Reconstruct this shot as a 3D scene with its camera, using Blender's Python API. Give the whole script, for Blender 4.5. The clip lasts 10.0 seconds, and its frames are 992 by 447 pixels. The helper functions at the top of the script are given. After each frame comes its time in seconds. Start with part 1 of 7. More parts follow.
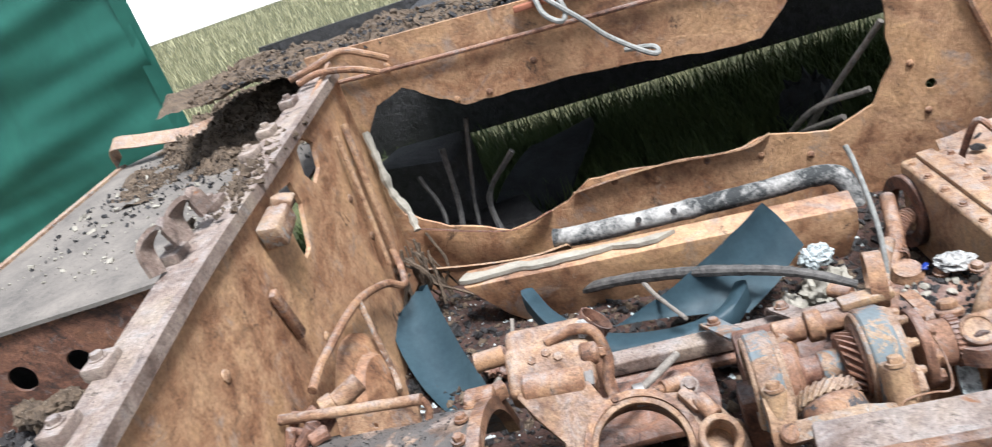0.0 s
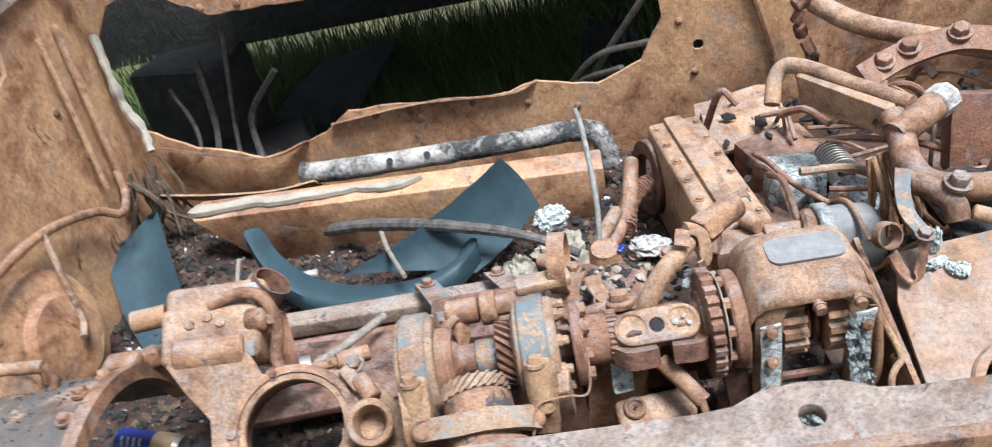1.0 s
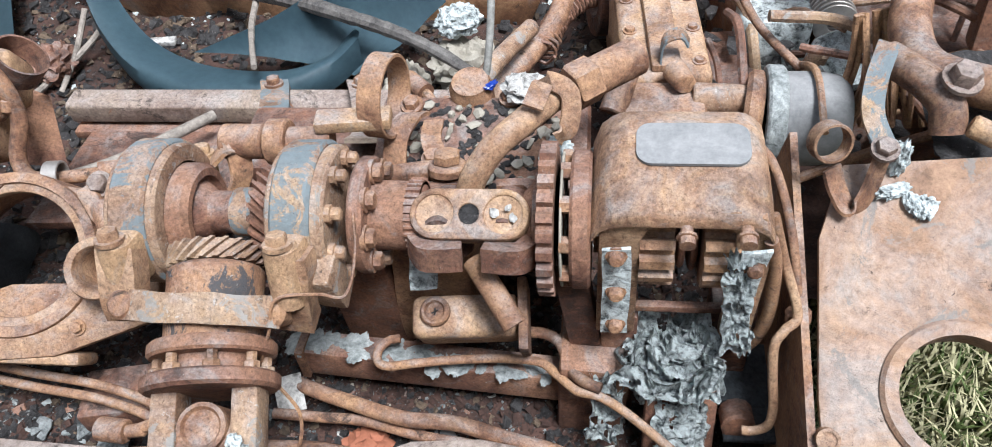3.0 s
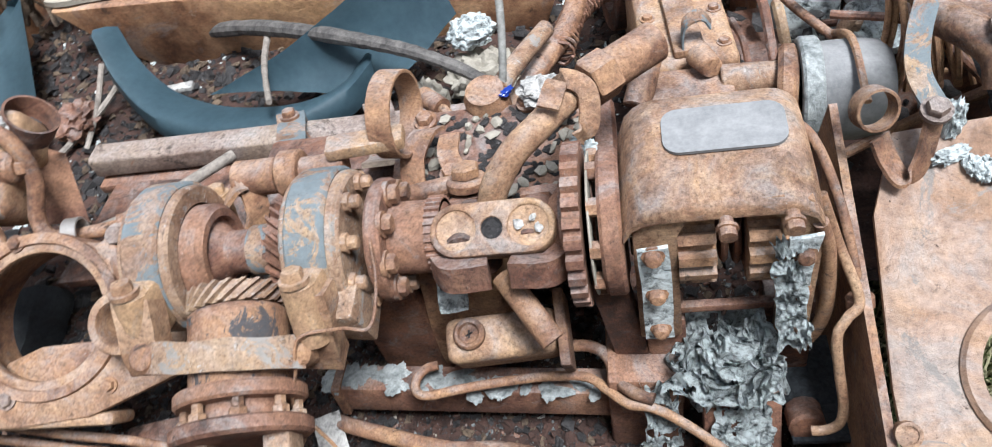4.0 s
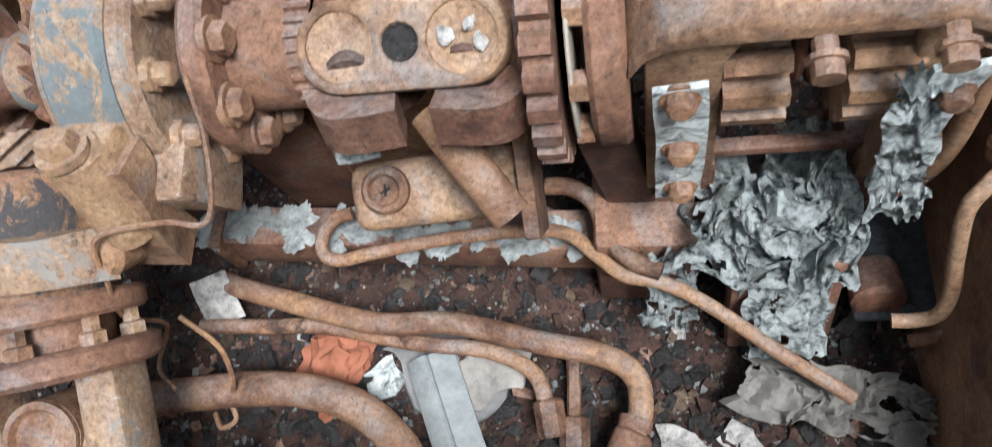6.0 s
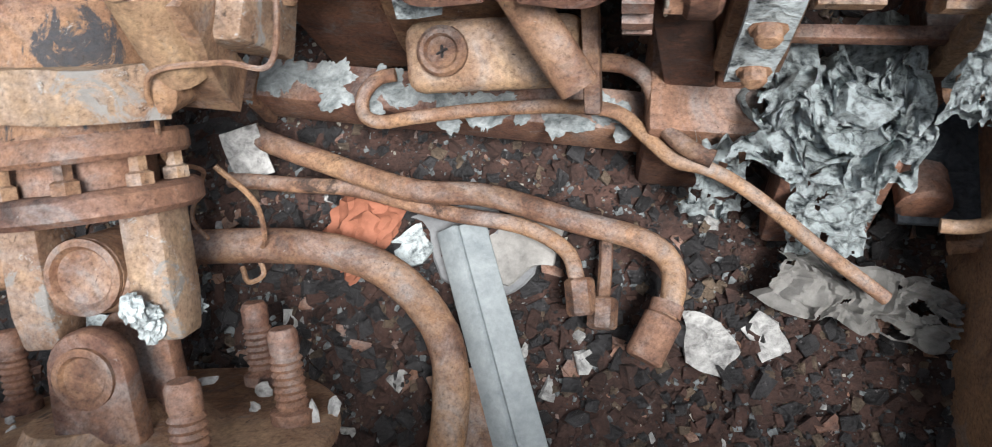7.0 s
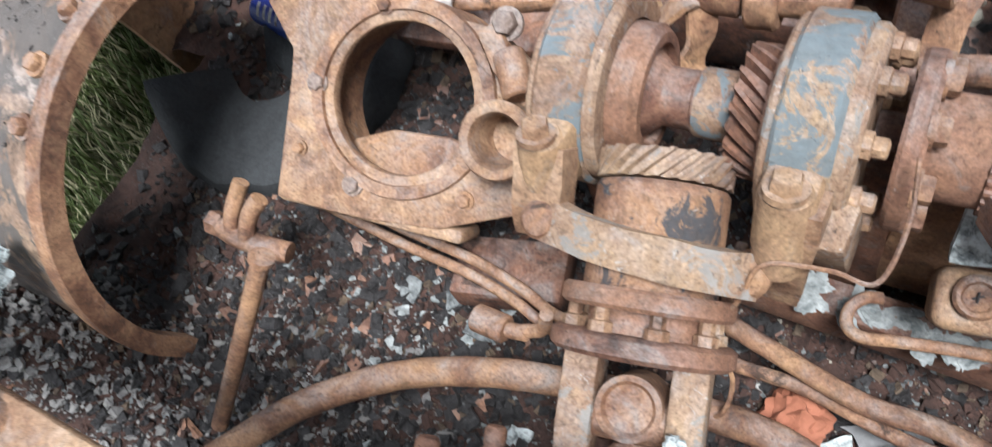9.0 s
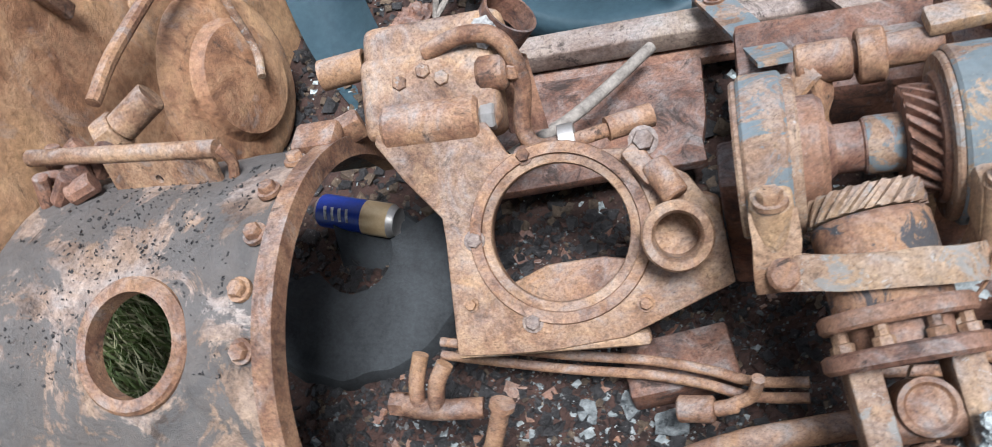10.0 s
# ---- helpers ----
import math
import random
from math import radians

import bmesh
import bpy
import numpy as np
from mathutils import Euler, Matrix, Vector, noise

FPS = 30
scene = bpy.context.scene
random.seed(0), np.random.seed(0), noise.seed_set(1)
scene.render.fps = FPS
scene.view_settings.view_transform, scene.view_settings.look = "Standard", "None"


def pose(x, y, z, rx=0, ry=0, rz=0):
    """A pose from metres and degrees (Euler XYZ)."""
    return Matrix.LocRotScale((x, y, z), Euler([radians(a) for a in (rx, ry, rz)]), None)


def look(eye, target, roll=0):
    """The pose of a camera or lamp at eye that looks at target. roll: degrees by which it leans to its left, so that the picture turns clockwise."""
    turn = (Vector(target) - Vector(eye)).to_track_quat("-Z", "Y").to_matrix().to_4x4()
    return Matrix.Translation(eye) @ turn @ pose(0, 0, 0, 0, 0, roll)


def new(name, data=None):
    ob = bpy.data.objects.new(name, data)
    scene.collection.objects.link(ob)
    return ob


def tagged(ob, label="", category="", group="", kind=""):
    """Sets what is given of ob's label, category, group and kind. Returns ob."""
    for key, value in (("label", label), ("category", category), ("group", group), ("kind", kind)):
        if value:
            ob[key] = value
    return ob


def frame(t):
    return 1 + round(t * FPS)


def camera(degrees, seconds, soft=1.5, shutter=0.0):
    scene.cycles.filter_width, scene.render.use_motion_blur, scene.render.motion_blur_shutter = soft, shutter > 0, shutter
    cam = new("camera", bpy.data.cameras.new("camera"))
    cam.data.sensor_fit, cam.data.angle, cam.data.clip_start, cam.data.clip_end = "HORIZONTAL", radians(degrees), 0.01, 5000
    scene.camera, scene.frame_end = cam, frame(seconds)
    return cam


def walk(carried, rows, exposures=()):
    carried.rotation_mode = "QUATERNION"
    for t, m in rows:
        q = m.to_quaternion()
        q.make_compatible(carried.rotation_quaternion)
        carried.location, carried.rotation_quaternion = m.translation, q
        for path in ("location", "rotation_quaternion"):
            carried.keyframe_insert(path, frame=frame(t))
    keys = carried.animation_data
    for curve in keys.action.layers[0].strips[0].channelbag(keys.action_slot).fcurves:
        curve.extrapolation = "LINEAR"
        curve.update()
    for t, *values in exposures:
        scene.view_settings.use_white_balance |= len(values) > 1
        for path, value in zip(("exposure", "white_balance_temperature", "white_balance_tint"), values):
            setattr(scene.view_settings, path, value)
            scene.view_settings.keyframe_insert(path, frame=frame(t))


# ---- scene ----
cam = camera(62.5, 10.0, soft=0.9, shutter=0.22)
PATH = [
    (0, (0.568, -0.155, 2.0), (0.186, 1.629, 1.182), -20.0),
    (0.5, (0.739, -0.087, 2.0), (0.517, 1.641, 1.018), -18.0),
    (1, (0.978, 0.07, 1.913), (0.836, 1.741, 0.824), -12.3),
    (1.5, (1.087, 0.294, 1.791), (0.946, 1.82, 0.506), -10.2),
    (2, (1.174, 0.424, 1.728), (0.997, 1.741, 0.233), -10.5),
    (2.5, (1.254, 0.491, 1.691), (1.03, 1.791, 0.188), -5.5),
    (3.8, (1.312, 0.506, 1.653), (0.923, 1.823, 0.198), -13.9),
    (4, (1.314, 0.539, 1.629), (0.934, 1.861, 0.178), -16.6),
    (4.5, (1.329, 0.67, 1.552), (0.961, 1.988, 0.093), -23.2),
    (5, (1.322, 0.715, 1.519), (0.951, 1.924, -0.031), -21.9),
    (5.5, (1.321, 0.809, 1.452), (0.957, 1.838, -0.224), -23.0),
    (6, (1.289, 0.864, 1.382), (0.911, 1.563, -0.454), -29.1),
    (6.2, (1.271, 0.867, 1.372), (0.921, 1.456, -0.507), -30.2),
    (7.3, (1.19, 0.85, 1.379), (0.847, 1.27, -0.546), -30.8),
    (7.5, (1.152, 0.851, 1.388), (0.725, 1.289, -0.516), -31.9),
    (8, (1.077, 0.839, 1.416), (0.49, 1.332, -0.432), -32.5),
    (8.5, (1.028, 0.826, 1.44), (0.321, 1.299, -0.37), -35.7),
    (9, (0.989, 0.763, 1.534), (0.129, 1.446, -0.138), -30.8),
    (9.5, (0.863, 0.622, 1.66), (0.078, 1.629, 0.12), -26.6),
    (10, (0.685, 0.574, 1.686), (0.055, 1.684, 0.146), -29.7),
]
walk(cam, [(t, look(eye, target, roll)) for t, eye, target, roll in PATH], [(0, 1.0, 6300, 10), (2.5, 0.90, 6250, 10), (5.2, 0.98, 6350, 10), (6.1, 0.88, 6450, 10), (7.3, 1.04, 6550, 10), (8.6, 1.06, 6550, 10), (9.4, 0.92, 6150, 10), (10, 0.86, 6150, 10)])

# ---- world and light: an overcast day ----
world = bpy.data.worlds.new("overcast")
world.use_nodes = True
scene.world = world
wn = world.node_tree
sky = wn.nodes.new("ShaderNodeTexSky")
sky.sky_type, sky.sun_disc = "NISHITA", False
sky.sun_elevation, sky.sun_rotation = radians(65), radians(132)
sky.air_density, sky.dust_density, sky.ozone_density = 1.0, 4.0, 1.0
grey = wn.nodes.new("ShaderNodeMixRGB")
grey.inputs[0].default_value = 0.75
grey.inputs[2].default_value = (8.3, 9.0, 10.0, 1)
wn.links.new(sky.outputs[0], grey.inputs[1])
wn.links.new(grey.outputs[0], wn.nodes["Background"].inputs[0])
wn.nodes["Background"].inputs[1].default_value = 0.050
sun = new("sun", bpy.data.lights.new("sun", "SUN"))
sun.data.energy, sun.data.angle, sun.data.color = 4.1, radians(20), (1.0, 0.98, 0.965)
sun.matrix_world = look((2.7, -0.6, 6.9), (0.6, 1.3, 0.6))

# ---- materials ----


def material(name, rough=0.8, metal=0.0):
    m = bpy.data.materials.new(name)
    m.use_nodes = True
    b = m.node_tree.nodes["Principled BSDF"]
    b.inputs["Roughness"].default_value, b.inputs["Metallic"].default_value = rough, metal
    return m, m.node_tree, b


def coords(nt):
    """Object coordinates, shifted for each object by its random number."""
    tc, oi, add = nt.nodes.new("ShaderNodeTexCoord"), nt.nodes.new("ShaderNodeObjectInfo"), nt.nodes.new("ShaderNodeVectorMath")
    add.operation = "MULTIPLY_ADD"
    mul = nt.nodes.new("ShaderNodeVectorMath")
    mul.operation = "SCALE"
    mul.inputs[0].default_value = (7.0, 11.0, 5.0)
    nt.links.new(oi.outputs["Random"], mul.inputs["Scale"])
    add.operation = "ADD"
    nt.links.new(tc.outputs["Object"], add.inputs[0])
    nt.links.new(mul.outputs[0], add.inputs[1])
    return add.outputs[0]


def noise_tex(nt, co, scale, detail=6.0, rough=0.6, warp=0.0):
    n = nt.nodes.new("ShaderNodeTexNoise")
    n.inputs["Scale"].default_value, n.inputs["Detail"].default_value = scale, detail
    n.inputs["Roughness"].default_value, n.inputs["Distortion"].default_value = rough, warp
    nt.links.new(co, n.inputs["Vector"])
    return n.outputs["Fac"]


def ramp(nt, fac, stops):
    r = nt.nodes.new("ShaderNodeValToRGB")
    while len(r.color_ramp.elements) < len(stops):
        r.color_ramp.elements.new(0.5)
    for e, (p, c) in zip(r.color_ramp.elements, stops):
        e.position = p
        e.color = (*c, 1) if len(c) == 3 else c
    nt.links.new(fac, r.inputs[0])
    return r.outputs[0]


def mix(nt, fac, a, b):
    m = nt.nodes.new("ShaderNodeMixRGB")
    for sock, v in ((m.inputs[0], fac), (m.inputs[1], a), (m.inputs[2], b)):
        if isinstance(v, (int, float)):
            sock.default_value = v
        elif isinstance(v, tuple):
            sock.default_value = (*v, 1)
        else:
            nt.links.new(v, sock)
    return m.outputs[0]


def bump(nt, b, heights, strength=0.5, dist=0.003):
    prev = None
    for h, s, d in heights:
        n = nt.nodes.new("ShaderNodeBump")
        n.inputs["Strength"].default_value, n.inputs["Distance"].default_value = s, d
        nt.links.new(h, n.inputs["Height"])
        if prev:
            nt.links.new(prev, n.inputs["Normal"])
        prev = n.outputs[0]
    nt.links.new(prev, b.inputs["Normal"])


BW = [(0.0, (0, 0, 0)), (1.0, (1, 1, 1))]


def step(nt, fac, lo, hi):
    return ramp(nt, fac, [(lo, (0, 0, 0)), (hi, (1, 1, 1))])


def rusty(name, dark, mid, light, ash=0.3, patch=None, patch_at=0.6, soot=0.3, rough=0.8, scale=1.0, ash_col=(0.5, 0.5, 0.49), grain=0.62, top_pale=0.48):
    """Burnt and rusted steel: red and ochre rust, pits, streaks, ash specks, paler top faces, remains of paint."""
    dark, mid, light = (tuple(0.87 * v + 0.155 * (0.3 * k[0] + 0.6 * k[1] + 0.1 * k[2]) for v in k) for k in (dark, mid, light))
    red = tuple(0.9 * v for v in mid)
    ochre = (light[0] * 1.1, light[1] * 1.12, light[2] * 1.0)
    pale = (0.44, 0.41, 0.405)
    m, nt, b = material(name, rough)
    co = coords(nt)
    broad, blot, fine = noise_tex(nt, co, 5 * scale, 6, 0.62, 0.7), noise_tex(nt, co, 40 * scale, 9, 0.74, 0.5), noise_tex(nt, co, 210 * scale, 7, 0.82)
    c = ramp(nt, broad, [(0.37, dark), (0.46, red), (0.53, light), (0.62, ochre)])
    c2 = ramp(nt, blot, [(0.33, tuple(0.2 * v for v in dark)), (0.40, dark), (0.47, red), (0.56, light), (0.68, tuple(1.15 * v for v in ochre))])
    c = mix(nt, 0.42, c, c2)
    # patchy pale grey mixed in on the faces that look up
    geo = nt.nodes.new("ShaderNodeNewGeometry")
    sep = nt.nodes.new("ShaderNodeSeparateXYZ")
    nt.links.new(geo.outputs["Normal"], sep.inputs[0])
    top = ramp(nt, sep.outputs["Z"], [(0.45, (0, 0, 0)), (0.95, (1, 1, 1))])
    hue = noise_tex(nt, co, 17 * scale, 8, 0.7, 0.9)
    where = nt.nodes.new("ShaderNodeMath")
    where.operation = "MULTIPLY"
    nt.links.new(top, where.inputs[0])
    nt.links.new(ramp(nt, hue, [(0.42, (0.05, 0.05, 0.05)), (0.62, (top_pale, top_pale, top_pale))]), where.inputs[1])
    c = mix(nt, where.outputs[0], c, pale)
    c = mix(nt, ramp(nt, hue, [(0.56, (0, 0, 0)), (0.68, (0.5, 0.5, 0.5))]), c, mix(nt, blot, (0.35, 0.36, 0.365), (0.17, 0.175, 0.175)))
    g = ramp(nt, fine, [(0.36, (0.14, 0.12, 0.11)), (0.44, (0.7, 0.68, 0.67)), (0.53, (1.05, 1.05, 1.05)), (0.63, (1.5, 1.48, 1.45))])
    mm = nt.nodes.new("ShaderNodeMixRGB")
    mm.blend_type = "MULTIPLY"
    mm.inputs[0].default_value = grain
    nt.links.new(c, mm.inputs[1])
    nt.links.new(g, mm.inputs[2])
    c = mm.outputs[0]
    if soot:
        s = step(nt, noise_tex(nt, co, 12 * scale, 9, 0.78, 1.2), 0.64 - 0.15 * soot, 0.70 - 0.12 * soot)
        c = mix(nt, mix(nt, 0.85, (0, 0, 0), s), c, (0.03, 0.022, 0.02))
    if patch:
        p = step(nt, noise_tex(nt, co, 19 * scale, 10, 0.74, 0.8), patch_at, patch_at + 0.04)
        c = mix(nt, mix(nt, 0.88, (0, 0, 0), p), c, mix(nt, blot, tuple(1.3 * v for v in patch), tuple(0.4 * v for v in patch)))
    if ash:
        a = step(nt, noise_tex(nt, co, 75 * scale, 10, 0.82, 0.5), 0.70 - 0.2 * ash, 0.74 - 0.2 * ash)
        c = mix(nt, mix(nt, 0.8, (0, 0, 0), a), c, ash_col)
        d = step(nt, noise_tex(nt, co, 95 * scale, 8, 0.78, 0.8), 0.63, 0.66)
        c = mix(nt, mix(nt, 0.85, (0, 0, 0), d), c, (0.03, 0.018, 0.015))
    nt.links.new(c, b.inputs["Base Color"])
    nt.links.new(ramp(nt, blot, [(0.35, (0.55, 0.55, 0.55)), (0.65, (0.9, 0.9, 0.9))]), b.inputs["Roughness"])
    bump(nt, b, [(blot, 0.85, 0.007), (fine, 0.9, 0.0025)])
    return m


def plain(name, a, c, rough=0.7, scale=20, bumpy=0.3, dist=0.002, metal=0.0, fine=150, specks=None, lo=0.35, hi=0.65):
    m, nt, b = material(name, rough, metal)
    co = coords(nt)
    n1, n2 = noise_tex(nt, co, scale, 8, 0.65, 0.5), noise_tex(nt, co, fine, 5, 0.7)
    f = nt.nodes.new("ShaderNodeMath")
    f.operation = "MULTIPLY_ADD"
    f.inputs[1].default_value, f.inputs[2].default_value = 0.35, 0.0
    nt.links.new(n2, f.inputs[0])
    f2 = nt.nodes.new("ShaderNodeMath")
    f2.operation = "MULTIPLY_ADD"
    f2.inputs[1].default_value = 0.65
    nt.links.new(n1, f2.inputs[0])
    nt.links.new(f.outputs[0], f2.inputs[2])
    col = ramp(nt, f2.outputs[0], [(lo, a), (hi, c)])
    if specks:
        s = step(nt, noise_tex(nt, co, fine * 0.6, 6, 0.7), 0.62, 0.66)
        col = mix(nt, s, col, specks)
    nt.links.new(col, b.inputs["Base Color"])
    bump(nt, b, [(n1, bumpy, dist * 3), (n2, bumpy, dist)])
    return m


RUST = rusty("rust", (0.075, 0.034, 0.020), (0.25, 0.108, 0.052), (0.40, 0.215, 0.108), ash=0.3)
RUST_TAN = rusty("rust_tan", (0.12, 0.058, 0.03), (0.32, 0.16, 0.078), (0.47, 0.29, 0.16), ash=0.32, soot=0.2)
# dark sooty rust; its colour also holds the shade of gaps under parts
RUST_DARK_SHADE = rusty("rust_dark_shade", (0.03, 0.015, 0.012), (0.11, 0.042, 0.025), (0.24, 0.10, 0.055), ash=0.25, soot=0.6, top_pale=0.3)
RUST_RED = rusty("rust_red", (0.055, 0.023, 0.016), (0.19, 0.075, 0.043), (0.32, 0.155, 0.09), ash=0.34, soot=0.25, top_pale=0.4)
RUST_BLUE = rusty("rust_paint", (0.11, 0.055, 0.033), (0.28, 0.15, 0.082), (0.40, 0.265, 0.165), ash=0.42, patch=(0.18, 0.25, 0.29), patch_at=0.47, soot=0.15)
RUST_SPOT = rusty("rust_spotted", (0.09, 0.04, 0.022), (0.26, 0.115, 0.058), (0.39, 0.205, 0.105), ash=0.44, patch=(0.04, 0.06, 0.08), patch_at=0.55, soot=0.15)
RUST_WALL = rusty("rust_sheet", (0.13, 0.055, 0.026), (0.36, 0.165, 0.070), (0.50, 0.285, 0.14), ash=0.0, soot=0.35, scale=0.4, grain=0.45, patch=(0.36, 0.26, 0.19), patch_at=0.62, top_pale=0.2)
RUST_ASH = rusty("rust_under_ash", (0.10, 0.048, 0.028), (0.29, 0.15, 0.078), (0.41, 0.27, 0.17), ash=0.6, patch=(0.34, 0.34, 0.33), patch_at=0.56, soot=0.3)
RUST_SOOT = rusty("rust_under_soot", (0.05, 0.035, 0.03), (0.20, 0.12, 0.075), (0.32, 0.215, 0.145), ash=0.3, patch=(0.11, 0.108, 0.108), patch_at=0.45, soot=0.6, scale=0.45)
RAIL = rusty("rail_steel", (0.11, 0.07, 0.055), (0.22, 0.15, 0.12), (0.32, 0.25, 0.21), ash=0.25, soot=0.45, patch=(0.30, 0.13, 0.06), patch_at=0.62, scale=0.7)
ASH_MID = plain("grey_ash", (0.10, 0.12, 0.125), (0.40, 0.44, 0.45), 0.8, 45, 0.8, 0.003, lo=0.36, hi=0.62)
RUST_PLATE = rusty("rust_plate", (0.13, 0.075, 0.045), (0.29, 0.155, 0.085), (0.40, 0.24, 0.14), ash=0.12, soot=0.25, scale=0.45, grain=0.4, patch=(0.26, 0.25, 0.24), patch_at=0.57, top_pale=0.5)
PALE_SHEET = plain("pale_sheet", (0.18, 0.178, 0.17), (0.38, 0.375, 0.36), 0.85, 14, 0.4)
PALE_BAR = plain("pale_blue_grey", (0.16, 0.19, 0.205), (0.32, 0.36, 0.375), 0.7, 18, 0.3)
GREYPLATE = plain("grey_plate", (0.12, 0.13, 0.14), (0.25, 0.26, 0.27), 0.75, 14, 0.2)
ASH = plain("ash_metal", (0.03, 0.045, 0.052), (0.60, 0.68, 0.70), 0.6, 70, 0.9, 0.003, lo=0.37, hi=0.54)
WHITE_ASH = plain("white_ash", (0.12, 0.12, 0.12), (0.64, 0.65, 0.64), 0.85, 60, 0.8, 0.003)
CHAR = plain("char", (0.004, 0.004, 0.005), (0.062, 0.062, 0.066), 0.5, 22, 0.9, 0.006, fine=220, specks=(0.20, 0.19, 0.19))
CHAR_RED = plain("char_red", (0.006, 0.004, 0.004), (0.11, 0.058, 0.046), 0.9, 18, 0.9, 0.006, fine=180, specks=(0.10, 0.09, 0.09))
SOIL = plain("soil", (0.05, 0.038, 0.03), (0.23, 0.17, 0.12), 0.95, 25, 0.9, 0.008, fine=160, specks=(0.36, 0.31, 0.25))
FENDER = plain("fender_dust", (0.09, 0.084, 0.08), (0.22, 0.20, 0.18), 0.9, 6, 0.4, 0.003, fine=90, specks=(0.07, 0.06, 0.06))
PLASTIC = plain("blue_grey_plastic", (0.045, 0.090, 0.120), (0.085, 0.155, 0.198), 0.5, 5, 0.12, 0.001, fine=60)
RUBBER = plain("rubber", (0.010, 0.012, 0.014), (0.045, 0.052, 0.058), 0.9, 9, 0.6, 0.004)
WOOD = plain("dry_stick", (0.10, 0.09, 0.08), (0.34, 0.31, 0.28), 0.85, 30, 0.6, 0.003)
WOOD_CHAR = plain("charred_stick", (0.025, 0.025, 0.027), (0.16, 0.155, 0.15), 0.8, 30, 0.6, 0.003)
STONE = plain("stone", (0.20, 0.19, 0.16), (0.42, 0.40, 0.35), 0.9, 12, 0.6, 0.004)
BRICK_RED = plain("red_clay", (0.22, 0.08, 0.045), (0.36, 0.14, 0.085), 0.85, 25, 0.4)
TARP_GREEN = plain("green_sheet", (0.008, 0.085, 0.065), (0.02, 0.145, 0.11), 0.55, 3, 0.3, 0.004, fine=400)
GRASS = plain("grass_blade", (0.04, 0.075, 0.02), (0.11, 0.15, 0.045), 0.7, 3, 0.1, fine=9)
GRASS_DRY = plain("dry_grass", (0.28, 0.28, 0.16), (0.52, 0.50, 0.32), 0.8, 3, 0.1, fine=9)
EARTH = plain("earth", (0.035, 0.04, 0.018), (0.11, 0.11, 0.05), 0.95, 4, 0.8, 0.01, fine=60)
# near white: the glare of bright sky and ground is put into this colour
GLARE_WHITE = plain("glare_white", (0.62, 0.62, 0.60), (0.80, 0.80, 0.79), 0.85, 1.5, 0.2)
STEEL = plain("bare_steel", (0.30, 0.29, 0.28), (0.46, 0.45, 0.44), 0.45, 30, 0.2, 0.001, metal=0.7)
CAN_BLUE = plain("can_blue", (0.005, 0.02, 0.16), (0.012, 0.045, 0.30), 0.3, 12, 0.05)
CAN_GOLD = plain("can_gold", (0.42, 0.30, 0.16), (0.62, 0.48, 0.30), 0.3, 12, 0.05, metal=0.4)
WIRE = plain("grey_wire", (0.12, 0.125, 0.12), (0.32, 0.33, 0.32), 0.6, 40, 0.3)
BLACKPLASTIC = plain("black_panel", (0.014, 0.019, 0.026), (0.075, 0.092, 0.11), 0.55, 90, 0.8, 0.004, fine=180)

# ---- building helpers ----


HERE = Matrix()
# the near-side assemblies are drawn in a frame of their own, slightly turned and larger
NEAR = Matrix(((0.8868, 0.0689, 0.0283, 0.0242), (-0.0724, 0.8862, 0.0153, 0.1646), (-0.0262, -0.0122, 0.8654, 0.1523), (0, 0, 0, 1)))


def thing(name, base, label, category, group="", kind=""):
    e = new(name)
    e.location = HERE @ Vector(base)
    e.empty_display_size = 0.05
    return tagged(e, label, category, group, kind)


def mesh_of(bm, name, mat, origin=(0, 0, 0), smooth=35):
    bmesh.ops.transform(bm, verts=bm.verts, matrix=HERE)
    bmesh.ops.translate(bm, verts=bm.verts, vec=-Vector(origin))
    me = bpy.data.meshes.new(name)
    for f in bm.faces:
        f.smooth = smooth > 0
    bmesh.ops.recalc_face_normals(bm, faces=bm.faces)
    bm.to_mesh(me)
    bm.free()
    if smooth:
        me.set_sharp_from_angle(angle=radians(smooth))
    me.materials.append(mat)
    return me


def base_of(ob):
    v = Vector(ob.location)
    return v + base_of(ob.parent) if ob.parent else v


def part(name, bm, mat, parent, label="", smooth=35):
    """One mesh, given in world places, as a part under a thing or under a part."""
    ob = new(name, mesh_of(bm, name, mat, base_of(parent), smooth))
    ob.parent = parent
    return tagged(ob, label) if label else ob


def solo(name, bm, mat, base, label, category, group="", kind="", smooth=35):
    """A thing that is one mesh."""
    base = HERE @ Vector(base)
    ob = new(name, mesh_of(bm, name, mat, base, smooth))
    ob.location = base
    return tagged(ob, label, category, group, kind)


def axes(n, up=(0, 0, 1)):
    """A turn whose z is n and whose y leans to up."""
    n = Vector(n).normalized()
    x = Vector(up).cross(n)
    if x.length < 1e-4:
        x = Vector((1, 0, 0)).cross(n)
    x.normalize()
    y = n.cross(x)
    return Matrix((x, y, n)).transposed()


def box(bm, c, size, turn=None, bev=0.004, seg=2):
    m = Matrix.Translation(c) @ (turn.to_4x4() if turn else Matrix()) @ Matrix.Diagonal((*size, 1))
    r = bmesh.ops.create_cube(bm, size=1.0, matrix=m)
    if bev:
        es = {e for v in r["verts"] for e in v.link_edges}
        bmesh.ops.bevel(bm, geom=list(es), offset=bev, segments=seg, affect="EDGES", profile=0.5)


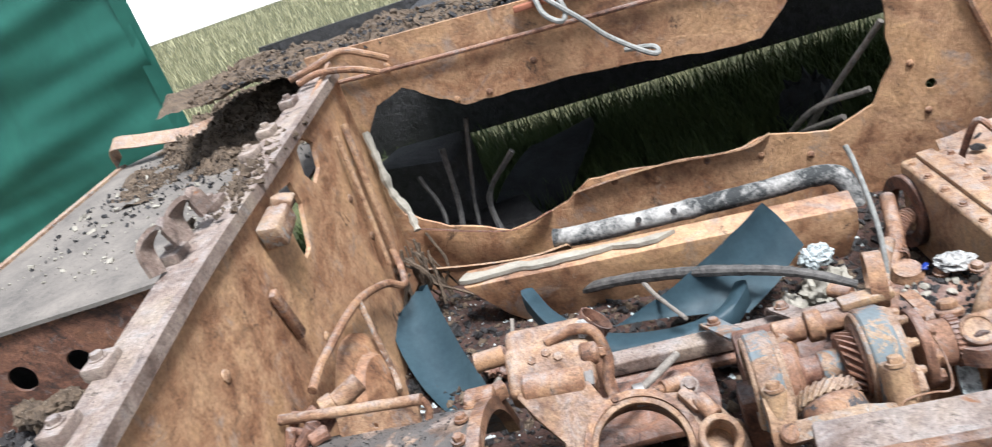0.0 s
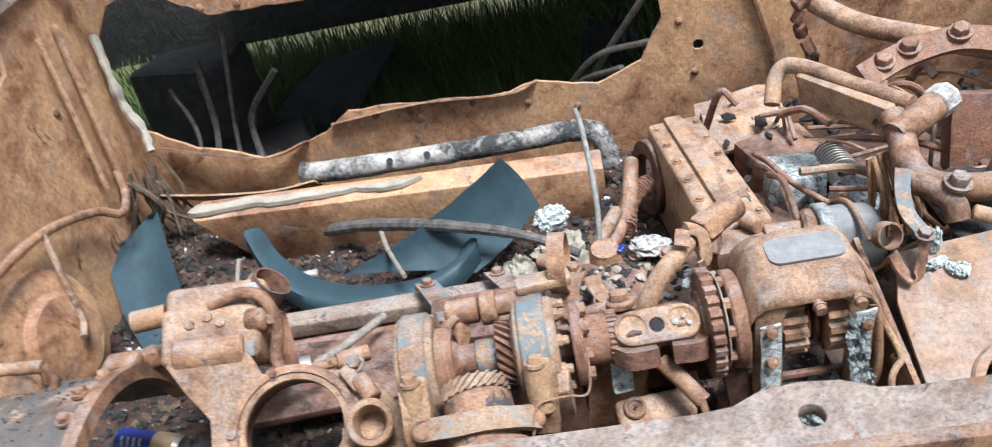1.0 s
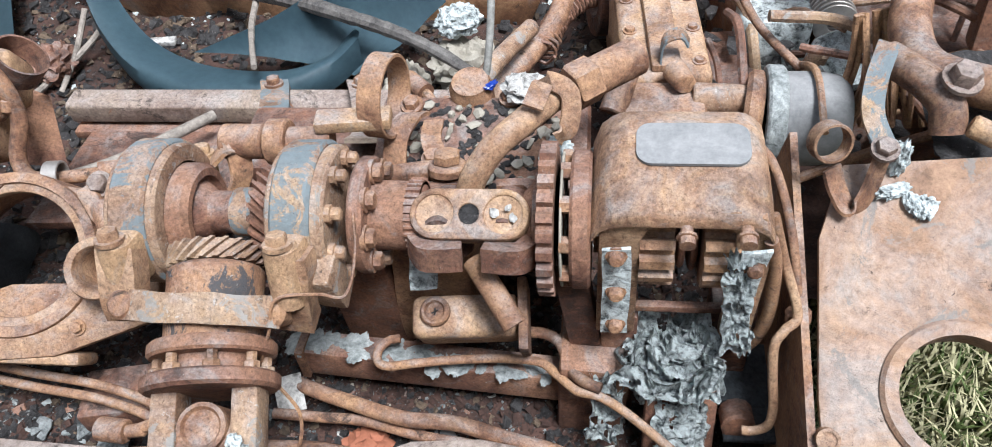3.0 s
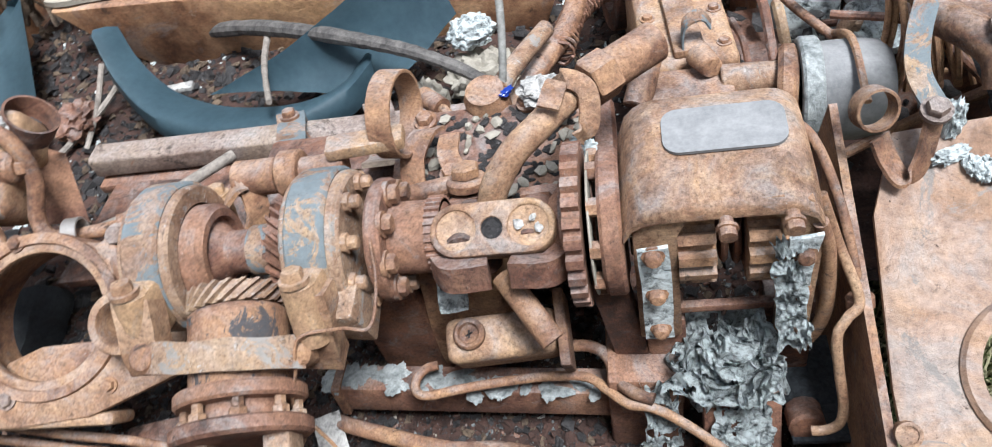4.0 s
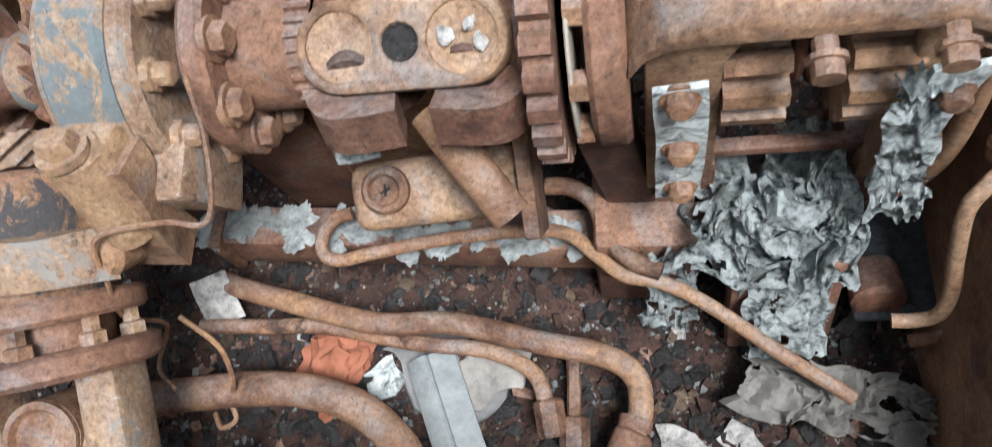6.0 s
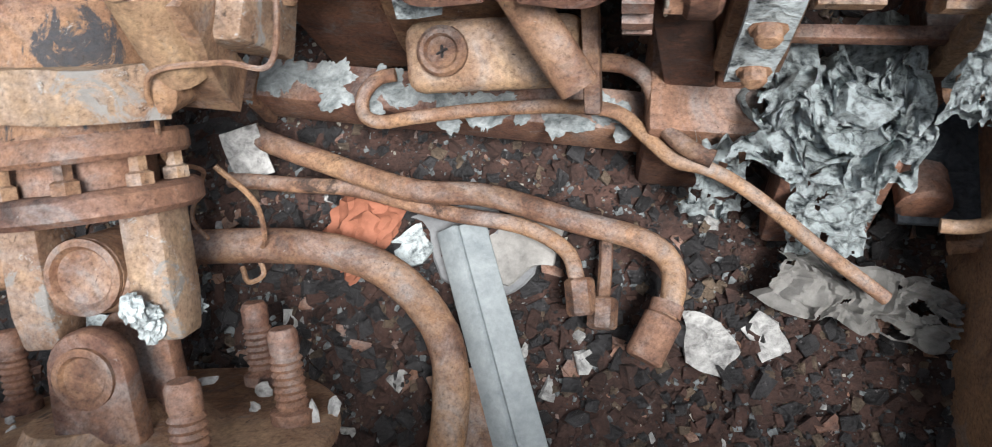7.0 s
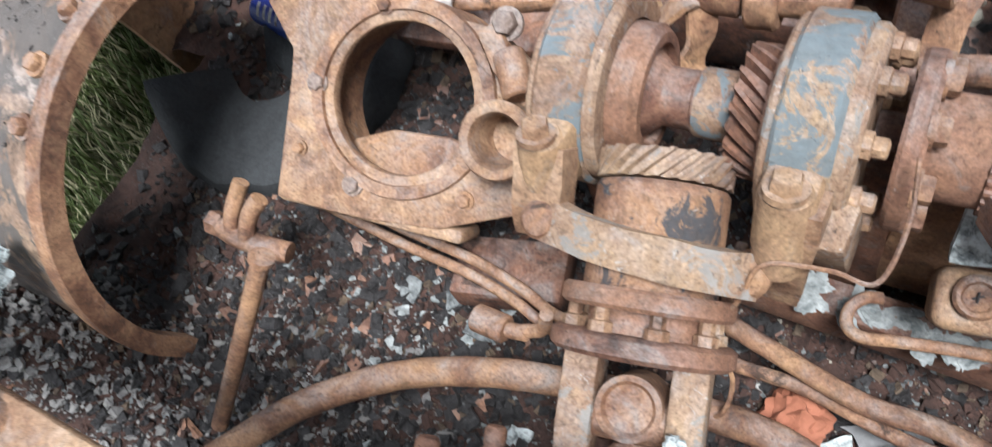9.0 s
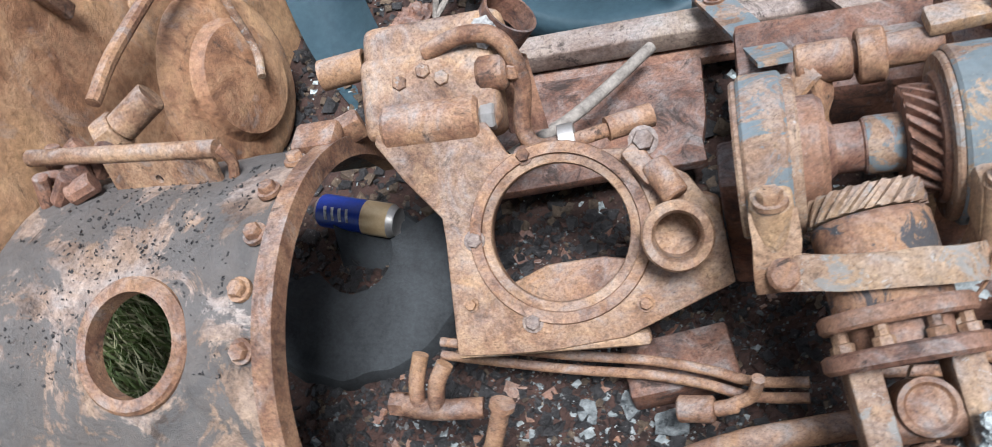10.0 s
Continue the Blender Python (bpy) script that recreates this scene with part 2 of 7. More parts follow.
def lathe(bm, prof, o, n, seg=28, up=(0, 0, 1), closed=False):
    """Turn a profile of (radius, height) round the axis n through o."""
    t, o = axes(n, up), Vector(o)
    rings = []
    for r, h in prof:
        if r < 1e-6:
            rings.append([bm.verts.new(o + t @ Vector((0, 0, h)))])
        else:
            rings.append([bm.verts.new(o + t @ Vector((r * math.cos(a), r * math.sin(a), h))) for a in (2 * math.pi * i / seg for i in range(seg))])
    pairs = list(zip(rings, rings[1:])) + ([(rings[-1], rings[0])] if closed else [])
    for a, b in pairs:
        for i in range(seg):
            j = (i + 1) % seg
            q = [a[i % len(a)], a[j % len(a)], b[j % len(b)], b[i % len(b)]]
            q = [v for k, v in enumerate(q) if v not in q[:k]]
            if len(q) > 2:
                bm.faces.new(q)


def drum(bm, p, q, r, seg=28, edge=0.003, r2=None):
    """A closed cylinder from p to q with softened edges."""
    p, q = Vector(p), Vector(q)
    h = (q - p).length
    s = r if r2 is None else r2
    e = min(edge, r * 0.3, h * 0.3)
    lathe(bm, [(0, 0), (r - e, 0), (r, e), (s, h - e), (s - e, h), (0, h)], p, q - p, seg)


def ring(bm, o, n, r_out, r_in, h, seg=36, edge=0.003):
    lathe(bm, [(r_in, 0), (r_out - edge, 0), (r_out, edge), (r_out, h - edge), (r_out - edge, h), (r_in, h)], o, n, seg, closed=True)


def spline(pts, n=8):
    pts = [Vector(p) for p in pts]
    if len(pts) == 2:
        return [pts[0].lerp(pts[1], i / n) for i in range(n + 1)]
    p = [2 * pts[0] - pts[1], *pts, 2 * pts[-1] - pts[-2]]
    out = []
    for a, b, c, d in zip(p, p[1:], p[2:], p[3:]):
        for i in range(n):
            t = i / n
            out.append(0.5 * (2 * b + (c - a) * t + (2 * a - 5 * b + 4 * c - d) * t * t + (3 * b - a - 3 * c + d) * t ** 3))
    return out + [pts[-1]]


def tube(bm, pts, r, seg=10, n=8, r_end=None, wob=0.0, hollow=False):
    line = spline(pts, n)
    up = Vector((0.1, 0.2, 1))
    rings = []
    for i, p in enumerate(line):
        d = (line[min(i + 1, len(line) - 1)] - line[max(i - 1, 0)]).normalized()
        x = up.cross(d)
        if x.length < 1e-3:
            x = Vector((1, 0, 0))
        x.normalize()
        y = d.cross(x)
        up = y
        u = i / (len(line) - 1)
        rr = (r if r_end is None else r + (r_end - r) * u) * (1 + wob * noise.noise(p * 40))
        rings.append([bm.verts.new(p + rr * (math.cos(a) * x + math.sin(a) * y)) for a in (2 * math.pi * k / seg for k in range(seg))])
    for a, b in zip(rings, rings[1:]):
        for k in range(seg):
            bm.faces.new((a[k], a[(k + 1) % seg], b[(k + 1) % seg], b[k]))
    if hollow:
        for e, d in ((rings[0], line[1] - line[0]), (rings[-1], line[-2] - line[-1])):
            c = sum((v.co for v in e), Vector()) / seg
            inn = [bm.verts.new(c + (v.co - c) * 0.7) for v in e]
            deep = [bm.verts.new(c + (v.co - c) * 0.68 + d.normalized() * r * 1.5) for v in e]
            for k in range(seg):
                j = (k + 1) % seg
                bm.faces.new((e[k], e[j], inn[j], inn[k]))
                bm.faces.new((inn[k], inn[j], deep[j], deep[k]))
            bm.faces.new(deep)
    else:
        bm.faces.new(rings[0])
        bm.faces.new(rings[-1])


def strap(bm, pts, width, thick, side=(1, 0, 0), n=8):
    """A flat band along a line; side is the way of its width."""
    line, side = spline(pts, n), Vector(side).normalized()
    rows = []
    for i, p in enumerate(line):
        d = (line[min(i + 1, len(line) - 1)] - line[max(i - 1, 0)]).normalized()
        s = (side - side.dot(d) * d).normalized()
        u = d.cross(s) * thick / 2
        s = s * width / 2
        rows.append([bm.verts.new(p + v) for v in (s + u, -s + u, -s - u, s - u)])
    for a, b in zip(rows, rows[1:]):
        for k in range(4):
            bm.faces.new((a[k], a[(k + 1) % 4], b[(k + 1) % 4], b[k]))
    bm.faces.new(rows[0])
    bm.faces.new(rows[-1])


def slab(bm, loops, m, thick, bev=0.0):
    """A plate: the first loop is its outline, the others are openings; m lays its x, y in the world, thick goes to minus z."""
    tmp = bmesh.new()
    es = []
    for lp in loops:
        vs = [tmp.verts.new((x, y, 0)) for x, y in lp]
        es += [tmp.edges.new((a, b)) for a, b in zip(vs, vs[1:] + vs[:1])]
    bmesh.ops.triangle_fill(tmp, use_beauty=True, edges=es, normal=(0, 0, 1))
    r = bmesh.ops.extrude_face_region(tmp, geom=list(tmp.faces))
    bmesh.ops.translate(tmp, verts=[v for v in r["geom"] if isinstance(v, bmesh.types.BMVert)], vec=(0, 0, -thick))
    bmesh.ops.recalc_face_normals(tmp, faces=tmp.faces)
    if bev:
        sharp = [e for e in tmp.edges if len(e.link_faces) == 2 and e.calc_face_angle(0) > 0.9]
        bmesh.ops.bevel(tmp, geom=sharp, offset=bev, segments=2, affect="EDGES", profile=0.5)
    bmesh.ops.transform(tmp, verts=tmp.verts, matrix=m)
    me = bpy.data.meshes.new("tmp")
    tmp.to_mesh(me)
    tmp.free()
    bm.from_mesh(me)
    bpy.data.meshes.remove(me)


def circle(c, r, n=36, wob=0.0, seed=0.0):
    return [(c[0] + r * (1 + wob * noise.noise((math.cos(a) * 2 + seed, math.sin(a) * 2, seed))) * math.cos(a), c[1] + r * (1 + wob * noise.noise((math.cos(a) * 2 + seed, math.sin(a) * 2, seed))) * math.sin(a)) for a in (2 * math.pi * i / n for i in range(n))]


def torn(pts, n=6, amp=0.012, seed=0.0):
    """A loop between the given corners, with an uneven, torn edge."""
    out = []
    for (a, b), (c, d) in zip(pts, pts[1:] + pts[:1]):
        for i in range(n):
            t = i / n
            x, y = a + (c - a) * t, b + (d - b) * t
            k = amp * noise.noise((x * 9 + seed, y * 9, seed)) + amp * 0.5 * noise.noise((x * 31, y * 31 + seed, 2 + seed))
            out.append((x + k, y + k * 0.8))
    return out


def frame_at(o, ex, ey):
    ex, ey = Vector(ex).normalized(), Vector(ey)
    ey = (ey - ey.dot(ex) * ex).normalized()
    ez = ex.cross(ey)
    m = Matrix((ex, ey, ez)).transposed().to_4x4()
    m.translation = o
    return m


def hexbolt(bm, p, n, r=0.012, h=0.012, washer=True, seg=6):
    """A hexagon head on a washer, seated at p."""
    n = Vector(n).normalized()
    p = Vector(p)
    if washer:
        lathe(bm, [(0, -0.004), (r * 1.35, -0.004), (r * 1.35, 0.002), (0, 0.002)], p, n, 16)
    lathe(bm, [(0, 0.001), (r, 0.001), (r, h * 0.8), (r * 0.86, h), (0, h)], p, n, seg, up=(noise.noise(p * 30), 0.3, 1))


def bolt(parent, p, n, r=0.012, h=0.012, mat=None, name="bolt"):
    bm = bmesh.new()
    hexbolt(bm, p, n, r, h)
    return part(name, bm, mat or RUST, parent)


def rough_up(bm, amp, scale, seed=0.0):
    for v in bm.verts:
        k = v.co * scale + Vector((seed, seed * 2, -seed))
        v.co += amp * Vector((noise.noise(k), noise.noise(k + Vector((9, 3, 1))), noise.noise(k + Vector((2, 17, 5)))))


def lump(bm, c, size, seed, sub=3, amp=0.35, freq=3.0, turn=None):
    """An uneven clod."""
    r = bmesh.ops.create_icosphere(bm, subdivisions=sub, radius=1.0)
    s = Vector((seed * 3.1, -seed * 1.7, seed))
    m = turn or Matrix.Rotation(seed * 1.3, 3, "Z")
    for v in r["verts"]:
        d = v.co.normalized()
        k = 1 + amp * noise.fractal(d * freq + s, 0.7, 2.2, 4)
        v.co = Vector(c) + m @ Vector([a * b * k for a, b in zip(d, size)])


def gear(bm, o, n, r_root, r_tip, h, teeth, twist=0.0, r_in=0.0, duty=0.5, rows=4):
    """A toothed wheel; twist turns its teeth along the height."""
    t, o = axes(n), Vector(o)
    rings = []
    for k in range(rows + 1):
        z = h * k / rows
        vs = []
        for i in range(teeth):
            for u, r in ((0.0, r_root), (0.5 - duty * 0.5, r_root), (0.5 - duty * 0.3, r_tip), (0.5 + duty * 0.3, r_tip), (0.5 + duty * 0.5, r_root)):
                a = 2 * math.pi * (i + u) / teeth + twist * k / rows
                vs.append(bm.verts.new(o + t @ Vector((r * math.cos(a), r * math.sin(a), z))))
        rings.append(vs)
    c = len(rings[0])
    for a, b in zip(rings, rings[1:]):
        for i in range(c):
            bm.faces.new((a[i], a[(i + 1) % c], b[(i + 1) % c], b[i]))
    for e, z in ((rings[0], 0.0), (rings[-1], h)):
        m = bm.verts.new(o + t @ Vector((0, 0, z)))
        for i in range(c):
            bm.faces.new((e[i], e[(i + 1) % c], m))


def along(o, n, s):
    return Vector(o) + Vector(n).normalized() * s


rnd = random.Random(11)

# ---- setting: ground, hull floor and walls ----


def sheet(bm, x0, x1, y0, y1, nx, ny, height, keep=None):
    vs = [[bm.verts.new((x, y, height(x, y))) for x in (x0 + (x1 - x0) * i / nx for i in range(nx + 1))] for y in (y0 + (y1 - y0) * j / ny for j in range(ny + 1))]
    for j in range(ny):
        for i in range(nx):
            q = (vs[j][i], vs[j][i + 1], vs[j + 1][i + 1], vs[j + 1][i])
            c = (q[0].co + q[2].co) / 2
            if not keep or keep(c.x, c.y):
                bm.faces.new(q)
    for v in [v for v in bm.verts if not v.link_faces]:
        bm.verts.remove(v)


bm = bmesh.new()
sheet(bm, -300, 300, -300, 300, 60, 60, lambda x, y: 0.30)
solo("ground", bm, EARTH, (0, 0, 0.0), "dark earth and short grass round the wreck", "ground", kind="structure")
# slab added far off to stand for the overexposed white beyond the grass
bm = bmesh.new()
box(bm, (-20, 62, 0.28), (160, 90, 0.1), Matrix.Rotation(0.1, 3, "Z"), 0.02)
solo("road", bm, GLARE_WHITE, (-20, 62, 0.23), "near-white slab added for the bright glare beyond the grass", "yard", kind="structure")


def floor_z(x, y):
    return 0.515 + 0.02 * noise.noise((x * 4, y * 4, 1)) + 0.014 * noise.noise((x * 13, y * 13, 4)) + 0.006 * noise.noise((x * 37, y * 37, 9)) + 0.03 * max(0.0, y - 1.9) + 0.31 * math.exp(-((x + 0.06) / 0.17) ** 2 - ((y - 0.74) / 0.10) ** 2)


def on_floor(x, y):
    if y < 1.36:
        return -0.28 < x < 1.60
    return True


bm = bmesh.new()
sheet(bm, -0.42, 2.55, 0.5, 2.58, 210, 150, floor_z, on_floor)
solo("floor", bm, CHAR_RED, (0.8, 1.4, 0.45), "burnt hull floor under charred rubble and ash", "floor", kind="structure")

# far hull side with the torn opening
FAR = frame_at((0, 2.6, 0), (1, -0.075, 0), (0, 0, 1))
hole = torn([(-0.36, 1.2), (-0.30, 1.29), (-0.18, 1.335), (-0.08, 1.27), (0.02, 1.215), (0.2, 1.215), (0.4, 1.21), (0.62, 1.2), (0.85, 1.17), (1.03, 1.165), (1.11, 1.24), (1.18, 1.34), (1.36, 1.33), (1.4, 1.2), (1.41, 0.98), (1.33, 0.84),
             (1.19, 0.785), (1.0, 0.83), (0.9, 0.80), (0.62, 0.815), (0.36, 0.82), (0.27, 0.76), (0.16, 0.72), (0.03, 0.70), (-0.2, 0.77), (-0.35, 0.86), (-0.39, 1.0)], 5, 0.012)
outline = [(-0.48, 0.3), (2.6, 0.3), (2.6, 1.55), (1.2, 1.53), (0.4, 1.5), (-0.48, 1.53)]
bm = bmesh.new()
slab(bm, [outline, hole, circle((1.515, 0.87), 0.017, 16)], FAR, 0.012)
wall_far = solo("wall_north", bm, RUST_WALL, (1.0, 2.55, 0.4), "orange rusted hull side with a large torn opening", "hull wall", kind="structure")
# folded lip along the lower edge of the opening and a rim above
bm = bmesh.new()
strap(bm, [FAR @ Vector(p) for p in ((0.30, 0.79, 0.012), (0.6, 0.818, 0.014), (0.9, 0.805, 0.012), (1.0, 0.836, 0.01))], 0.03, 0.006, (0, -1, 0.4))
part("folded_lip", bm, RUST_TAN, wall_far)
bm = bmesh.new()
strap(bm, [FAR @ Vector(p) for p in ((-0.30, 0.80, 0.03), (-0.1, 0.75, 0.05), (0.06, 0.715, 0.045), (0.2, 0.745, 0.02))], 0.05, 0.006, (0, -1, 0.5))
part("folded_lip", bm, RUST_RED, wall_far)
for x, z in ((0.45, 0.79), (0.6, 0.76), (0.78, 0.785), (0.96, 0.76), (1.46, 0.955), (1.12, 0.72), (1.5, 0.78), (0.0, 1.24), (0.12, 1.235), (-0.2, 1.42), (0.3, 1.3)):
    bm = bmesh.new()
    lathe(bm, [(0.013, -0.004), (0.012, 0.004), (0.006, 0.008), (0, 0.009)], FAR @ Vector((x, z, 0)), (0, -1, 0), 12)
    part("rivet", bm, RUST, wall_far)
# upright rib and stiffener on the right-hand end of the far side
bm = bmesh.new()
tube(bm, [FAR @ Vector(p) for p in ((1.60, 1.5, 0.0), (1.62, 1.2, 0.008), (1.70, 0.95, 0.008), (1.74, 0.8, 0.0), (1.76, 0.6, 0.0))], 0.012, 8)
part("weld_seam", bm, RUST, wall_far)
bm = bmesh.new()
box(bm, FAR @ Vector((1.47, 1.36, 0.02)), (0.14, 0.05, 0.02), None, 0.006)
for k in range(3):
    box(bm, FAR @ Vector((1.42 + 0.045 * k, 1.31, 0.02)), (0.012, 0.05, 0.07), None, 0.003)
part("bracket", bm, RUST, wall_far)
bm = bmesh.new()
tube(bm, [FAR @ Vector((-0.45, 1.42, 0.012)), FAR @ Vector((0.2, 1.40, 0.016)), FAR @ Vector((1.15, 1.38, 0.012))], 0.008, 8)
part("weld_seam", bm, RUST_RED, wall_far)
bm = bmesh.new()
box(bm, FAR @ Vector((0.42, 1.485, 0.012)), (0.26, 0.03, 0.02), None, 0.004)
part("strip", bm, BRICK_RED, wall_far, "red-brown strip along the top edge")

# deck behind the far side, under soil and ash
bm = bmesh.new()
sheet(bm, -1.1, 2.6, 2.62, 3.25, 150, 34, lambda x, y: 1.50 - 0.05 * max(0, x - 0.3) + 0.035 * noise.fractal((x * 5, y * 5, 3), 0.8, 2.1, 4) - 0.6 * max(0, y - 3.12))
solo("deck", bm, SOIL, (0.7, 2.9, 1.4), "outer hull deck heaped with burnt soil and ash", "deck", kind="structure")

# roof and skirt panels added to keep the grass beyond the opening in shade
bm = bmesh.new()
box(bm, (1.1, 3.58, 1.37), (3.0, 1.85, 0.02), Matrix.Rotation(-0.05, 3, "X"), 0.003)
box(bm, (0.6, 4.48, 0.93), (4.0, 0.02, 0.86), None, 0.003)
solo("sponson", bm, CHAR, (0.75, 3.4, 0.8), "black roof and skirt panels added outside the hull side to shade the grass", "sponson", kind="structure")

# left bulkhead
WEST = frame_at((-0.38, 0, 0), (0, 1, 0), (0, 0, 1))
bm = bmesh.new()
cut1 = torn([(1.80, 1.36), (1.76, 1.27), (1.78, 1.16), (1.84, 1.17), (1.90, 1.27), (1.89, 1.35)], 4, 0.01, 3)
cut2 = torn([(2.02, 1.39), (2.0, 1.32), (2.05, 1.27), (2.13, 1.29), (2.16, 1.36), (2.1, 1.40)], 4, 0.01, 5)
slab(bm, [[(0.3, 1.05), (1.12, 0.95), (1.30, 0.84), (1.38, 0.2), (2.6, 0.2), (2.6, 1.5), (2.2, 1.445), (1.3, 1.40), (0.3, 1.30)], cut1, cut2], WEST, 0.014)
wall_west = solo("wall_west", bm, RUST_WALL, (-0.38, 1.4, 0.4), "orange rusted bulkhead plate with torn holes near its top edge", "hull wall", kind="structure")


def top_z(y):
    return 1.30 + 0.1 * min(1, max(0, (y - 0.3))) + 0.045 * max(0, y - 1.3)


bm = bmesh.new()
strap(bm, [(-0.425, y, top_z(y) + 0.006) for y in (0.3, 0.8, 1.3, 1.8, 2.2, 2.58)], 0.10, 0.012, (1, 0, 0))
part("top_flange", bm, RAIL, wall_west, "grey-brown bolted top flange")
bm = bmesh.new()
strap(bm, [(-0.372, y, top_z(y) + 0.004) for y in (0.3, 0.8, 1.3, 1.8, 2.2, 2.58)], 0.024, 0.034, (1, 0, 0))
part("edge_bar", bm, RAIL, wall_west)
for y in (0.86, 1.02, 1.38, 1.62, 1.92, 2.08, 2.32):
    bm = bmesh.new()
    box(bm, (-0.465, y, top_z(y) + 0.02), (0.05, 0.07, 0.03), None, 0.006)
    hexbolt(bm, (-0.465, y, top_z(y) + 0.036), (0, 0, 1), 0.013, 0.012)
    part("lug", bm, RAIL, wall_west)
bm = bmesh.new()
box(bm, (-0.345, 1.64, 1.33), (0.06, 0.12, 0.06), Matrix.Rotation(0.2, 3, "X"), 0.010)
box(bm, (-0.34, 1.70, 1.355), (0.05, 0.05, 0.06), Matrix.Rotation(0.5, 3, "Y"), 0.008)
rough_up(bm, 0.012, 20, 2)
part("bracket", bm, RUST_ASH, wall_west, "rusted bracket block dusted with ash")
bm = bmesh.new()
box(bm, (-0.365, 1.52, 1.14), (0.02, 0.03, 0.16), Matrix.Rotation(0.25, 3, "X"), 0.005)
part("catch", bm, RUST, wall_west)
for y, z in ((1.68, 0.96), (1.78, 0.78), (2.25, 1.12), (2.3, 0.95), (1.2, 1.2)):
    bm = bmesh.new()
    lathe(bm, [(0.016, -0.004), (0.015, 0.004), (0.006, 0.009), (0, 0.01)], (-0.38, y, z), (1, 0, 0), 12)
    part("rivet", bm, RUST_TAN, wall_west)
bm = bmesh.new()
tube(bm, [(-0.36, 2.42, 1.32), (-0.35, 2.38, 1.1), (-0.345, 2.35, 0.86)], 0.012, 8)
tube(bm, [(-0.355, 2.30, 1.32), (-0.345, 2.27, 1.1), (-0.34, 2.24, 0.86)], 0.009, 8)
part("weld_seam", bm, RUST_TAN, wall_west)
# curled ears on the flange
for y, s in ((1.45, 1), (1.30, 0.8)):
    bm = bmesh.new()
    strap(bm, [(-0.47, y, 1.42), (-0.48, y + 0.02, 1.48), (-0.44, y + 0.05, 1.51 * 1.0), (-0.42, y + 0.06, 1.46)], 0.05 * s, 0.012, (0.3, 1, 0))
    part("ear", bm, RAIL, wall_west)

# fender beyond the bulkhead
bm = bmesh.new()
slab(bm, [torn([(-1.62, 1.59), (-0.46, 1.735), (-0.46, 3.25), (-1.15, 3.5), (-1.62, 3.1)], 5, 0.012)], Matrix.Translation((0, 0, 1.245)), 0.012)
fender = solo("fender", bm, FENDER, (-1.0, 2.5, 1.23), "dusty grey-brown fender plate with flaking dirt", "fender", kind="structure")
DUCT = frame_at((0, 1.80, 0), (1, 0.12, 0), (0, 0, 1))
bm = bmesh.new()
slab(bm, [[(-2.2, 0.85), (-0.46, 0.85), (-0.46, 1.235), (-2.2, 1.235)], circle((-1.28, 1.085), 0.042, 24), circle((-1.1, 1.085), 0.038, 24), circle((-0.92, 1.09), 0.036, 24)], DUCT, 0.01)
part("side_plate", bm, RUST_DARK_SHADE, fender, "soot-dark upright plate with round holes")
bm = bmesh.new()
box(bm, (-1.35, 1.80, 1.05), (1.7, 0.02, 0.36), Matrix.Rotation(0.12, 3, "Z"), 0.002)
part("inner_plate", bm, CHAR, fender)
bm = bmesh.new()
strap(bm, [(-1.64, 3.1, 1.27), (-1.60, 3.06, 1.36), (-1.45, 3.06, 1.34), (-1.2, 3.08, 1.31), (-0.9, 3.2, 1.34), (-0.7, 3.3, 1.37)], 0.07, 0.006, (0.1, 0.8, 0.5))
part("torn_strip", bm, RUST_ASH, fender, "bent torn metal strip")
bm = bmesh.new()
strap(bm, [(-1.63, 1.6, 1.24), (-1.63, 2.4, 1.24), (-1.63, 3.1, 1.24)], 0.03, 0.03, (1, 0, 0))
part("rim", bm, RUST_ASH, fender)
bm = bmesh.new()
sheet(bm, -2.4, -0.39, 1.2, 1.95, 70, 36, lambda x, y: 0.93 + 0.02 * noise.fractal((x * 7, y * 7, 3), 0.8, 2.1, 4))
solo("well_floor", bm, CHAR, (-1.2, 1.0, 0.9), "well beside the bulkhead filled with black ash", "ash floor", kind="structure")


def heap_z(x, y):
    return 1.235 + max(-0.02, 0.16 * min(1, (y - 2.55) * 2.2) * min(1, (x + 1.45) * 1.5) + 0.05 * noise.fractal((x * 6, y * 6, 7), 0.8, 2.1, 4))


def deck_z(x, y):
    return 1.50 - 0.05 * max(0, x - 0.3) + 0.035 * noise.fractal((x * 5, y * 5, 3), 0.8, 2.1, 4) - 0.6 * max(0, y - 3.12)


bm = bmesh.new()
sheet(bm, -1.5, -0.46, 2.45, 3.5, 60, 60, heap_z)
solo("dirt_heap", bm, SOIL, (-0.9, 3.0, 1.25), "heap of brown burnt soil and fibres on the fender", "dirt heap", kind="stuff")

# near side of the hull: rim rail and the plate below it
bm = bmesh.new()
RAILX = frame_at((0.019, 0.705, 1.195), (1, -0.02, 0), (0, 1, 0.12))
lp = [(0.665, -0.045), (2.6, -0.045), (2.6, 0.03), (1.32, 0.03), (1.28, 0.034), (1.245, 0.05), (1.2, 0.055), (1.155, 0.05), (1.12, 0.034), (1.08, 0.03), (0.70, 0.03), (0.67, 0.03)]
slab(bm, [lp, circle((1.2, 0.008), 0.014, 18)], RAILX, 0.022, 0.004)
rail = thing("rim_rail", (1.0, 0.66, 1.15), "grey-brown steel rim rail with bolt holes along the hull edge", "rail", kind="structure")
part("rail_bar", bm, RAIL, rail)
bm = bmesh.new()
box(bm, (1.63, 0.636, 1.163), (1.94, 0.02, 0.06), Matrix.Rotation(-0.02, 3, "Z"), 0.005)
part("lower_flange", bm, RUST, rail)
bm = bmesh.new()
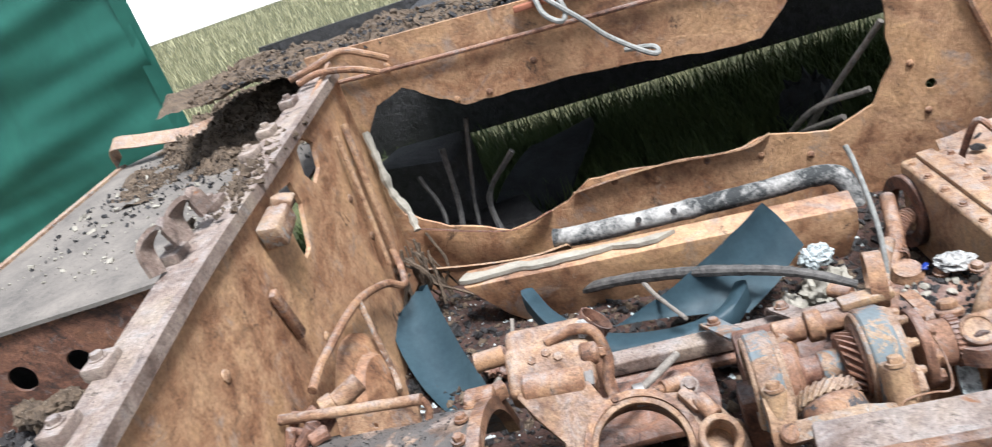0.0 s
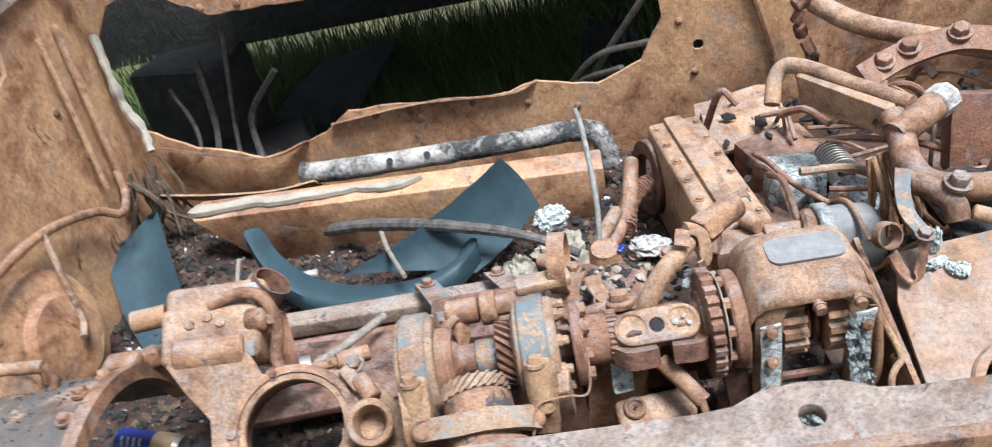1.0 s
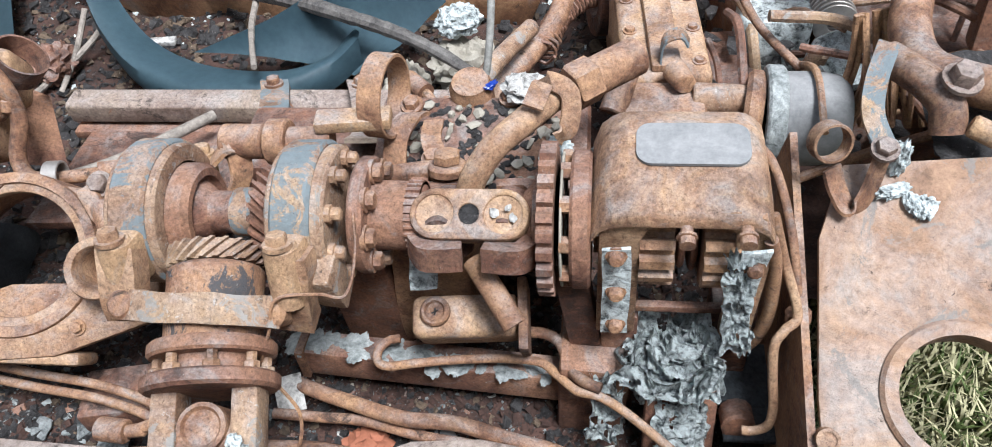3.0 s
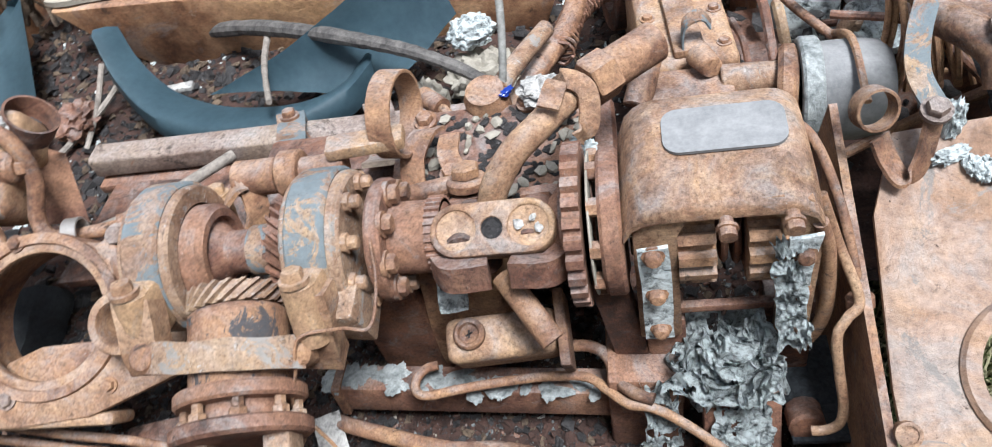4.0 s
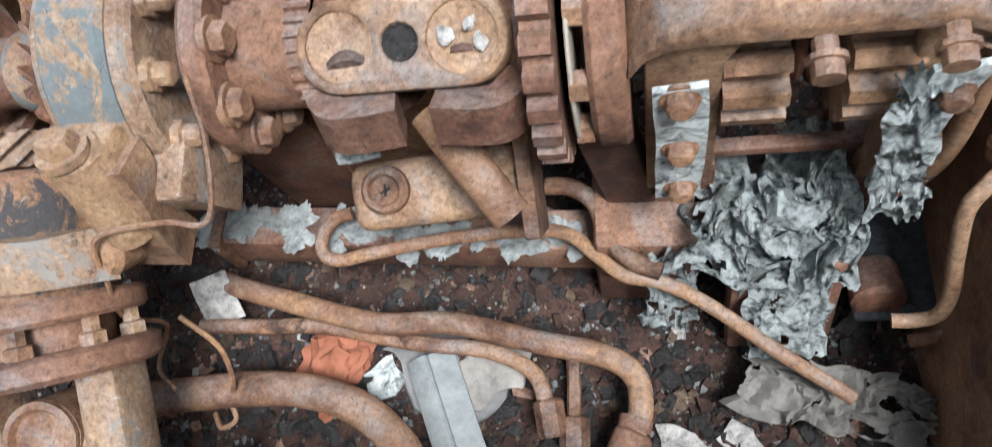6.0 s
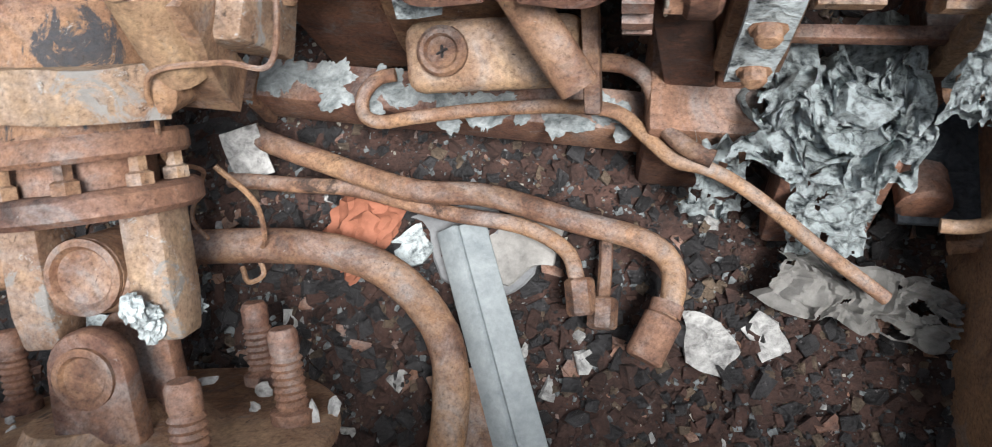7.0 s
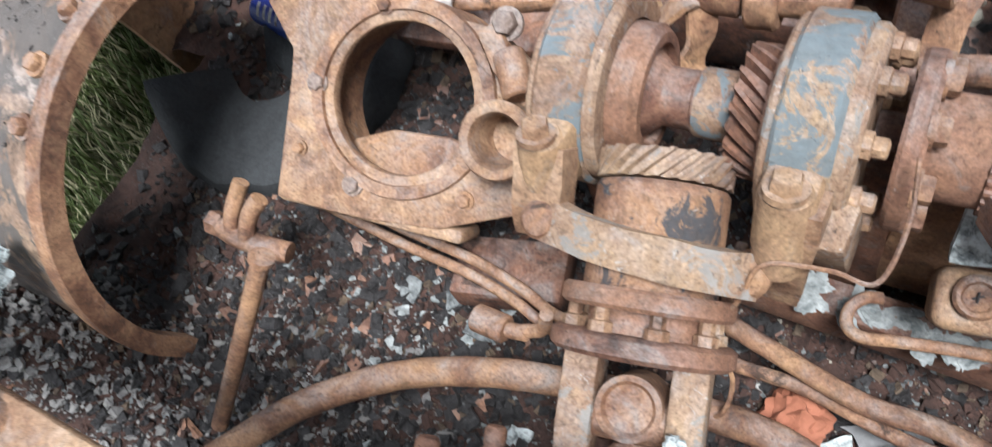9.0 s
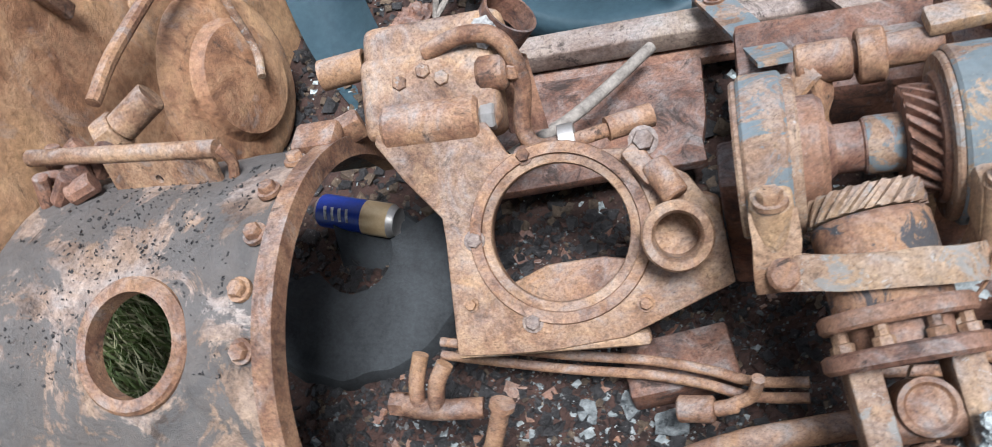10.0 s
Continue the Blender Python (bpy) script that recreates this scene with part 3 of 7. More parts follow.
box(bm, (1.63, 0.565, 1.105), (1.94, 0.09, 0.012), Matrix.Rotation(-0.02, 3, "Z") @ Matrix.Rotation(0.5, 3, "X"), 0.003)
part("tread_strip", bm, RUST_RED, rail, "red-brown strip with diamond tread")
bm = bmesh.new()
for i in range(150):
    x = 0.70 + i * 0.0125
    for s in (1, -1):
        q = Matrix.Rotation(-0.02, 3, "Z") @ Matrix.Rotation(0.5, 3, "X") @ Matrix.Rotation(s * 0.8, 3, "Z")
        box(bm, (x, 0.575 - 0.02 * (x - 1.0), 1.1125), (0.11, 0.0028, 0.004), q, 0)
part("tread", bm, RUST_RED, rail)
bm = bmesh.new()
box(bm, (0.97, 0.52, 0.72), (1.1, 0.014, 0.82), None, 0.003)
solo("wall_south", bm, RUST_WALL, (1.0, 0.55, 0.3), "rusted near hull side below the rim rail", "hull wall", kind="structure")
bm = bmesh.new()
box(bm, (2.6, 1.95, 0.9), (0.014, 1.3, 1.2), None, 0.003)
solo("wall_east", bm, RUST_WALL, (2.6, 1.55, 0.3), "rusted bulkhead closing the hull", "hull wall", kind="structure")

# green sheet fence
bm = bmesh.new()
nx, nz = 120, 80
vs = []
for j in range(nz + 1):
    row = []
    for i in range(nx + 1):
        x, z = -5.5 + 3.72 * i / nx, 0.3 + 2.3 * j / nz
        d = 0.05 * noise.noise((x * 0.5, z * 3.0 - x * 0.5, 1)) + 0.03 * noise.noise((x * 0.9, z * 7 - x * 1.2, 5))
        row.append(bm.verts.new((x, 4.0 - 0.25 * (x + 1.8) * 0.4 + d, z)))
    vs.append(row)
for j in range(nz):
    for i in range(nx):
        bm.faces.new((vs[j][i], vs[j][i + 1], vs[j + 1][i + 1], vs[j + 1][i]))
fence = thing("sheet_fence", (-3.6, 4.0, 0.3), "dark green woven sheet hung as a wrinkled fence", "fence")
part("sheet", bm, TARP_GREEN, fence, smooth=60)
bm = bmesh.new()
drum(bm, (-1.85, 4.06, 0.28), (-1.85, 4.06, 2.62), 0.025)
part("post", bm, STEEL, fence)
bm = bmesh.new()
drum(bm, (-5.4, 4.2, 0.28), (-5.4, 4.2, 2.62), 0.025)
part("post", bm, STEEL, fence)
bm = bmesh.new()
strap(bm, [(-1.79, 3.99, 0.3), (-1.79, 3.99, 1.3), (-1.79, 3.99, 2.6)], 0.09, 0.006)
part("hem", bm, TARP_GREEN, fence)

# ---- bevel gear shaft across the hull ----
SY, SZ = 1.205, 0.885
LUG, FACE = Vector((0, 0.94, -0.34)), Vector((0, 0.34, 0.94))


def on_shaft(x, out=0.0, face=0.0):
    return Vector((x, SY, SZ)) + LUG * out + FACE * face


X = Vector((1, 0, 0))
gearbox = thing("gear_shaft", (0.8, SY, 0.55), "rusted gear shaft held in two bolted bearing caps", "gear shaft")
for x0, wide, mat in ((0.664, 0.05, RUST_BLUE), (0.880, 0.052, RUST_BLUE)):
    bm = bmesh.new()
    ring(bm, on_shaft(x0), X, 0.100, 0.074, wide, 44, 0.004)
    cap = part("bearing_cap", bm, mat, gearbox, "rusted bearing cap with blue-grey paint remains")
    bm = bmesh.new()
    ring(bm, on_shaft(x0 - 0.008), X, 0.094, 0.07, wide + 0.02, 44, 0.003)
    part("liner", bm, RUST_ASH, cap)
    for side in (-1, 1):
        bm = bmesh.new()
        t = axes(FACE, LUG)
        lathe(bm, [(0, -0.06), (0.022, -0.06), (0.022, 0.02), (0.018, 0.025), (0, 0.025)], on_shaft(x0 + wide * 0.5, 0.124 * side), FACE, 18)
        box(bm, on_shaft(x0 + wide * 0.5, 0.108 * side, -0.012), (wide * 0.92, 0.05, 0.07), t, 0.008)
        part("lug", bm, RUST_TAN, cap)
        bolt(cap, on_shaft(x0 + wide * 0.5, 0.131 * side, 0.028), FACE, 0.0135, 0.014, RUST_TAN)
bm = bmesh.new()
lathe(bm, [(0, 0), (0.064, 0), (0.067, 0.004), (0.067, 0.05), (0.06, 0.058), (0.05, 0.058), (0.048, 0.05), (0, 0.05)], on_shaft(0.697), X, 40)
part("sleeve", bm, RUST_RED, gearbox)
bm = bmesh.new()
lathe(bm, [(0, 0), (0.044, 0), (0.036, 0.012), (0.029, 0.02), (0.029, 0.048), (0.032, 0.05), (0.032, 0.09), (0.05, 0.098), (0, 0.098)], on_shaft(0.745), X, 32)
part("shaft", bm, RUST_RED, gearbox)
bm = bmesh.new()
lathe(bm, [(0.033, 0), (0.0338, 0.002), (0.0338, 0.036), (0.033, 0.038)], on_shaft(0.797), X, 32)
part("collar", bm, RUST_BLUE, gearbox, "collar with grey-blue bare patches")
bm = bmesh.new()
gear(bm, on_shaft(0.836), X, 0.052, 0.063, 0.034, 22, 0.45, rows=5)
part("helical_gear", bm, RUST_DARK_SHADE, gearbox)
bm = bmesh.new()
lathe(bm, [(0, 0), (0.07, 0), (0.074, 0.004), (0.074, 0.02), (0, 0.02)], on_shaft(0.866), X, 40)
part("bearing", bm, RUST_RED, gearbox)
bm = bmesh.new()
lathe(bm, [(0, 0), (0.088, 0), (0.091, 0.003), (0.091, 0.011), (0.088, 0.014), (0, 0.014)], on_shaft(0.934), X, 44)
cover = part("cover_ring", bm, RUST_ASH, gearbox, "cover ring crusted with pale ash")
for k in range(9):
    a = 2 * math.pi * (k + 0.3) / 9
    p = on_shaft(0.948) + 0.076 * Vector((0, math.cos(a), math.sin(a)))
    bm = bmesh.new()
    lathe(bm, [(0, 0), (0.0125, 0), (0.0125, 0.007), (0.009, 0.008), (0.009, 0.018), (0.006, 0.02), (0, 0.02)], p, X, 8)
    part("bolt", bm, RUST_TAN, cover)
bm = bmesh.new()
lathe(bm, [(0, 0), (0.076, 0), (0.079, 0.004), (0.079, 0.016), (0.076, 0.02), (0.05, 0.02), (0.047, 0.024), (0.046, 0.085), (0, 0.085)], on_shaft(0.973), X, 44)
hub = part("hub_flange", bm, RUST_RED, gearbox, "grey-red round hub flange")
for k in range(8):
    a = 2 * math.pi * (k + 0.55) / 8
    bolt(hub, on_shaft(0.994) + 0.063 * Vector((0, math.cos(a), math.sin(a))), X, 0.0125, 0.012, RUST)
bm = bmesh.new()
gear(bm, on_shaft(1.04), X, 0.0475, 0.051, 0.018, 30, 0.0, rows=1)
part("spline_ring", bm, RUST_RED, gearbox)

HERE = NEAR
# ---- pinion, its flanges and joint, leaning to the near side ----
PN = Vector((-0.22, 0.90, 0.39)).normalized()
PO = Vector((0.782, 0.978, 0.80))
pinion = thing("pinion_drive", (0.77, 1.0, 0.6), "rusted pinion drum with bolted flanges and a joint yoke", "pinion")
bm = bmesh.new()
lathe(bm, [(0, 0.045), (0.068, 0.045), (0.070, 0.05), (0.070, 0.155), (0.066, 0.16), (0, 0.16)], PO, PN, 40)
part("pinion_drum", bm, RUST_SPOT, pinion, "rusted drum with dark blue spots and white ash")
bm = bmesh.new()
gear(bm, PO + PN * 0.163, PN, 0.062, 0.071, 0.03, 22, 0.5, rows=5)
part("helical_gear", bm, RUST_ASH, pinion)
bm = bmesh.new()
lathe(bm, [(0, 0.028), (0.086, 0.028), (0.09, 0.032), (0.09, 0.046), (0.086, 0.05), (0, 0.05)], PO, PN, 44)
lathe(bm, [(0, 0), (0.06, 0), (0.06, 0.03), (0, 0.03)], PO, PN, 30)
up_fl = part("upper_flange", bm, RUST_RED, pinion)
bm = bmesh.new()
lathe(bm, [(0, -0.02), (0.09, -0.02), (0.096, -0.015), (0.096, 0.0), (0.09, 0.004), (0.055, 0.004), (0, 0.004)], PO, PN, 48)
low_fl = part("lower_flange", bm, RUST_RED, pinion)
PT = axes(PN)
for k in range(8):
    a = 2 * math.pi * (k + 0.4) / 8
    d = PT @ Vector((math.cos(a), math.sin(a), 0))
    bm = bmesh.new()
    lathe(bm, [(0, 0.004), (0.0125, 0.004), (0.0125, 0.014), (0.008, 0.016), (0.008, 0.028), (0, 0.028)], PO + d * 0.074, PN, 6)
    part("bolt", bm, RUST_TAN, low_fl)
# blots of white ash on the drum
bm = bmesh.new()
for da, h, w in ((-0.02, 0.092, 0.014), (0.0, 0.085, 0.012), (0.012, 0.090, 0.013), (0.024, 0.086, 0.012), (0.036, 0.094, 0.011)):
    d = (Vector((da, 0, 0)) + Vector((0.0, -0.39, 0.92)) * 0.06).normalized()
    d = (d - d.dot(PN) * PN).normalized()
    lump(bm, PO + PN * h + d * 0.067, (w, w * 0.7, 0.004), da * 90, 4, 0.6)
part("ash_blot", bm, WHITE_ASH, pinion, "white ash blots")
# flat clamp bar in front of the drum, bolted between the caps
HERE = Matrix()
BARV = Vector((0.0, -0.62, 0.78))
bm = bmesh.new()
strap(bm, [(0.697, 1.050, 0.880), (0.752, 1.034, 0.896), (0.812, 1.030, 0.904), (0.860, 1.036, 0.894), (0.890, 1.052, 0.868)], 0.038, 0.022, (-0.1, 0.84, 0.54), 5)
bmesh.ops.bevel(bm, geom=[e for e in bm.edges if len(e.link_faces) == 2 and e.calc_face_angle(0) > 0.9], offset=0.004, segments=2, affect="EDGES", profile=0.5)
rough_up(bm, 0.003, 26)
bar = part("clamp_bar", bm, RUST_ASH, pinion, "ochre clamp bar crusted with ash")
for p in ((0.696, 1.052, 0.876), (0.888, 1.057, 0.862)):
    bm = bmesh.new()
    lathe(bm, [(0, -0.02), (0.019, -0.02), (0.019, 0.018), (0.014, 0.023), (0, 0.024)], p, BARV, 14)
    part("boss", bm, RUST, bar)
for x in (0.690, 0.912):
    bm = bmesh.new()
    k = 0.0 if x < 0.8 else 1.0
    strap(bm, [(x, 1.100, 0.930), (x, 1.083 + 0.006 * k, 0.912 - 0.012 * k), (x - 0.004 * k, 1.064 + 0.012 * k, 0.885 - 0.02 * k), (x - 0.010 * k, 1.056 + 0.018 * k, 0.855 - 0.03 * k)], 0.050, 0.036, X, 4)
    bmesh.ops.bevel(bm, geom=[e for e in bm.edges if len(e.link_faces) == 2 and e.calc_face_angle(0) > 0.9], offset=0.006, segments=2, affect="EDGES", profile=0.5)
    rough_up(bm, 0.004, 20, x)
    part("bracket_arm", bm, RUST_TAN, pinion)
bm = bmesh.new()
box(bm, (0.938, 1.115, 0.855), (0.045, 0.05, 0.09), Matrix.Rotation(0.3, 3, "X"), 0.008)
rough_up(bm, 0.006, 22)
part("corner_lug", bm, RUST_ASH, pinion)
HERE = NEAR
# first yoke: two arms with bearing cups, and the second yoke turned by a quarter
E1 = PT @ Vector((1, 0, 0))
E2 = PT @ Vector((0, 1, 0))
for s in (-1, 1):
    bm = bmesh.new()
    slab(bm, [[(-0.03, -0.015), (0.03, -0.015), (0.03, -0.1), (0.02, -0.135), (-0.02, -0.135), (-0.03, -0.1)]], frame_at(PO + E1 * 0.056 * s + E1 * 0.019, E2, PN), 0.038, 0.005)
    part("yoke_arm", bm, RUST_ASH, pinion)
bm = bmesh.new()
drum(bm, PO - PN * 0.085 - E1 * 0.04, PO - PN * 0.085 + E1 * 0.04, 0.024, 20)
drum(bm, PO - PN * 0.07 - E2 * 0.05, PO - PN * 0.07 + E2 * 0.03, 0.034, 28)
lathe(bm, [(0.034, 0.0), (0.034, 0.004), (0.028, 0.006), (0.024, 0.0), (0, -0.001)], PO - PN * 0.07 + E2 * 0.03, E2, 28)
part("joint_cross", bm, RUST, pinion)
for s in (-1, 1):
    bm = bmesh.new()
    top = [(0.036 * math.cos(a), -0.148 + 0.036 * math.sin(a)) for a in (math.pi * i / 10 for i in range(11))]
    slab(bm, [top + [(-0.04, -0.225), (0.04, -0.225)]], frame_at(PO + E2 * 0.04 * s + E2 * 0.014, -E1, PN), 0.028, 0.006)
    arm = part("yoke_arm", bm, RUST_RED, pinion)
    bm = bmesh.new()
    lathe(bm, [(0.027, 0.0), (0.027, 0.005), (0.021, 0.006), (0.018, 0.002), (0, 0.002)], PO - PN * 0.152 + E2 * (0.04 * s + 0.014 * s), E2 * s, 24)
    part("bearing_cup", bm, RUST, arm)
bm = bmesh.new()
for k in range(9):
    lump(bm, PO - PN * (0.095 + 0.012 * (k % 3)) - E1 * (0.052 + 0.004 * (k % 2)) + E2 * (0.055 - 0.013 * k), (0.013, 0.010, 0.008), 4.2 + k, 3, 0.6)
tagged(part("ash_crust", bm, ASH, pinion, "blue-grey ash crust"), kind="stuff")

disc = thing("hub_disc", (0.81, 0.76, 0.5), "round rusted hub disc with threaded studs", "hub disc")
DO = Vector((0.803, 0.762, 0.716))
bm = bmesh.new()
lathe(bm, [(0, -0.02), (0.213, -0.02), (0.22, -0.014), (0.22, -0.004), (0.213, 0.0), (0.11, 0.004), (0.095, 0.014), (0.062, 0.02), (0.055, 0.03), (0, 0.03)], DO, PN, 64)
part("disc", bm, RUST_TAN, disc, "tan rusted disc")
w1 = Vector((-0.17, 0.0, -0.11))
w1 = (w1 - w1.dot(PN) * PN).normalized()
w2 = PN.cross(w1)
for k in range(8):
    a = 2 * math.pi * k / 8 - 0.02
    p = DO + 0.18 * (math.cos(a) * w1 + math.sin(a) * w2)
    bm = bmesh.new()
    prof = [(0, 0), (0.021, 0), (0.021, 0.012), (0.0135, 0.014)]
    for j in range(7):
        prof += [(0.0155, 0.018 + j * 0.007), (0.0125, 0.0215 + j * 0.007)]
    prof += [(0.014, 0.068), (0.014, 0.084), (0.011, 0.089), (0, 0.089)]
    lathe(bm, prof, p, PN, 16)
    part("stud", bm, RUST_RED, disc)
bm = bmesh.new()
for k in range(26):
    lump(bm, DO + PN * 0.006 + w1 * (0.15 * math.sin(k * 2.4)) + w2 * (0.13 * math.cos(k * 1.9) - 0.03), (0.006 + 0.008 * (k % 3) / 2, 0.005 + 0.005 * (k % 2), 0.003), k + 2.0, 2, 0.6)
tagged(part("ash_scatter", bm, WHITE_ASH, disc, "white ash flakes"), kind="stuff")

HERE = Matrix()
# ---- big universal joint on the shaft ----
joint = thing("universal_joint", (1.13, SY, 0.8), "rusted universal joint with a two-hole link plate", "universal joint")
UF = Vector((0.0, -0.50, 0.866))
LC = Vector((1.125, 1.181, 0.912)) + 0.02 * UF
LM = frame_at(LC, (1, -0.02, 0.03), (0, 0.866, 0.5))
sta = [(0.044 + 0.033 * math.cos(a), 0.033 * math.sin(a)) for a in (-math.pi / 2 + math.pi * i / 12 for i in range(13))]
sta += [(-x, -y) for x, y in sta]
bm = bmesh.new()
slab(bm, [sta, circle((-0.044, 0), 0.024, 24), circle((0.044, 0), 0.024, 24), circle((0, 0), 0.013, 16)], LM, 0.032, 0.004)
link = part("link_plate", bm, RUST_TAN, joint, "tan link plate with two seats")
for x, r, mat in ((-0.044, 0.0245, RUST_TAN), (0.044, 0.0245, RUST_TAN), (0.0, 0.0135, CHAR)):
    bm = bmesh.new()
    lathe(bm, [(0, -0.007), (r * 0.75, -0.006), (r, -0.003), (r, -0.02), (0, -0.02)], LM @ Vector((x, 0, 0)), LM.to_3x3() @ Vector((0, 0, 1)), 24)
    part("seat", bm, mat, link)
bm = bmesh.new()
for dx, dy, a in ((0.032, 0.002, 0.006), (0.056, -0.004, 0.005), (0.05, 0.009, 0.004)):
    lump(bm, LM @ Vector((dx, dy, -0.003)), (a, a * 1.4, 0.003), dx * 90, 2, 0.5)
part("white_flake", bm, WHITE_ASH, link)
bm = bmesh.new()
lathe(bm, [(0, 0), (0.042, 0), (0.042, 0.012), (0.03, 0.02), (0, 0.02)], on_shaft(1.046), X, 36)
part("yoke_hub", bm, RUST_RED, joint)
bm = bmesh.new()
lathe(bm, [(0, 0), (0.034, 0), (0.05, 0.014), (0.05, 0.02), (0, 0.02)], on_shaft(1.19), X, 36)
part("yoke_hub", bm, RUST_RED, joint)
for sgn in (1, -1):
    for x0, x1, xm in ((1.052, 1.118, 1.085), (1.208, 1.145, 1.178)):
        bm = bmesh.new()
        o = LUG * (0.066 * sgn)
        a, b, c = on_shaft(x0) + o * 0.62, on_shaft(xm) + o * 1.12, on_shaft(x1) + o * 1.05
        strap(bm, [p - FACE * (0.018 if sgn < 0 else 0.0) for p in (a, (a + b) / 2 + o * 0.18, b, c)], 0.034, 0.023, FACE, 6)
        part("yoke_arm", bm, RUST_RED, joint)
bm = bmesh.new()
drum(bm, on_shaft(1.085) - FACE * 0.01, on_shaft(1.085) - FACE * 0.05, 0.036, 28)
drum(bm, on_shaft(1.168) - FACE * 0.01, on_shaft(1.168) - FACE * 0.05, 0.036, 28)
drum(bm, on_shaft(1.085, 0.05), on_shaft(1.085, -0.05), 0.024, 24)
drum(bm, on_shaft(1.168, 0.05), on_shaft(1.168, -0.05), 0.024, 24)
part("joint_cross", bm, RUST_DARK_SHADE, joint)
bm = bmesh.new()
lathe(bm, [(0, -0.01), (0.028, -0.01), (0.028, 0.0), (0.024, 0.004), (0, 0.004)], on_shaft(1.075, 0.085, 0.035), FACE, 24)
hexbolt(bm, on_shaft(1.075, 0.085, 0.04), FACE, 0.02, 0.016, False)
part("plug", bm, RUST, joint, "hexagon plug")

# drain pipe under the joint
bm = bmesh.new()
tube(bm, [(1.125, 1.16, 0.85), (1.152, 1.125, 0.834), (1.183, 1.088, 0.808)], 0.0160, 16, hollow=True)
solo("pipe_stub", bm, RUST, (1.15, 1.1, 0.82), "short open rusted pipe stub below the joint", "pipe")

# toothed wheel and bolted flange
wheel = thing("toothed_wheel", (1.225, SY, 0.79), "red-brown toothed wheel with worn steel teeth", "gear wheel")
bm = bmesh.new()
gear(bm, on_shaft(1.213), X, 0.091, 0.101, 0.02, 26, 0, duty=0.75, rows=1)
lathe(bm, [(0, 0), (0.06, 0), (0.06, 0.028), (0, 0.028)], on_shaft(1.205), X, 30)
part("gear_rim", bm, RUST_RED, wheel)
bm = bmesh.new()
ring(bm, on_shaft(1.240), X, 0.088, 0.05, 0.003, 40, 0.001)
part("shim", bm, STONE, wheel, "thin pale shim")
bm = bmesh.new()
lathe(bm, [(0, 0), (0.086, 0), (0.09, 0.004), (0.09, 0.022), (0.086, 0.026), (0, 0.026)], on_shaft(1.252), X, 40)
fl = part("flange", bm, RUST_RED, wheel)
for k in range(10):
    a = 2 * math.pi * k / 10 + 0.2
    p = on_shaft(1.252) + 0.079 * Vector((0, math.cos(a), math.sin(a)))
    bm = bmesh.new()
    lathe(bm, [(0, 0), (0.0115, 0), (0.0115, 0.012), (0, 0.012)], p - X * 0.012, X, 6)
    part("bolt", bm, RUST, fl)

# ---- gear housing cover on the right ----
HERE = Matrix.Translation((0.002, 0.03, 0.004))
cover = thing("gear_housing", (1.39, 1.2, 0.7), "tan rusted gear housing cover open at its front", "gear housing")
bm = bmesh.new()
sect = [(1.098, 0.956), (1.098, 0.966), (1.104, 0.973), (1.118, 0.980), (1.134, 0.992), (1.152, 1.004), (1.18, 1.010), (1.21, 1.013), (1.24, 1.008), (1.256, 0.992), (1.263, 0.965), (1.264, 0.88), (1.264, 0.72)]
cols = []
N = 20
for i in range(N + 1):
    u = i / N
    x = 1.276 + 0.213 * u
    e = min(u, 1 - u) * 0.213
    k = 1.0 if e > 0.045 else math.sqrt(max(0.0, 1 - (1 - e / 0.045) ** 2))
    cols.append([bm.verts.new((x, y, 0.90 + (z - 0.90) * (0.45 + 0.55 * k) if z > 0.9 else z)) for y, z in sect])
for a, b in zip(cols, cols[1:]):
    for j in range(len(sect) - 1):
        bm.faces.new((a[j], a[j + 1], b[j + 1], b[j]))
bmesh.ops.recalc_face_normals(bm, faces=bm.faces)
bmesh.ops.solidify(bm, geom=list(bm.faces), thickness=0.012)
shell = part("shell", bm, RUST_TAN, cover, "rounded tan shell", smooth=50)
bm = bmesh.new()
arch = [(1.283, 0.73), (1.335, 0.73), (1.335, 0.922), (1.345, 0.944), (1.372, 0.952), (1.43, 0.951), (1.446, 0.938), (1.446, 0.73), (1.487, 0.73), (1.491, 0.88), (1.487, 0.94), (1.475, 0.966), (1.445, 0.975), (1.33, 0.974), (1.30, 0.962), (1.286, 0.935)]
slab(bm, [arch], frame_at((0, 1.105, 0), (1, 0, 0), (0, 0, 1)), 0.016, 0.003)
part("front_frame", bm, RUST_TAN, cover)
bm = bmesh.new()
slab(bm, [[(sx * 0.047 + 0.018 * math.cos(a), sy * 0.013 + 0.018 * math.sin(a) - 0.002) for sx, sy, k in ((1, 1, 0), (-1, 1, 1), (-1, -1, 2), (1, -1, 3)) for a in (math.pi / 2 * (k + i / 5) for i in range(6))]], frame_at((1.392, 1.182, 1.0125), (1, 0, 0), (0, 0.99, 0.11)), 0.004)
part("name_plate", bm, GREYPLATE, cover, "blank grey plate patch")
for p in ((1.385, 1.092, 0.962), (1.452, 1.094, 0.962)):
    bm = bmesh.new()
    lathe(bm, [(0, 0), (0.0075, 0), (0.0075, 0.010), (0.012, 0.0105), (0.012, 0.014), (0.0095, 0.0145), (0.0095, 0.024), (0, 0.0245)], p, (0, -0.85, -0.1), 10)
    part("bolt", bm, RUST, cover)
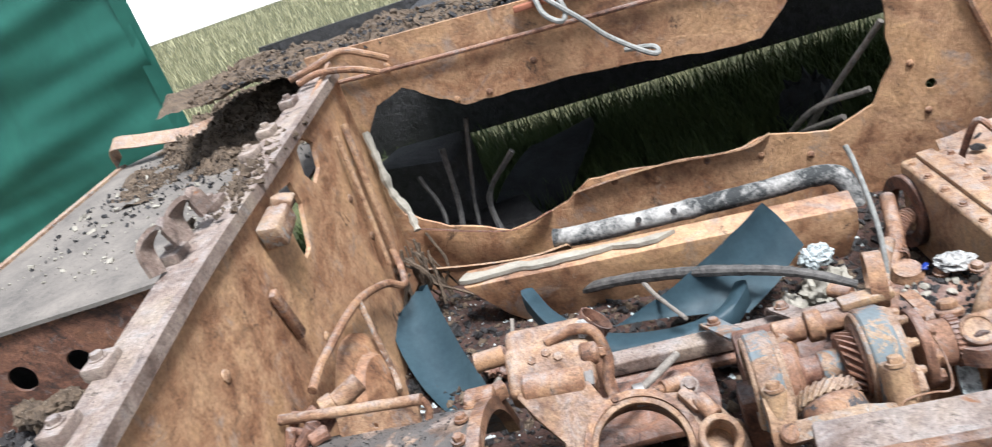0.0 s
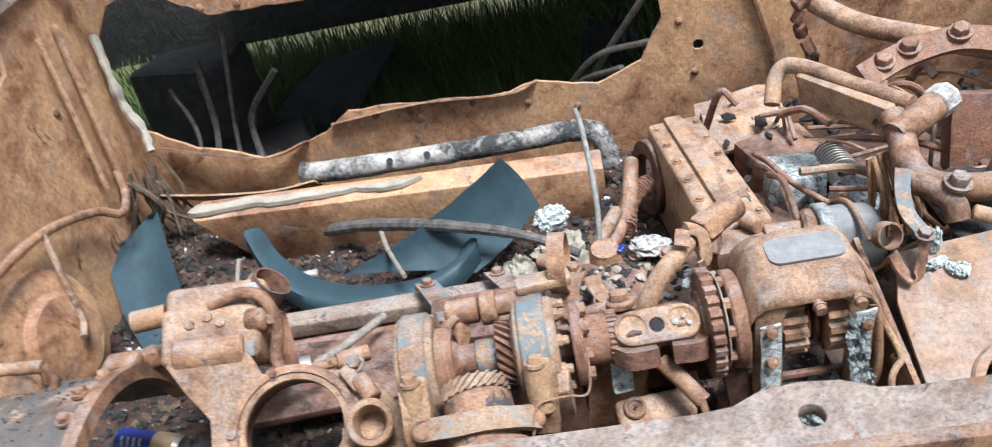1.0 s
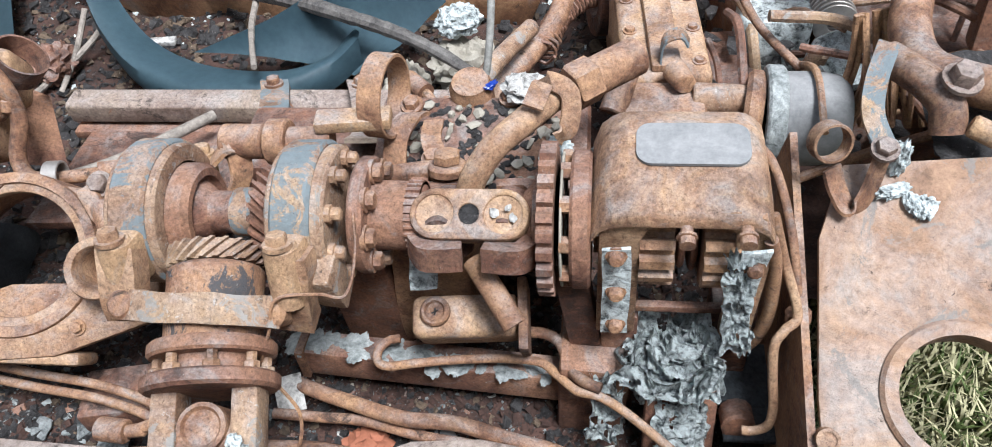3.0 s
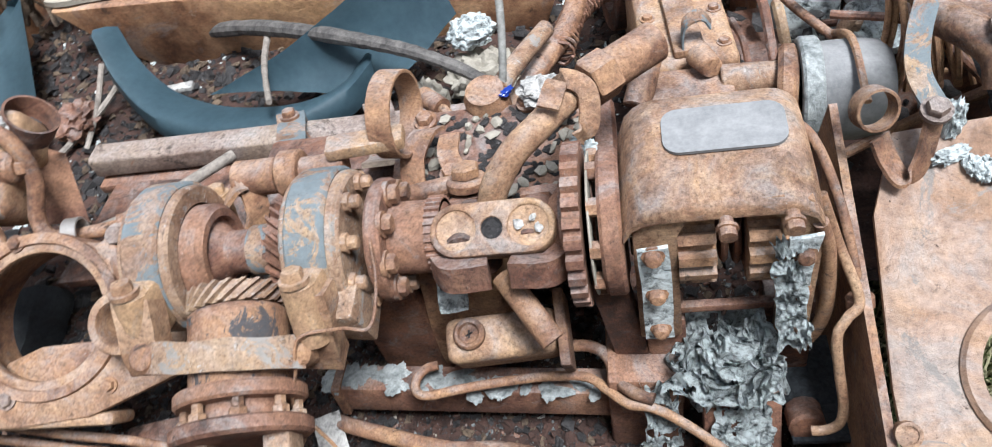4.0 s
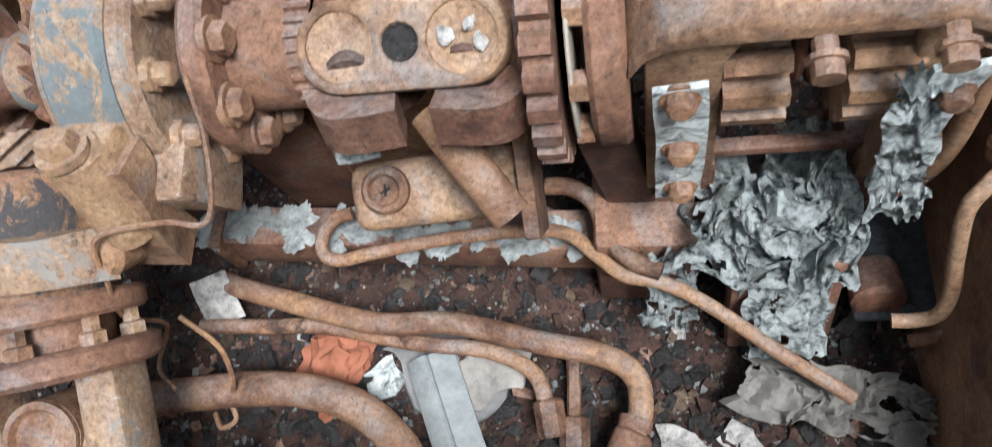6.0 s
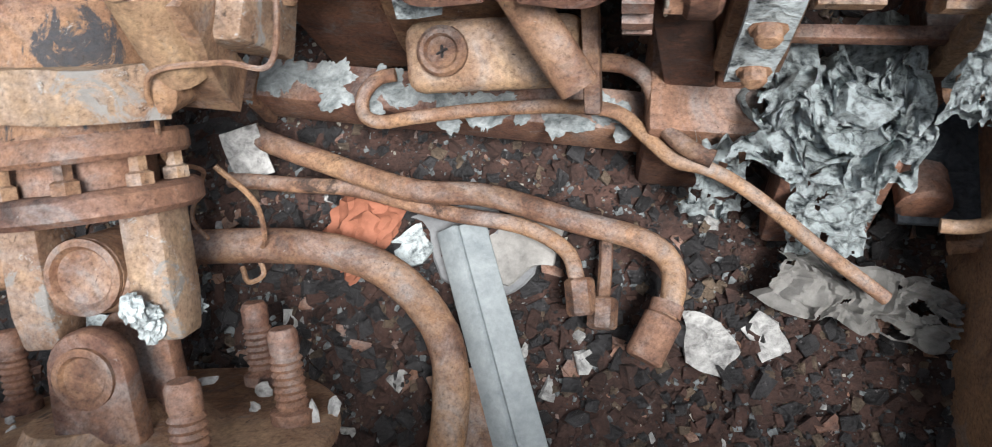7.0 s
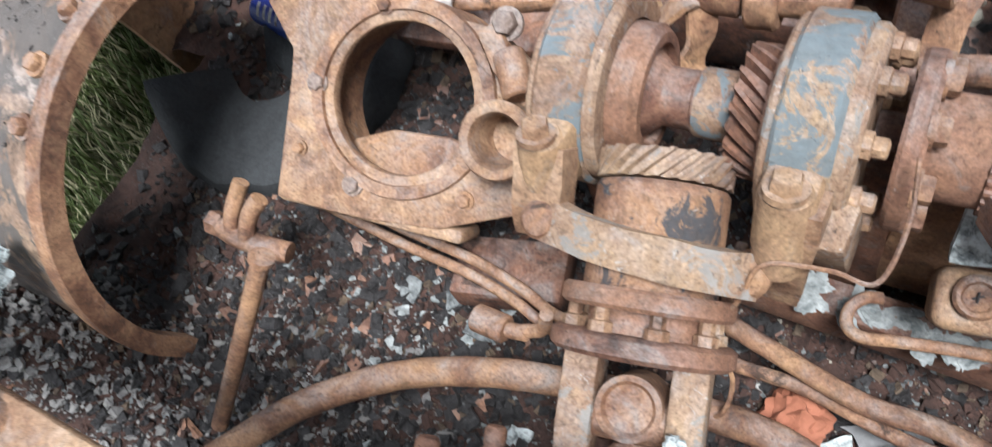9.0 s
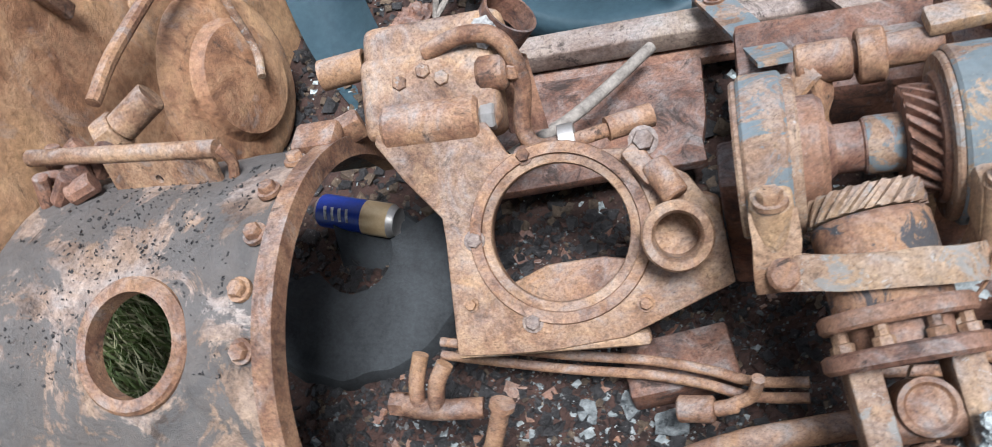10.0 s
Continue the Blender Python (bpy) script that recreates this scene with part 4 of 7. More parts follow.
for side, ps in ((-1, ((1.307, 1.089, 0.915), (1.308, 1.089, 0.845), (1.309, 1.089, 0.775))), (1, ((1.468, 1.089, 0.90), (1.467, 1.089, 0.835), (1.464, 1.089, 0.775)))):
    bm = bmesh.new()
    x = 1.308 if side < 0 else 1.467
    slab(bm, [torn([(x - 0.017, 0.755), (x + 0.017, 0.755), (x + 0.018, 0.93), (x - 0.017, 0.925)], 6, 0.004 if side < 0 else 0.012, side)], frame_at((0, 1.087, 0), (1, 0, 0), (0, 0, 1)), 0.005)
    strip = part("ash_strip", bm, ASH, cover, "peeling grey strip")
    for p in ps:
        bm = bmesh.new()
        lathe(bm, [(0, 0), (0.0135, 0), (0.0135, 0.003), (0.0098, 0.0035), (0.0098, 0.011), (0.007, 0.014), (0, 0.015)], p, (0, -1, 0.15), 10)
        part("bolt", bm, RUST, strip)
for x, r in ((1.335, 0.062), (1.412, 0.064)):
    bm = bmesh.new()
    gear(bm, (x, 1.156, 0.874), X, r - 0.012, r, 0.042, 14, 0, duty=0.7, rows=1)
    part("cog", bm, RUST, cover)
bm = bmesh.new()
drum(bm, (1.30, 1.185, 0.862), (1.48, 1.185, 0.862), 0.028)
ring(bm, (1.385, 1.185, 0.862), X, 0.055, 0.02, 0.008)
ring(bm, (1.40, 1.185, 0.862), X, 0.058, 0.02, 0.008)
part("axle", bm, RUST_DARK_SHADE, cover)
bm = bmesh.new()
box(bm, (1.39, 1.12, 0.772), (0.125, 0.012, 0.012), None, 0.002)
part("cross_bar", bm, RUST_RED, cover)
# the darkest supports have the shade below the housing in their colour
bm = bmesh.new()
box(bm, (1.268, 1.13, 0.68), (0.045, 0.03, 0.36), Matrix.Rotation(-0.12, 3, "Y"), 0.004)
part("support", bm, RUST_DARK_SHADE, cover)
bm = bmesh.new()
box(bm, (1.315, 1.14, 0.60), (0.05, 0.05, 0.3), None, 0.004)
part("support", bm, RUST_RED, cover)
bm = bmesh.new()
box(bm, (1.47, 1.16, 0.60), (0.06, 0.06, 0.3), None, 0.004)
part("support", bm, RUST_DARK_SHADE, cover)


def crumple(m, w, h, nx, ny, amp, seed, curve=lambda u, v: 0.0):
    """A crumpled sheet of ash, w by h, laid by m."""
    bm = bmesh.new()
    vs = []
    for j in range(ny + 1):
        row = []
        for i in range(nx + 1):
            u, v = i / nx - 0.5, j / ny - 0.5
            k = Vector((u * w * 46 + seed, v * h * 46, seed))
            z = amp * (1 - 2 * abs(noise.noise(k))) + amp * 0.6 * (1 - 2 * abs(noise.noise(k * 2.3))) + amp * 0.25 * noise.noise(k * 6) + curve(u, v)
            d = Vector((noise.noise(k * 0.8 + Vector((5, 1, 2))), noise.noise(k * 0.8 + Vector((1, 8, 3))), 0)) * amp * 1.4
            edge = 1 + 0.18 * noise.noise((u * 9 + seed, v * 9, 1))
            row.append(bm.verts.new(m @ (Vector((u * w * edge, v * h * edge, z)) + d)))
        vs.append(row)
    for j in range(ny):
        for i in range(nx):
            if noise.noise((i * 0.16 + seed * 3, j * 0.16, 7)) > -0.42:
                bm.faces.new((vs[j][i], vs[j][i + 1], vs[j + 1][i + 1], vs[j + 1][i]))
    for v in [v for v in bm.verts if not v.link_faces]:
        bm.verts.remove(v)
    bmesh.ops.solidify(bm, geom=list(bm.faces), thickness=0.0025)
    return bm


clump = thing("ash_clump", (1.385, 1.08, 0.62), "crumpled grey sheets of melted ash in the housing mouth", "ash lump")
part("ash_sheet", crumple(frame_at((1.39, 1.085, 0.70), (1, 0.05, 0.1), (0, 0.75, 0.65)), 0.135, 0.12, 62, 56, 0.016, 1.3, lambda u, v: -0.04 * (u * u + v * v) * 4), ASH, clump, smooth=50)
part("ash_sheet", crumple(frame_at((1.37, 1.075, 0.70), (1, -0.2, 0.1), (0.1, 0.7, 0.7)), 0.09, 0.08, 46, 42, 0.02, 5.1), ASH, clump, smooth=50)
part("ash_sheet", crumple(frame_at((1.425, 1.078, 0.71), (0.8, -0.2, 0.3), (0.1, 0.7, 0.7)), 0.06, 0.10, 36, 46, 0.018, 8.7), ASH, clump, smooth=50)
part("ash_sheet", crumple(frame_at((1.455, 1.078, 0.84), (1, -0.1, 0.1), (0.2, 0.15, 0.95)), 0.036, 0.165, 30, 100, 0.006, 3.7), ASH, clump, smooth=50)
part("ash_sheet", crumple(frame_at((1.30, 1.05, 0.62), (1, -0.1, 0.0), (0.0, 0.3, 0.95)), 0.05, 0.12, 26, 46, 0.008, 6.7), ASH, clump, smooth=50)
bm = bmesh.new()
lump(bm, (1.388, 1.10, 0.66), (0.055, 0.04, 0.035), 3.3, 4, 0.3)
part("ash_core", bm, ASH, clump)

HERE = Matrix()
# ---- left: ported plate with the pump, drum shell ----
PA = frame_at((0.415, 1.191, 0.794), (0.989, 0.083, -0.122), (0.0, 0.825, 0.565)) @ Matrix.Scale(0.88, 4)
PAZ = (PA.to_3x3() @ Vector((0, 0, 1))).normalized()


def la(x, y, z=0.0):
    return PA @ Vector((x, y, z))


R3 = PA.to_3x3().normalized()
plate = thing("ported_plate", (0.3, 1.15, 0.5), "ochre rusted transmission plate with a large round port", "transmission plate")
bm = bmesh.new()
outl = [(-0.18, -0.18), (-0.182, 0.0), (-0.185, 0.04), (-0.24, 0.105), (-0.285, 0.17), (-0.28, 0.185), (-0.10, 0.185), (-0.07, 0.13), (0.0, 0.128), (0.12, 0.118), (0.2, 0.07), (0.245, 0.0), (0.255, -0.10), (0.17, -0.135), (0.085, -0.17), (-0.03, -0.182), (-0.1, -0.183)]
slab(bm, [outl, circle((0, 0), 0.108, 44)], PA, 0.022, 0.004)
part("plate", bm, RUST_TAN, plate)
bm = bmesh.new()
lathe(bm, [(0.108, -0.10), (0.108, 0.0), (0.109, 0.006), (0.124, 0.006), (0.126, 0.0), (0.126, -0.10)], la(0, 0), PAZ, 48)
part("port_rim", bm, RUST, plate)
bm = bmesh.new()
slab(bm, [[(-0.11, -0.115), (0.12, -0.14), (0.14, -0.06), (0.06, -0.045), (-0.03, -0.05), (-0.09, -0.075)]], PA @ Matrix.Translation((0, 0, -0.05)), 0.02, 0.006)
part("inner_ledge", bm, RUST, plate)
bm = bmesh.new()
box(bm, la(-0.03, -0.175, -0.045), (0.27, 0.02, 0.07), R3, 0.008)
part("lower_flange", bm, RUST_TAN, plate)
for x, y, r in ((-0.135, 0.0, 0.011), (-0.055, -0.135, 0.011), (0.125, 0.095, 0.012), (-0.045, 0.125, 0.01), (0.12, -0.12, 0.009), (-0.15, -0.1, 0.008)):
    bolt(plate, la(x, y, 0.002), PAZ, r, 0.009, RAIL if x < 0 and r > 0.0105 else RUST)
bm = bmesh.new()
lathe(bm, [(0.027, -0.145), (0.029, 0.035), (0.033, 0.043), (0.043, 0.044), (0.046, 0.038), (0.040, 0.02), (0.036, -0.07)], la(0.175, -0.02, 0.03), (0.12, -0.6, 0.78), 36)
lathe(bm, [(0.028, -0.14), (0, -0.14)], la(0.175, -0.02, 0.03), (0.12, -0.6, 0.78), 36)
part("pipe_cup", bm, RUST_TAN, plate, "flared rusted pipe cup")
bm = bmesh.new()
box(bm, la(0.19, -0.03, -0.04), (0.11, 0.13, 0.06), R3, 0.018)
rough_up(bm, 0.006, 18)
part("side_casting", bm, RUST, plate)
bm = bmesh.new()
box(bm, la(0.135, 0.09, 0.012), (0.03, 0.06, 0.03), R3 @ Matrix.Rotation(0.6, 3, "Z"), 0.008)
drum(bm, la(0.15, 0.09, 0.02), la(0.18, 0.035, 0.03), 0.019)
part("stub", bm, RUST, plate)
bolt(plate, la(0.14, 0.125, 0.015), PAZ, 0.015, 0.015, RAIL)

PA = PA @ Matrix.Translation((-0.06, -0.02, -0.095))
pump = thing("pump_unit", tuple(la(-0.13, 0.25)), "rusted oil pump block with bolts and pipe stubs", "pump")
bm = bmesh.new()
box(bm, la(-0.13, 0.265, 0.035), (0.20, 0.13, 0.09), R3, 0.018, 3)
box(bm, la(-0.12, 0.345, 0.02), (0.21, 0.08, 0.1), R3, 0.02, 3)
rough_up(bm, 0.006, 14)
part("body", bm, RUST_TAN, pump)
bm = bmesh.new()
drum(bm, la(-0.21, 0.215, 0.075), la(-0.05, 0.215, 0.075), 0.034, 24, 0.006)
drum(bm, la(-0.135, 0.2, 0.06), la(-0.135, 0.16, 0.06), 0.026, 20, 0.006)
box(bm, la(-0.13, 0.165, 0.035), (0.12, 0.035, 0.05), R3, 0.012)
part("valve_barrel", bm, RUST, pump)
bm = bmesh.new()
drum(bm, la(-0.05, 0.215, 0.075), la(-0.025, 0.215, 0.075), 0.02, 6)
part("steel_plug", bm, STEEL, pump, "worn bright plug")
bm = bmesh.new()
drum(bm, la(-0.05, 0.285, 0.07), la(0.0, 0.285, 0.07), 0.026, 24, 0.006)
drum(bm, la(0.0, 0.285, 0.07), la(0.018, 0.285, 0.07), 0.017, 6)
part("side_barrel", bm, RUST, pump)
bm = bmesh.new()
tube(bm, [la(-0.25, 0.34, 0.02), la(-0.33, 0.33, 0.02)], 0.024, 20, 3, hollow=True)
part("pipe_stub", bm, RUST, pump)
for x, y in ((-0.175, 0.285), (-0.105, 0.285), (-0.19, 0.17), (-0.075, 0.17), (-0.135, 0.30)):
    bolt(pump, la(x, y, 0.08 if y > 0.2 else 0.062), PAZ, 0.0115, 0.01, RUST_ASH)
bm = bmesh.new()
tube(bm, [la(-0.13, 0.33, 0.08), la(-0.06, 0.345, 0.1), la(-0.005, 0.33, 0.1), la(0.02, 0.27, 0.06), la(0.01, 0.2, 0.03), la(0.03, 0.165, 0.02), la(0.075, 0.165, 0.02)], 0.013, 14)
part("bent_pipe", bm, RUST, pump)
bm = bmesh.new()
tube(bm, [la(0.075, 0.165, 0.02), la(0.14, 0.18, 0.0), la(0.22, 0.2, -0.02)], 0.011, 12)
tube(bm, [la(0.145, 0.182, 0.0), la(0.22, 0.2, -0.02)], 0.018, 14, 3)
part("outlet_pipe", bm, RUST, pump)
bm = bmesh.new()
ring(bm, la(0.068, 0.165, 0.03), ex_dir := R3 @ Vector((1, 0.1, 0)), 0.026, 0.022, 0.024, 28, 0.001)
part("clip_ring", bm, STEEL, pump, "thin steel clip ring")
bm = bmesh.new()
lathe(bm, [(0.04, 0), (0.042, 0.04), (0.038, 0.04), (0.036, 0)], la(-0.015, 0.36, 0.03), R3 @ Vector((0.6, 0.5, 0.6)), 28)
part("broken_cup", bm, RUST_RED, pump)
bm = bmesh.new()
lump(bm, la(-0.03, 0.35, 0.085), (0.022, 0.018, 0.018), 1.5, 3, 0.4)
part("ash_crust", bm, WHITE_ASH, pump)
bm = bmesh.new()
slab(bm, [[(0, 0), (0.06, -0.02), (0.07, 0.1), (0.03, 0.13), (0, 0.12)]], frame_at(la(-0.02, 0.2, -0.05), (0.75, 0.6, -0.2), (-0.2, 0.4, 0.8)), 0.008)
part("side_plate", bm, RUST_RED, pump)

HERE = Matrix()
# drum shell with its port
DY, DZ, DR = 1.107, 0.681, 0.30
shell = thing("drum_shell", (-0.1, 1.1, 0.5), "burnt cylindrical housing shell with a round port and an open end", "housing shell")
bm = bmesh.new()
nx, na = 40, 110
pc = (-0.093, radians(116))


def on_drum(x, a, out=0.0):
    return Vector((x, DY + (DR + out) * math.cos(a), DZ + (DR + out) * math.sin(a)))


grid = [[bm.verts.new(on_drum(-0.365 + 0.482 * i / nx, radians(15) + radians(190) * j / na, 0.004 * noise.noise((i * 0.2, j * 0.15, 3)))) for i in range(nx + 1)] for j in range(na + 1)]
for j in range(na):
    for i in range(nx):
        x, a = -0.365 + 0.482 * (i + 0.5) / nx, radians(15) + radians(190) * (j + 0.5) / na
        if math.hypot(x - pc[0], (a - pc[1]) * DR) > 0.074:
            bm.faces.new((grid[j][i], grid[j][i + 1], grid[j + 1][i + 1], grid[j + 1][i]))
for v in [v for v in bm.verts if not v.link_faces]:
    bm.verts.remove(v)
bmesh.ops.recalc_face_normals(bm, faces=bm.faces)
bmesh.ops.solidify(bm, geom=list(bm.faces), thickness=0.01)
part("shell", bm, RUST_SOOT, shell, "shell dusted with ash and soot", smooth=50)
bm = bmesh.new()
strap(bm, [on_drum(0.108, radians(15 + 19 * k), -0.004) for k in range(11)], 0.028, 0.03, X, 8)
part("end_rim", bm, RUST, shell)
bm = bmesh.new()
pn = Vector((0, math.cos(pc[1]), math.sin(pc[1])))
ring(bm, on_drum(*pc) - pn * 0.025, pn, 0.088, 0.068, 0.030, 44, 0.005)
part("port_ring", bm, RUST, shell)
for k in range(7):
    bolt(shell, on_drum(0.077 - 0.006 * (k % 2), radians(35 + 14 * k), 0.006), on_drum(0, radians(35 + 14 * k)) - on_drum(0, radians(35 + 14 * k), -1), 0.012, 0.012, RUST)
bm = bmesh.new()
box(bm, on_drum(0.085, radians(52), 0.015), (0.07, 0.05, 0.03), None, 0.008)
box(bm, on_drum(0.115, radians(45), 0.02), (0.05, 0.03, 0.04), Matrix.Rotation(0.5, 3, "Z"), 0.006)
part("clamp", bm, RUST, shell)

# soot and ash lying on the shell
bm = bmesh.new()
for k in range(700):
    a, x = radians(rnd.uniform(60, 125)), min(0.04, rnd.gauss(-0.12, 0.1))
    if math.hypot(x - pc[0], (a - pc[1]) * DR) > 0.095 and x > -0.355:
        lump(bm, on_drum(x, a, 0.001), (0.001 + 0.003 * rnd.random() ** 3, 0.001 + 0.003 * rnd.random() ** 3, 0.001), k * 0.7, 1, 0.6)
tagged(solo("soot_crust", bm, CHAR, (-0.12, 1.1, 0.98), "black and grey soot crust on the shell", "soot"), kind="stuff")

HERE = Matrix()
# perforated bracket bar above the shell
brk = thing("bracket_bar", (-0.16, 1.25, 0.95), "rusted bar with a perforated hanging bracket", "bracket")
bm = bmesh.new()
tube(bm, [(-0.37, 1.28, 1.005), (-0.2, 1.265, 1.0), (-0.02, 1.245, 1.0)], 0.013, 14, 4)
part("bar", bm, RUST_TAN, brk)
bm = bmesh.new()
BM_ = frame_at((-0.13, 1.235, 0.965), (1, -0.1, 0), (0, 0.35, 0.93))
slab(bm, [[(-0.1, -0.05), (-0.06, -0.055), (-0.04, -0.03), (0.03, -0.03), (0.05, -0.055), (0.095, -0.05), (0.1, 0.03), (-0.1, 0.03)], circle((-0.07, -0.025), 0.008, 14), circle((0.07, -0.03), 0.008, 14), circle((-0.01, 0.0), 0.007, 14)], BM_, 0.007)
part("perforated_plate", bm, RUST_TAN, brk)
bm = bmesh.new()
tube(bm, [(-0.02, 1.245, 1.0), (-0.012, 1.24, 0.97), (-0.03, 1.22, 0.93), (-0.035, 1.2, 0.91)], 0.008, 10)
part("hook", bm, RUST, brk)
for k in range(9):
    bm = bmesh.new()
    drum(bm, (-0.35 + 0.03 * (k % 3), 1.22 + 0.03 * (k // 3), 0.95 + 0.012 * ((k * 5) % 4)), (-0.33 + 0.03 * (k % 3) + 0.02 * math.sin(k), 1.24 + 0.03 * (k // 3), 0.985 + 0.02 * math.cos(k)), 0.012 + 0.003 * (k % 3), 10)
    part("fitting", bm, RUST_RED, brk)
bm = bmesh.new()
drum(bm, (-0.27, 1.36, 0.96), (-0.21, 1.40, 0.98), 0.026)
drum(bm, (-0.30, 1.345, 0.955), (-0.27, 1.36, 0.96), 0.034, 8)
part("hose_end", bm, RUST_TAN, brk)

# bulging end of a tunnel and pipe on the bulkhead
bm = bmesh.new()
lathe(bm, [(0.2, -0.005), (0.195, 0.03), (0.17, 0.05), (0.13, 0.055), (0.125, 0.06), (0.115, 0.08), (0.08, 0.088), (0, 0.09)], (-0.38, 1.72, 0.70), (1, -0.1, 0.15), 44)
solo("tunnel_end", bm, RUST_WALL, (-0.38, 1.78, 0.45), "tan rusted domed tunnel end on the bulkhead", "tunnel end")
bm = bmesh.new()
tube(bm, [(-0.35, 2.35, 0.86), (-0.33, 2.3, 0.80), (-0.30, 2.18, 0.80), (-0.33, 2.1, 0.86), (-0.335, 1.85, 0.95), (-0.34, 1.55, 0.98), (-0.345, 1.42, 0.97)], 0.013, 10)
solo("wall_pipe", bm, RUST, (-0.34, 1.9, 0.9), "rusted pipe run along the bulkhead", "pipe")
bm = bmesh.new()
tube(bm, [(-0.33, 1.86, 0.95), (-0.30, 1.8, 0.82), (-0.28, 1.76, 0.74), (-0.26, 1.70, 0.72)], 0.009, 10)
solo("wall_pipe", bm, RUST_ASH, (-0.22, 1.8, 0.8), "thin ash-grey pipe hanging by the tunnel end", "pipe")

HERE = NEAR
# drinks can and old tyre under the shell
can = thing("drinks_can", (-0.2, 1.40, 0.48), "dented blue and gold drinks can lying on its side", "can")
ca = Vector((1, -0.12, -0.12)).normalized()
c0 = Vector((-0.30, 1.405, 0.52))
KC = 1.13
bm = bmesh.new()
lathe(bm, [(r * KC, h * KC) for r, h in ((0.031, 0.008), (0.0325, 0.014), (0.0325, 0.10), (0.031, 0.102))], c0, ca, 32)
part("can_wall", bm, CAN_BLUE, can, "blue printed can wall")
bm = bmesh.new()
lathe(bm, [(r * KC, h * KC) for r, h in ((0.031, 0.10), (0.0328, 0.101), (0.0328, 0.153), (0.0325, 0.154))], c0, ca, 32)
part("gold_band", bm, CAN_GOLD, can, "gold end of the can")
bm = bmesh.new()
lathe(bm, [(r * KC, h * KC) for r, h in ((0, 0.0), (0.024, 0.0), (0.026, 0.002), (0.031, 0.009))], c0, ca, 32)
part("can_base", bm, STEEL, can)
bm = bmesh.new()
lathe(bm, [(r * KC, h * KC) for r, h in ((0.0325, 0.154), (0.027, 0.163), (0.027, 0.167), (0.024, 0.165), (0, 0.164))], c0, ca, 32)
part("can_lid", bm, STEEL, can)
for k, (s, h, w) in enumerate(((0.03, 0.007, 0.03), (0.045, 0.006, 0.034), (0.06, 0.007, 0.028), (0.075, 0.006, 0.03))):
    bm = bmesh.new()
    strap(bm, [c0 + ca * s * KC + 0.0331 * KC * (Vector((0, -math.cos(a), math.sin(a)))) for a in (0.5, 0.7, 0.9, 1.1, 1.3)], h, 0.0006, ca, 3)
    part("print_bar", bm, WHITE_ASH, can, "pale bar of unreadable print")

tyre = thing("tyre_piece", (-0.25, 1.2, 0.35), "dark torn tyre carcass lying under the shell", "tyre")


def carcass(o, n, turn0, turn1, rr, w):
    bm = bmesh.new()
    tt = axes(n)
    rows = []
    for k in range(41):
        a = radians(turn0 + (turn1 - turn0) * k / 40)
        q = 1 + 0.08 * noise.noise((k * 0.25, rr * 9, 1))
        rows.append([bm.verts.new(Vector(o) + tt @ Vector((r * q * math.cos(a), r * q * math.sin(a), h))) for r, h in ((rr * 0.28, -0.02), (rr * 0.45, 0.005), (rr * 0.65, 0.018), (rr * 0.82, 0.022), (rr * 0.93, 0.012), (rr * 0.99, -0.015), (rr * 1.01, -w), (rr * 0.99, -w * 1.8), (rr * 0.9, -w * 2.2))])
    for a, b in zip(rows, rows[1:]):
        for i in range(8):
            bm.faces.new((a[i], a[i + 1], b[i + 1], b[i]))
    bmesh.ops.recalc_face_normals(bm, faces=bm.faces)
    bmesh.ops.solidify(bm, geom=list(bm.faces), thickness=0.014)
    rough_up(bm, 0.01, 7)
    return bm


part("carcass", carcass((-0.17, 1.27, 0.55), (0.15, -0.35, 0.92), -175, 5, 0.27, 0.05), RUBBER, tyre)
part("carcass", carcass((-0.22, 1.24, 0.44), (0.35, -0.3, 0.85), -160, 60, 0.22, 0.05), RUBBER, tyre)

# ---- pipes, hose and fittings over the floor on the near side ----


def pipe(name, pts, r, mat, label, category="pipe", seg=12, hollow=False, wob=0.0, n=8):
    bm = bmesh.new()
    tube(bm, pts, r, seg, n, hollow=hollow, wob=wob)
    return solo(name, bm, mat, pts[len(pts) // 2], label, category)


pipe("hose", [(0.20, 0.56, 0.56), (0.27, 0.665, 0.575), (0.345, 0.765, 0.585), (0.45, 0.855, 0.59), (0.57, 0.915, 0.59), (0.69, 0.955, 0.575), (0.81, 0.985, 0.565), (0.92, 1.0, 0.55), (1.005, 0.98, 0.545), (1.07, 0.92, 0.54), (1.09, 0.83, 0.53), (1.08, 0.72, 0.52)], 0.0205, RUST, "thick rust-coloured hose lying in an arc round the hub disc", "hose", 16, wob=0.05)
p1 = pipe("oil_pipe", [(0.79, 1.125, 0.55), (0.83, 1.115, 0.55), (0.88, 1.105, 0.55), (1.0, 1.083, 0.555), (1.09, 1.09, 0.55), (1.19, 1.075, 0.55), (1.265, 1.065, 0.55), (1.30, 1.045, 0.55), (1.308, 1.01, 0.55), (1.30, 0.98, 0.55)], 0.0135, RUST, "bent rusted oil pipe lying over the rubble", seg=14)
bm = bmesh.new()
drum(bm, (1.302, 0.985, 0.55), (1.285, 0.935, 0.55), 0.021, 20)
lathe(bm, [(0.016, 0), (0.018, 0), (0.018, 0.014), (0.016, 0.014)], (1.304, 1.0, 0.55), (-0.2, -1, 0), 20)
sl = new("end_sleeve", mesh_of(bm, "end_sleeve", RUST_RED, base_of(p1)))
sl.parent = p1
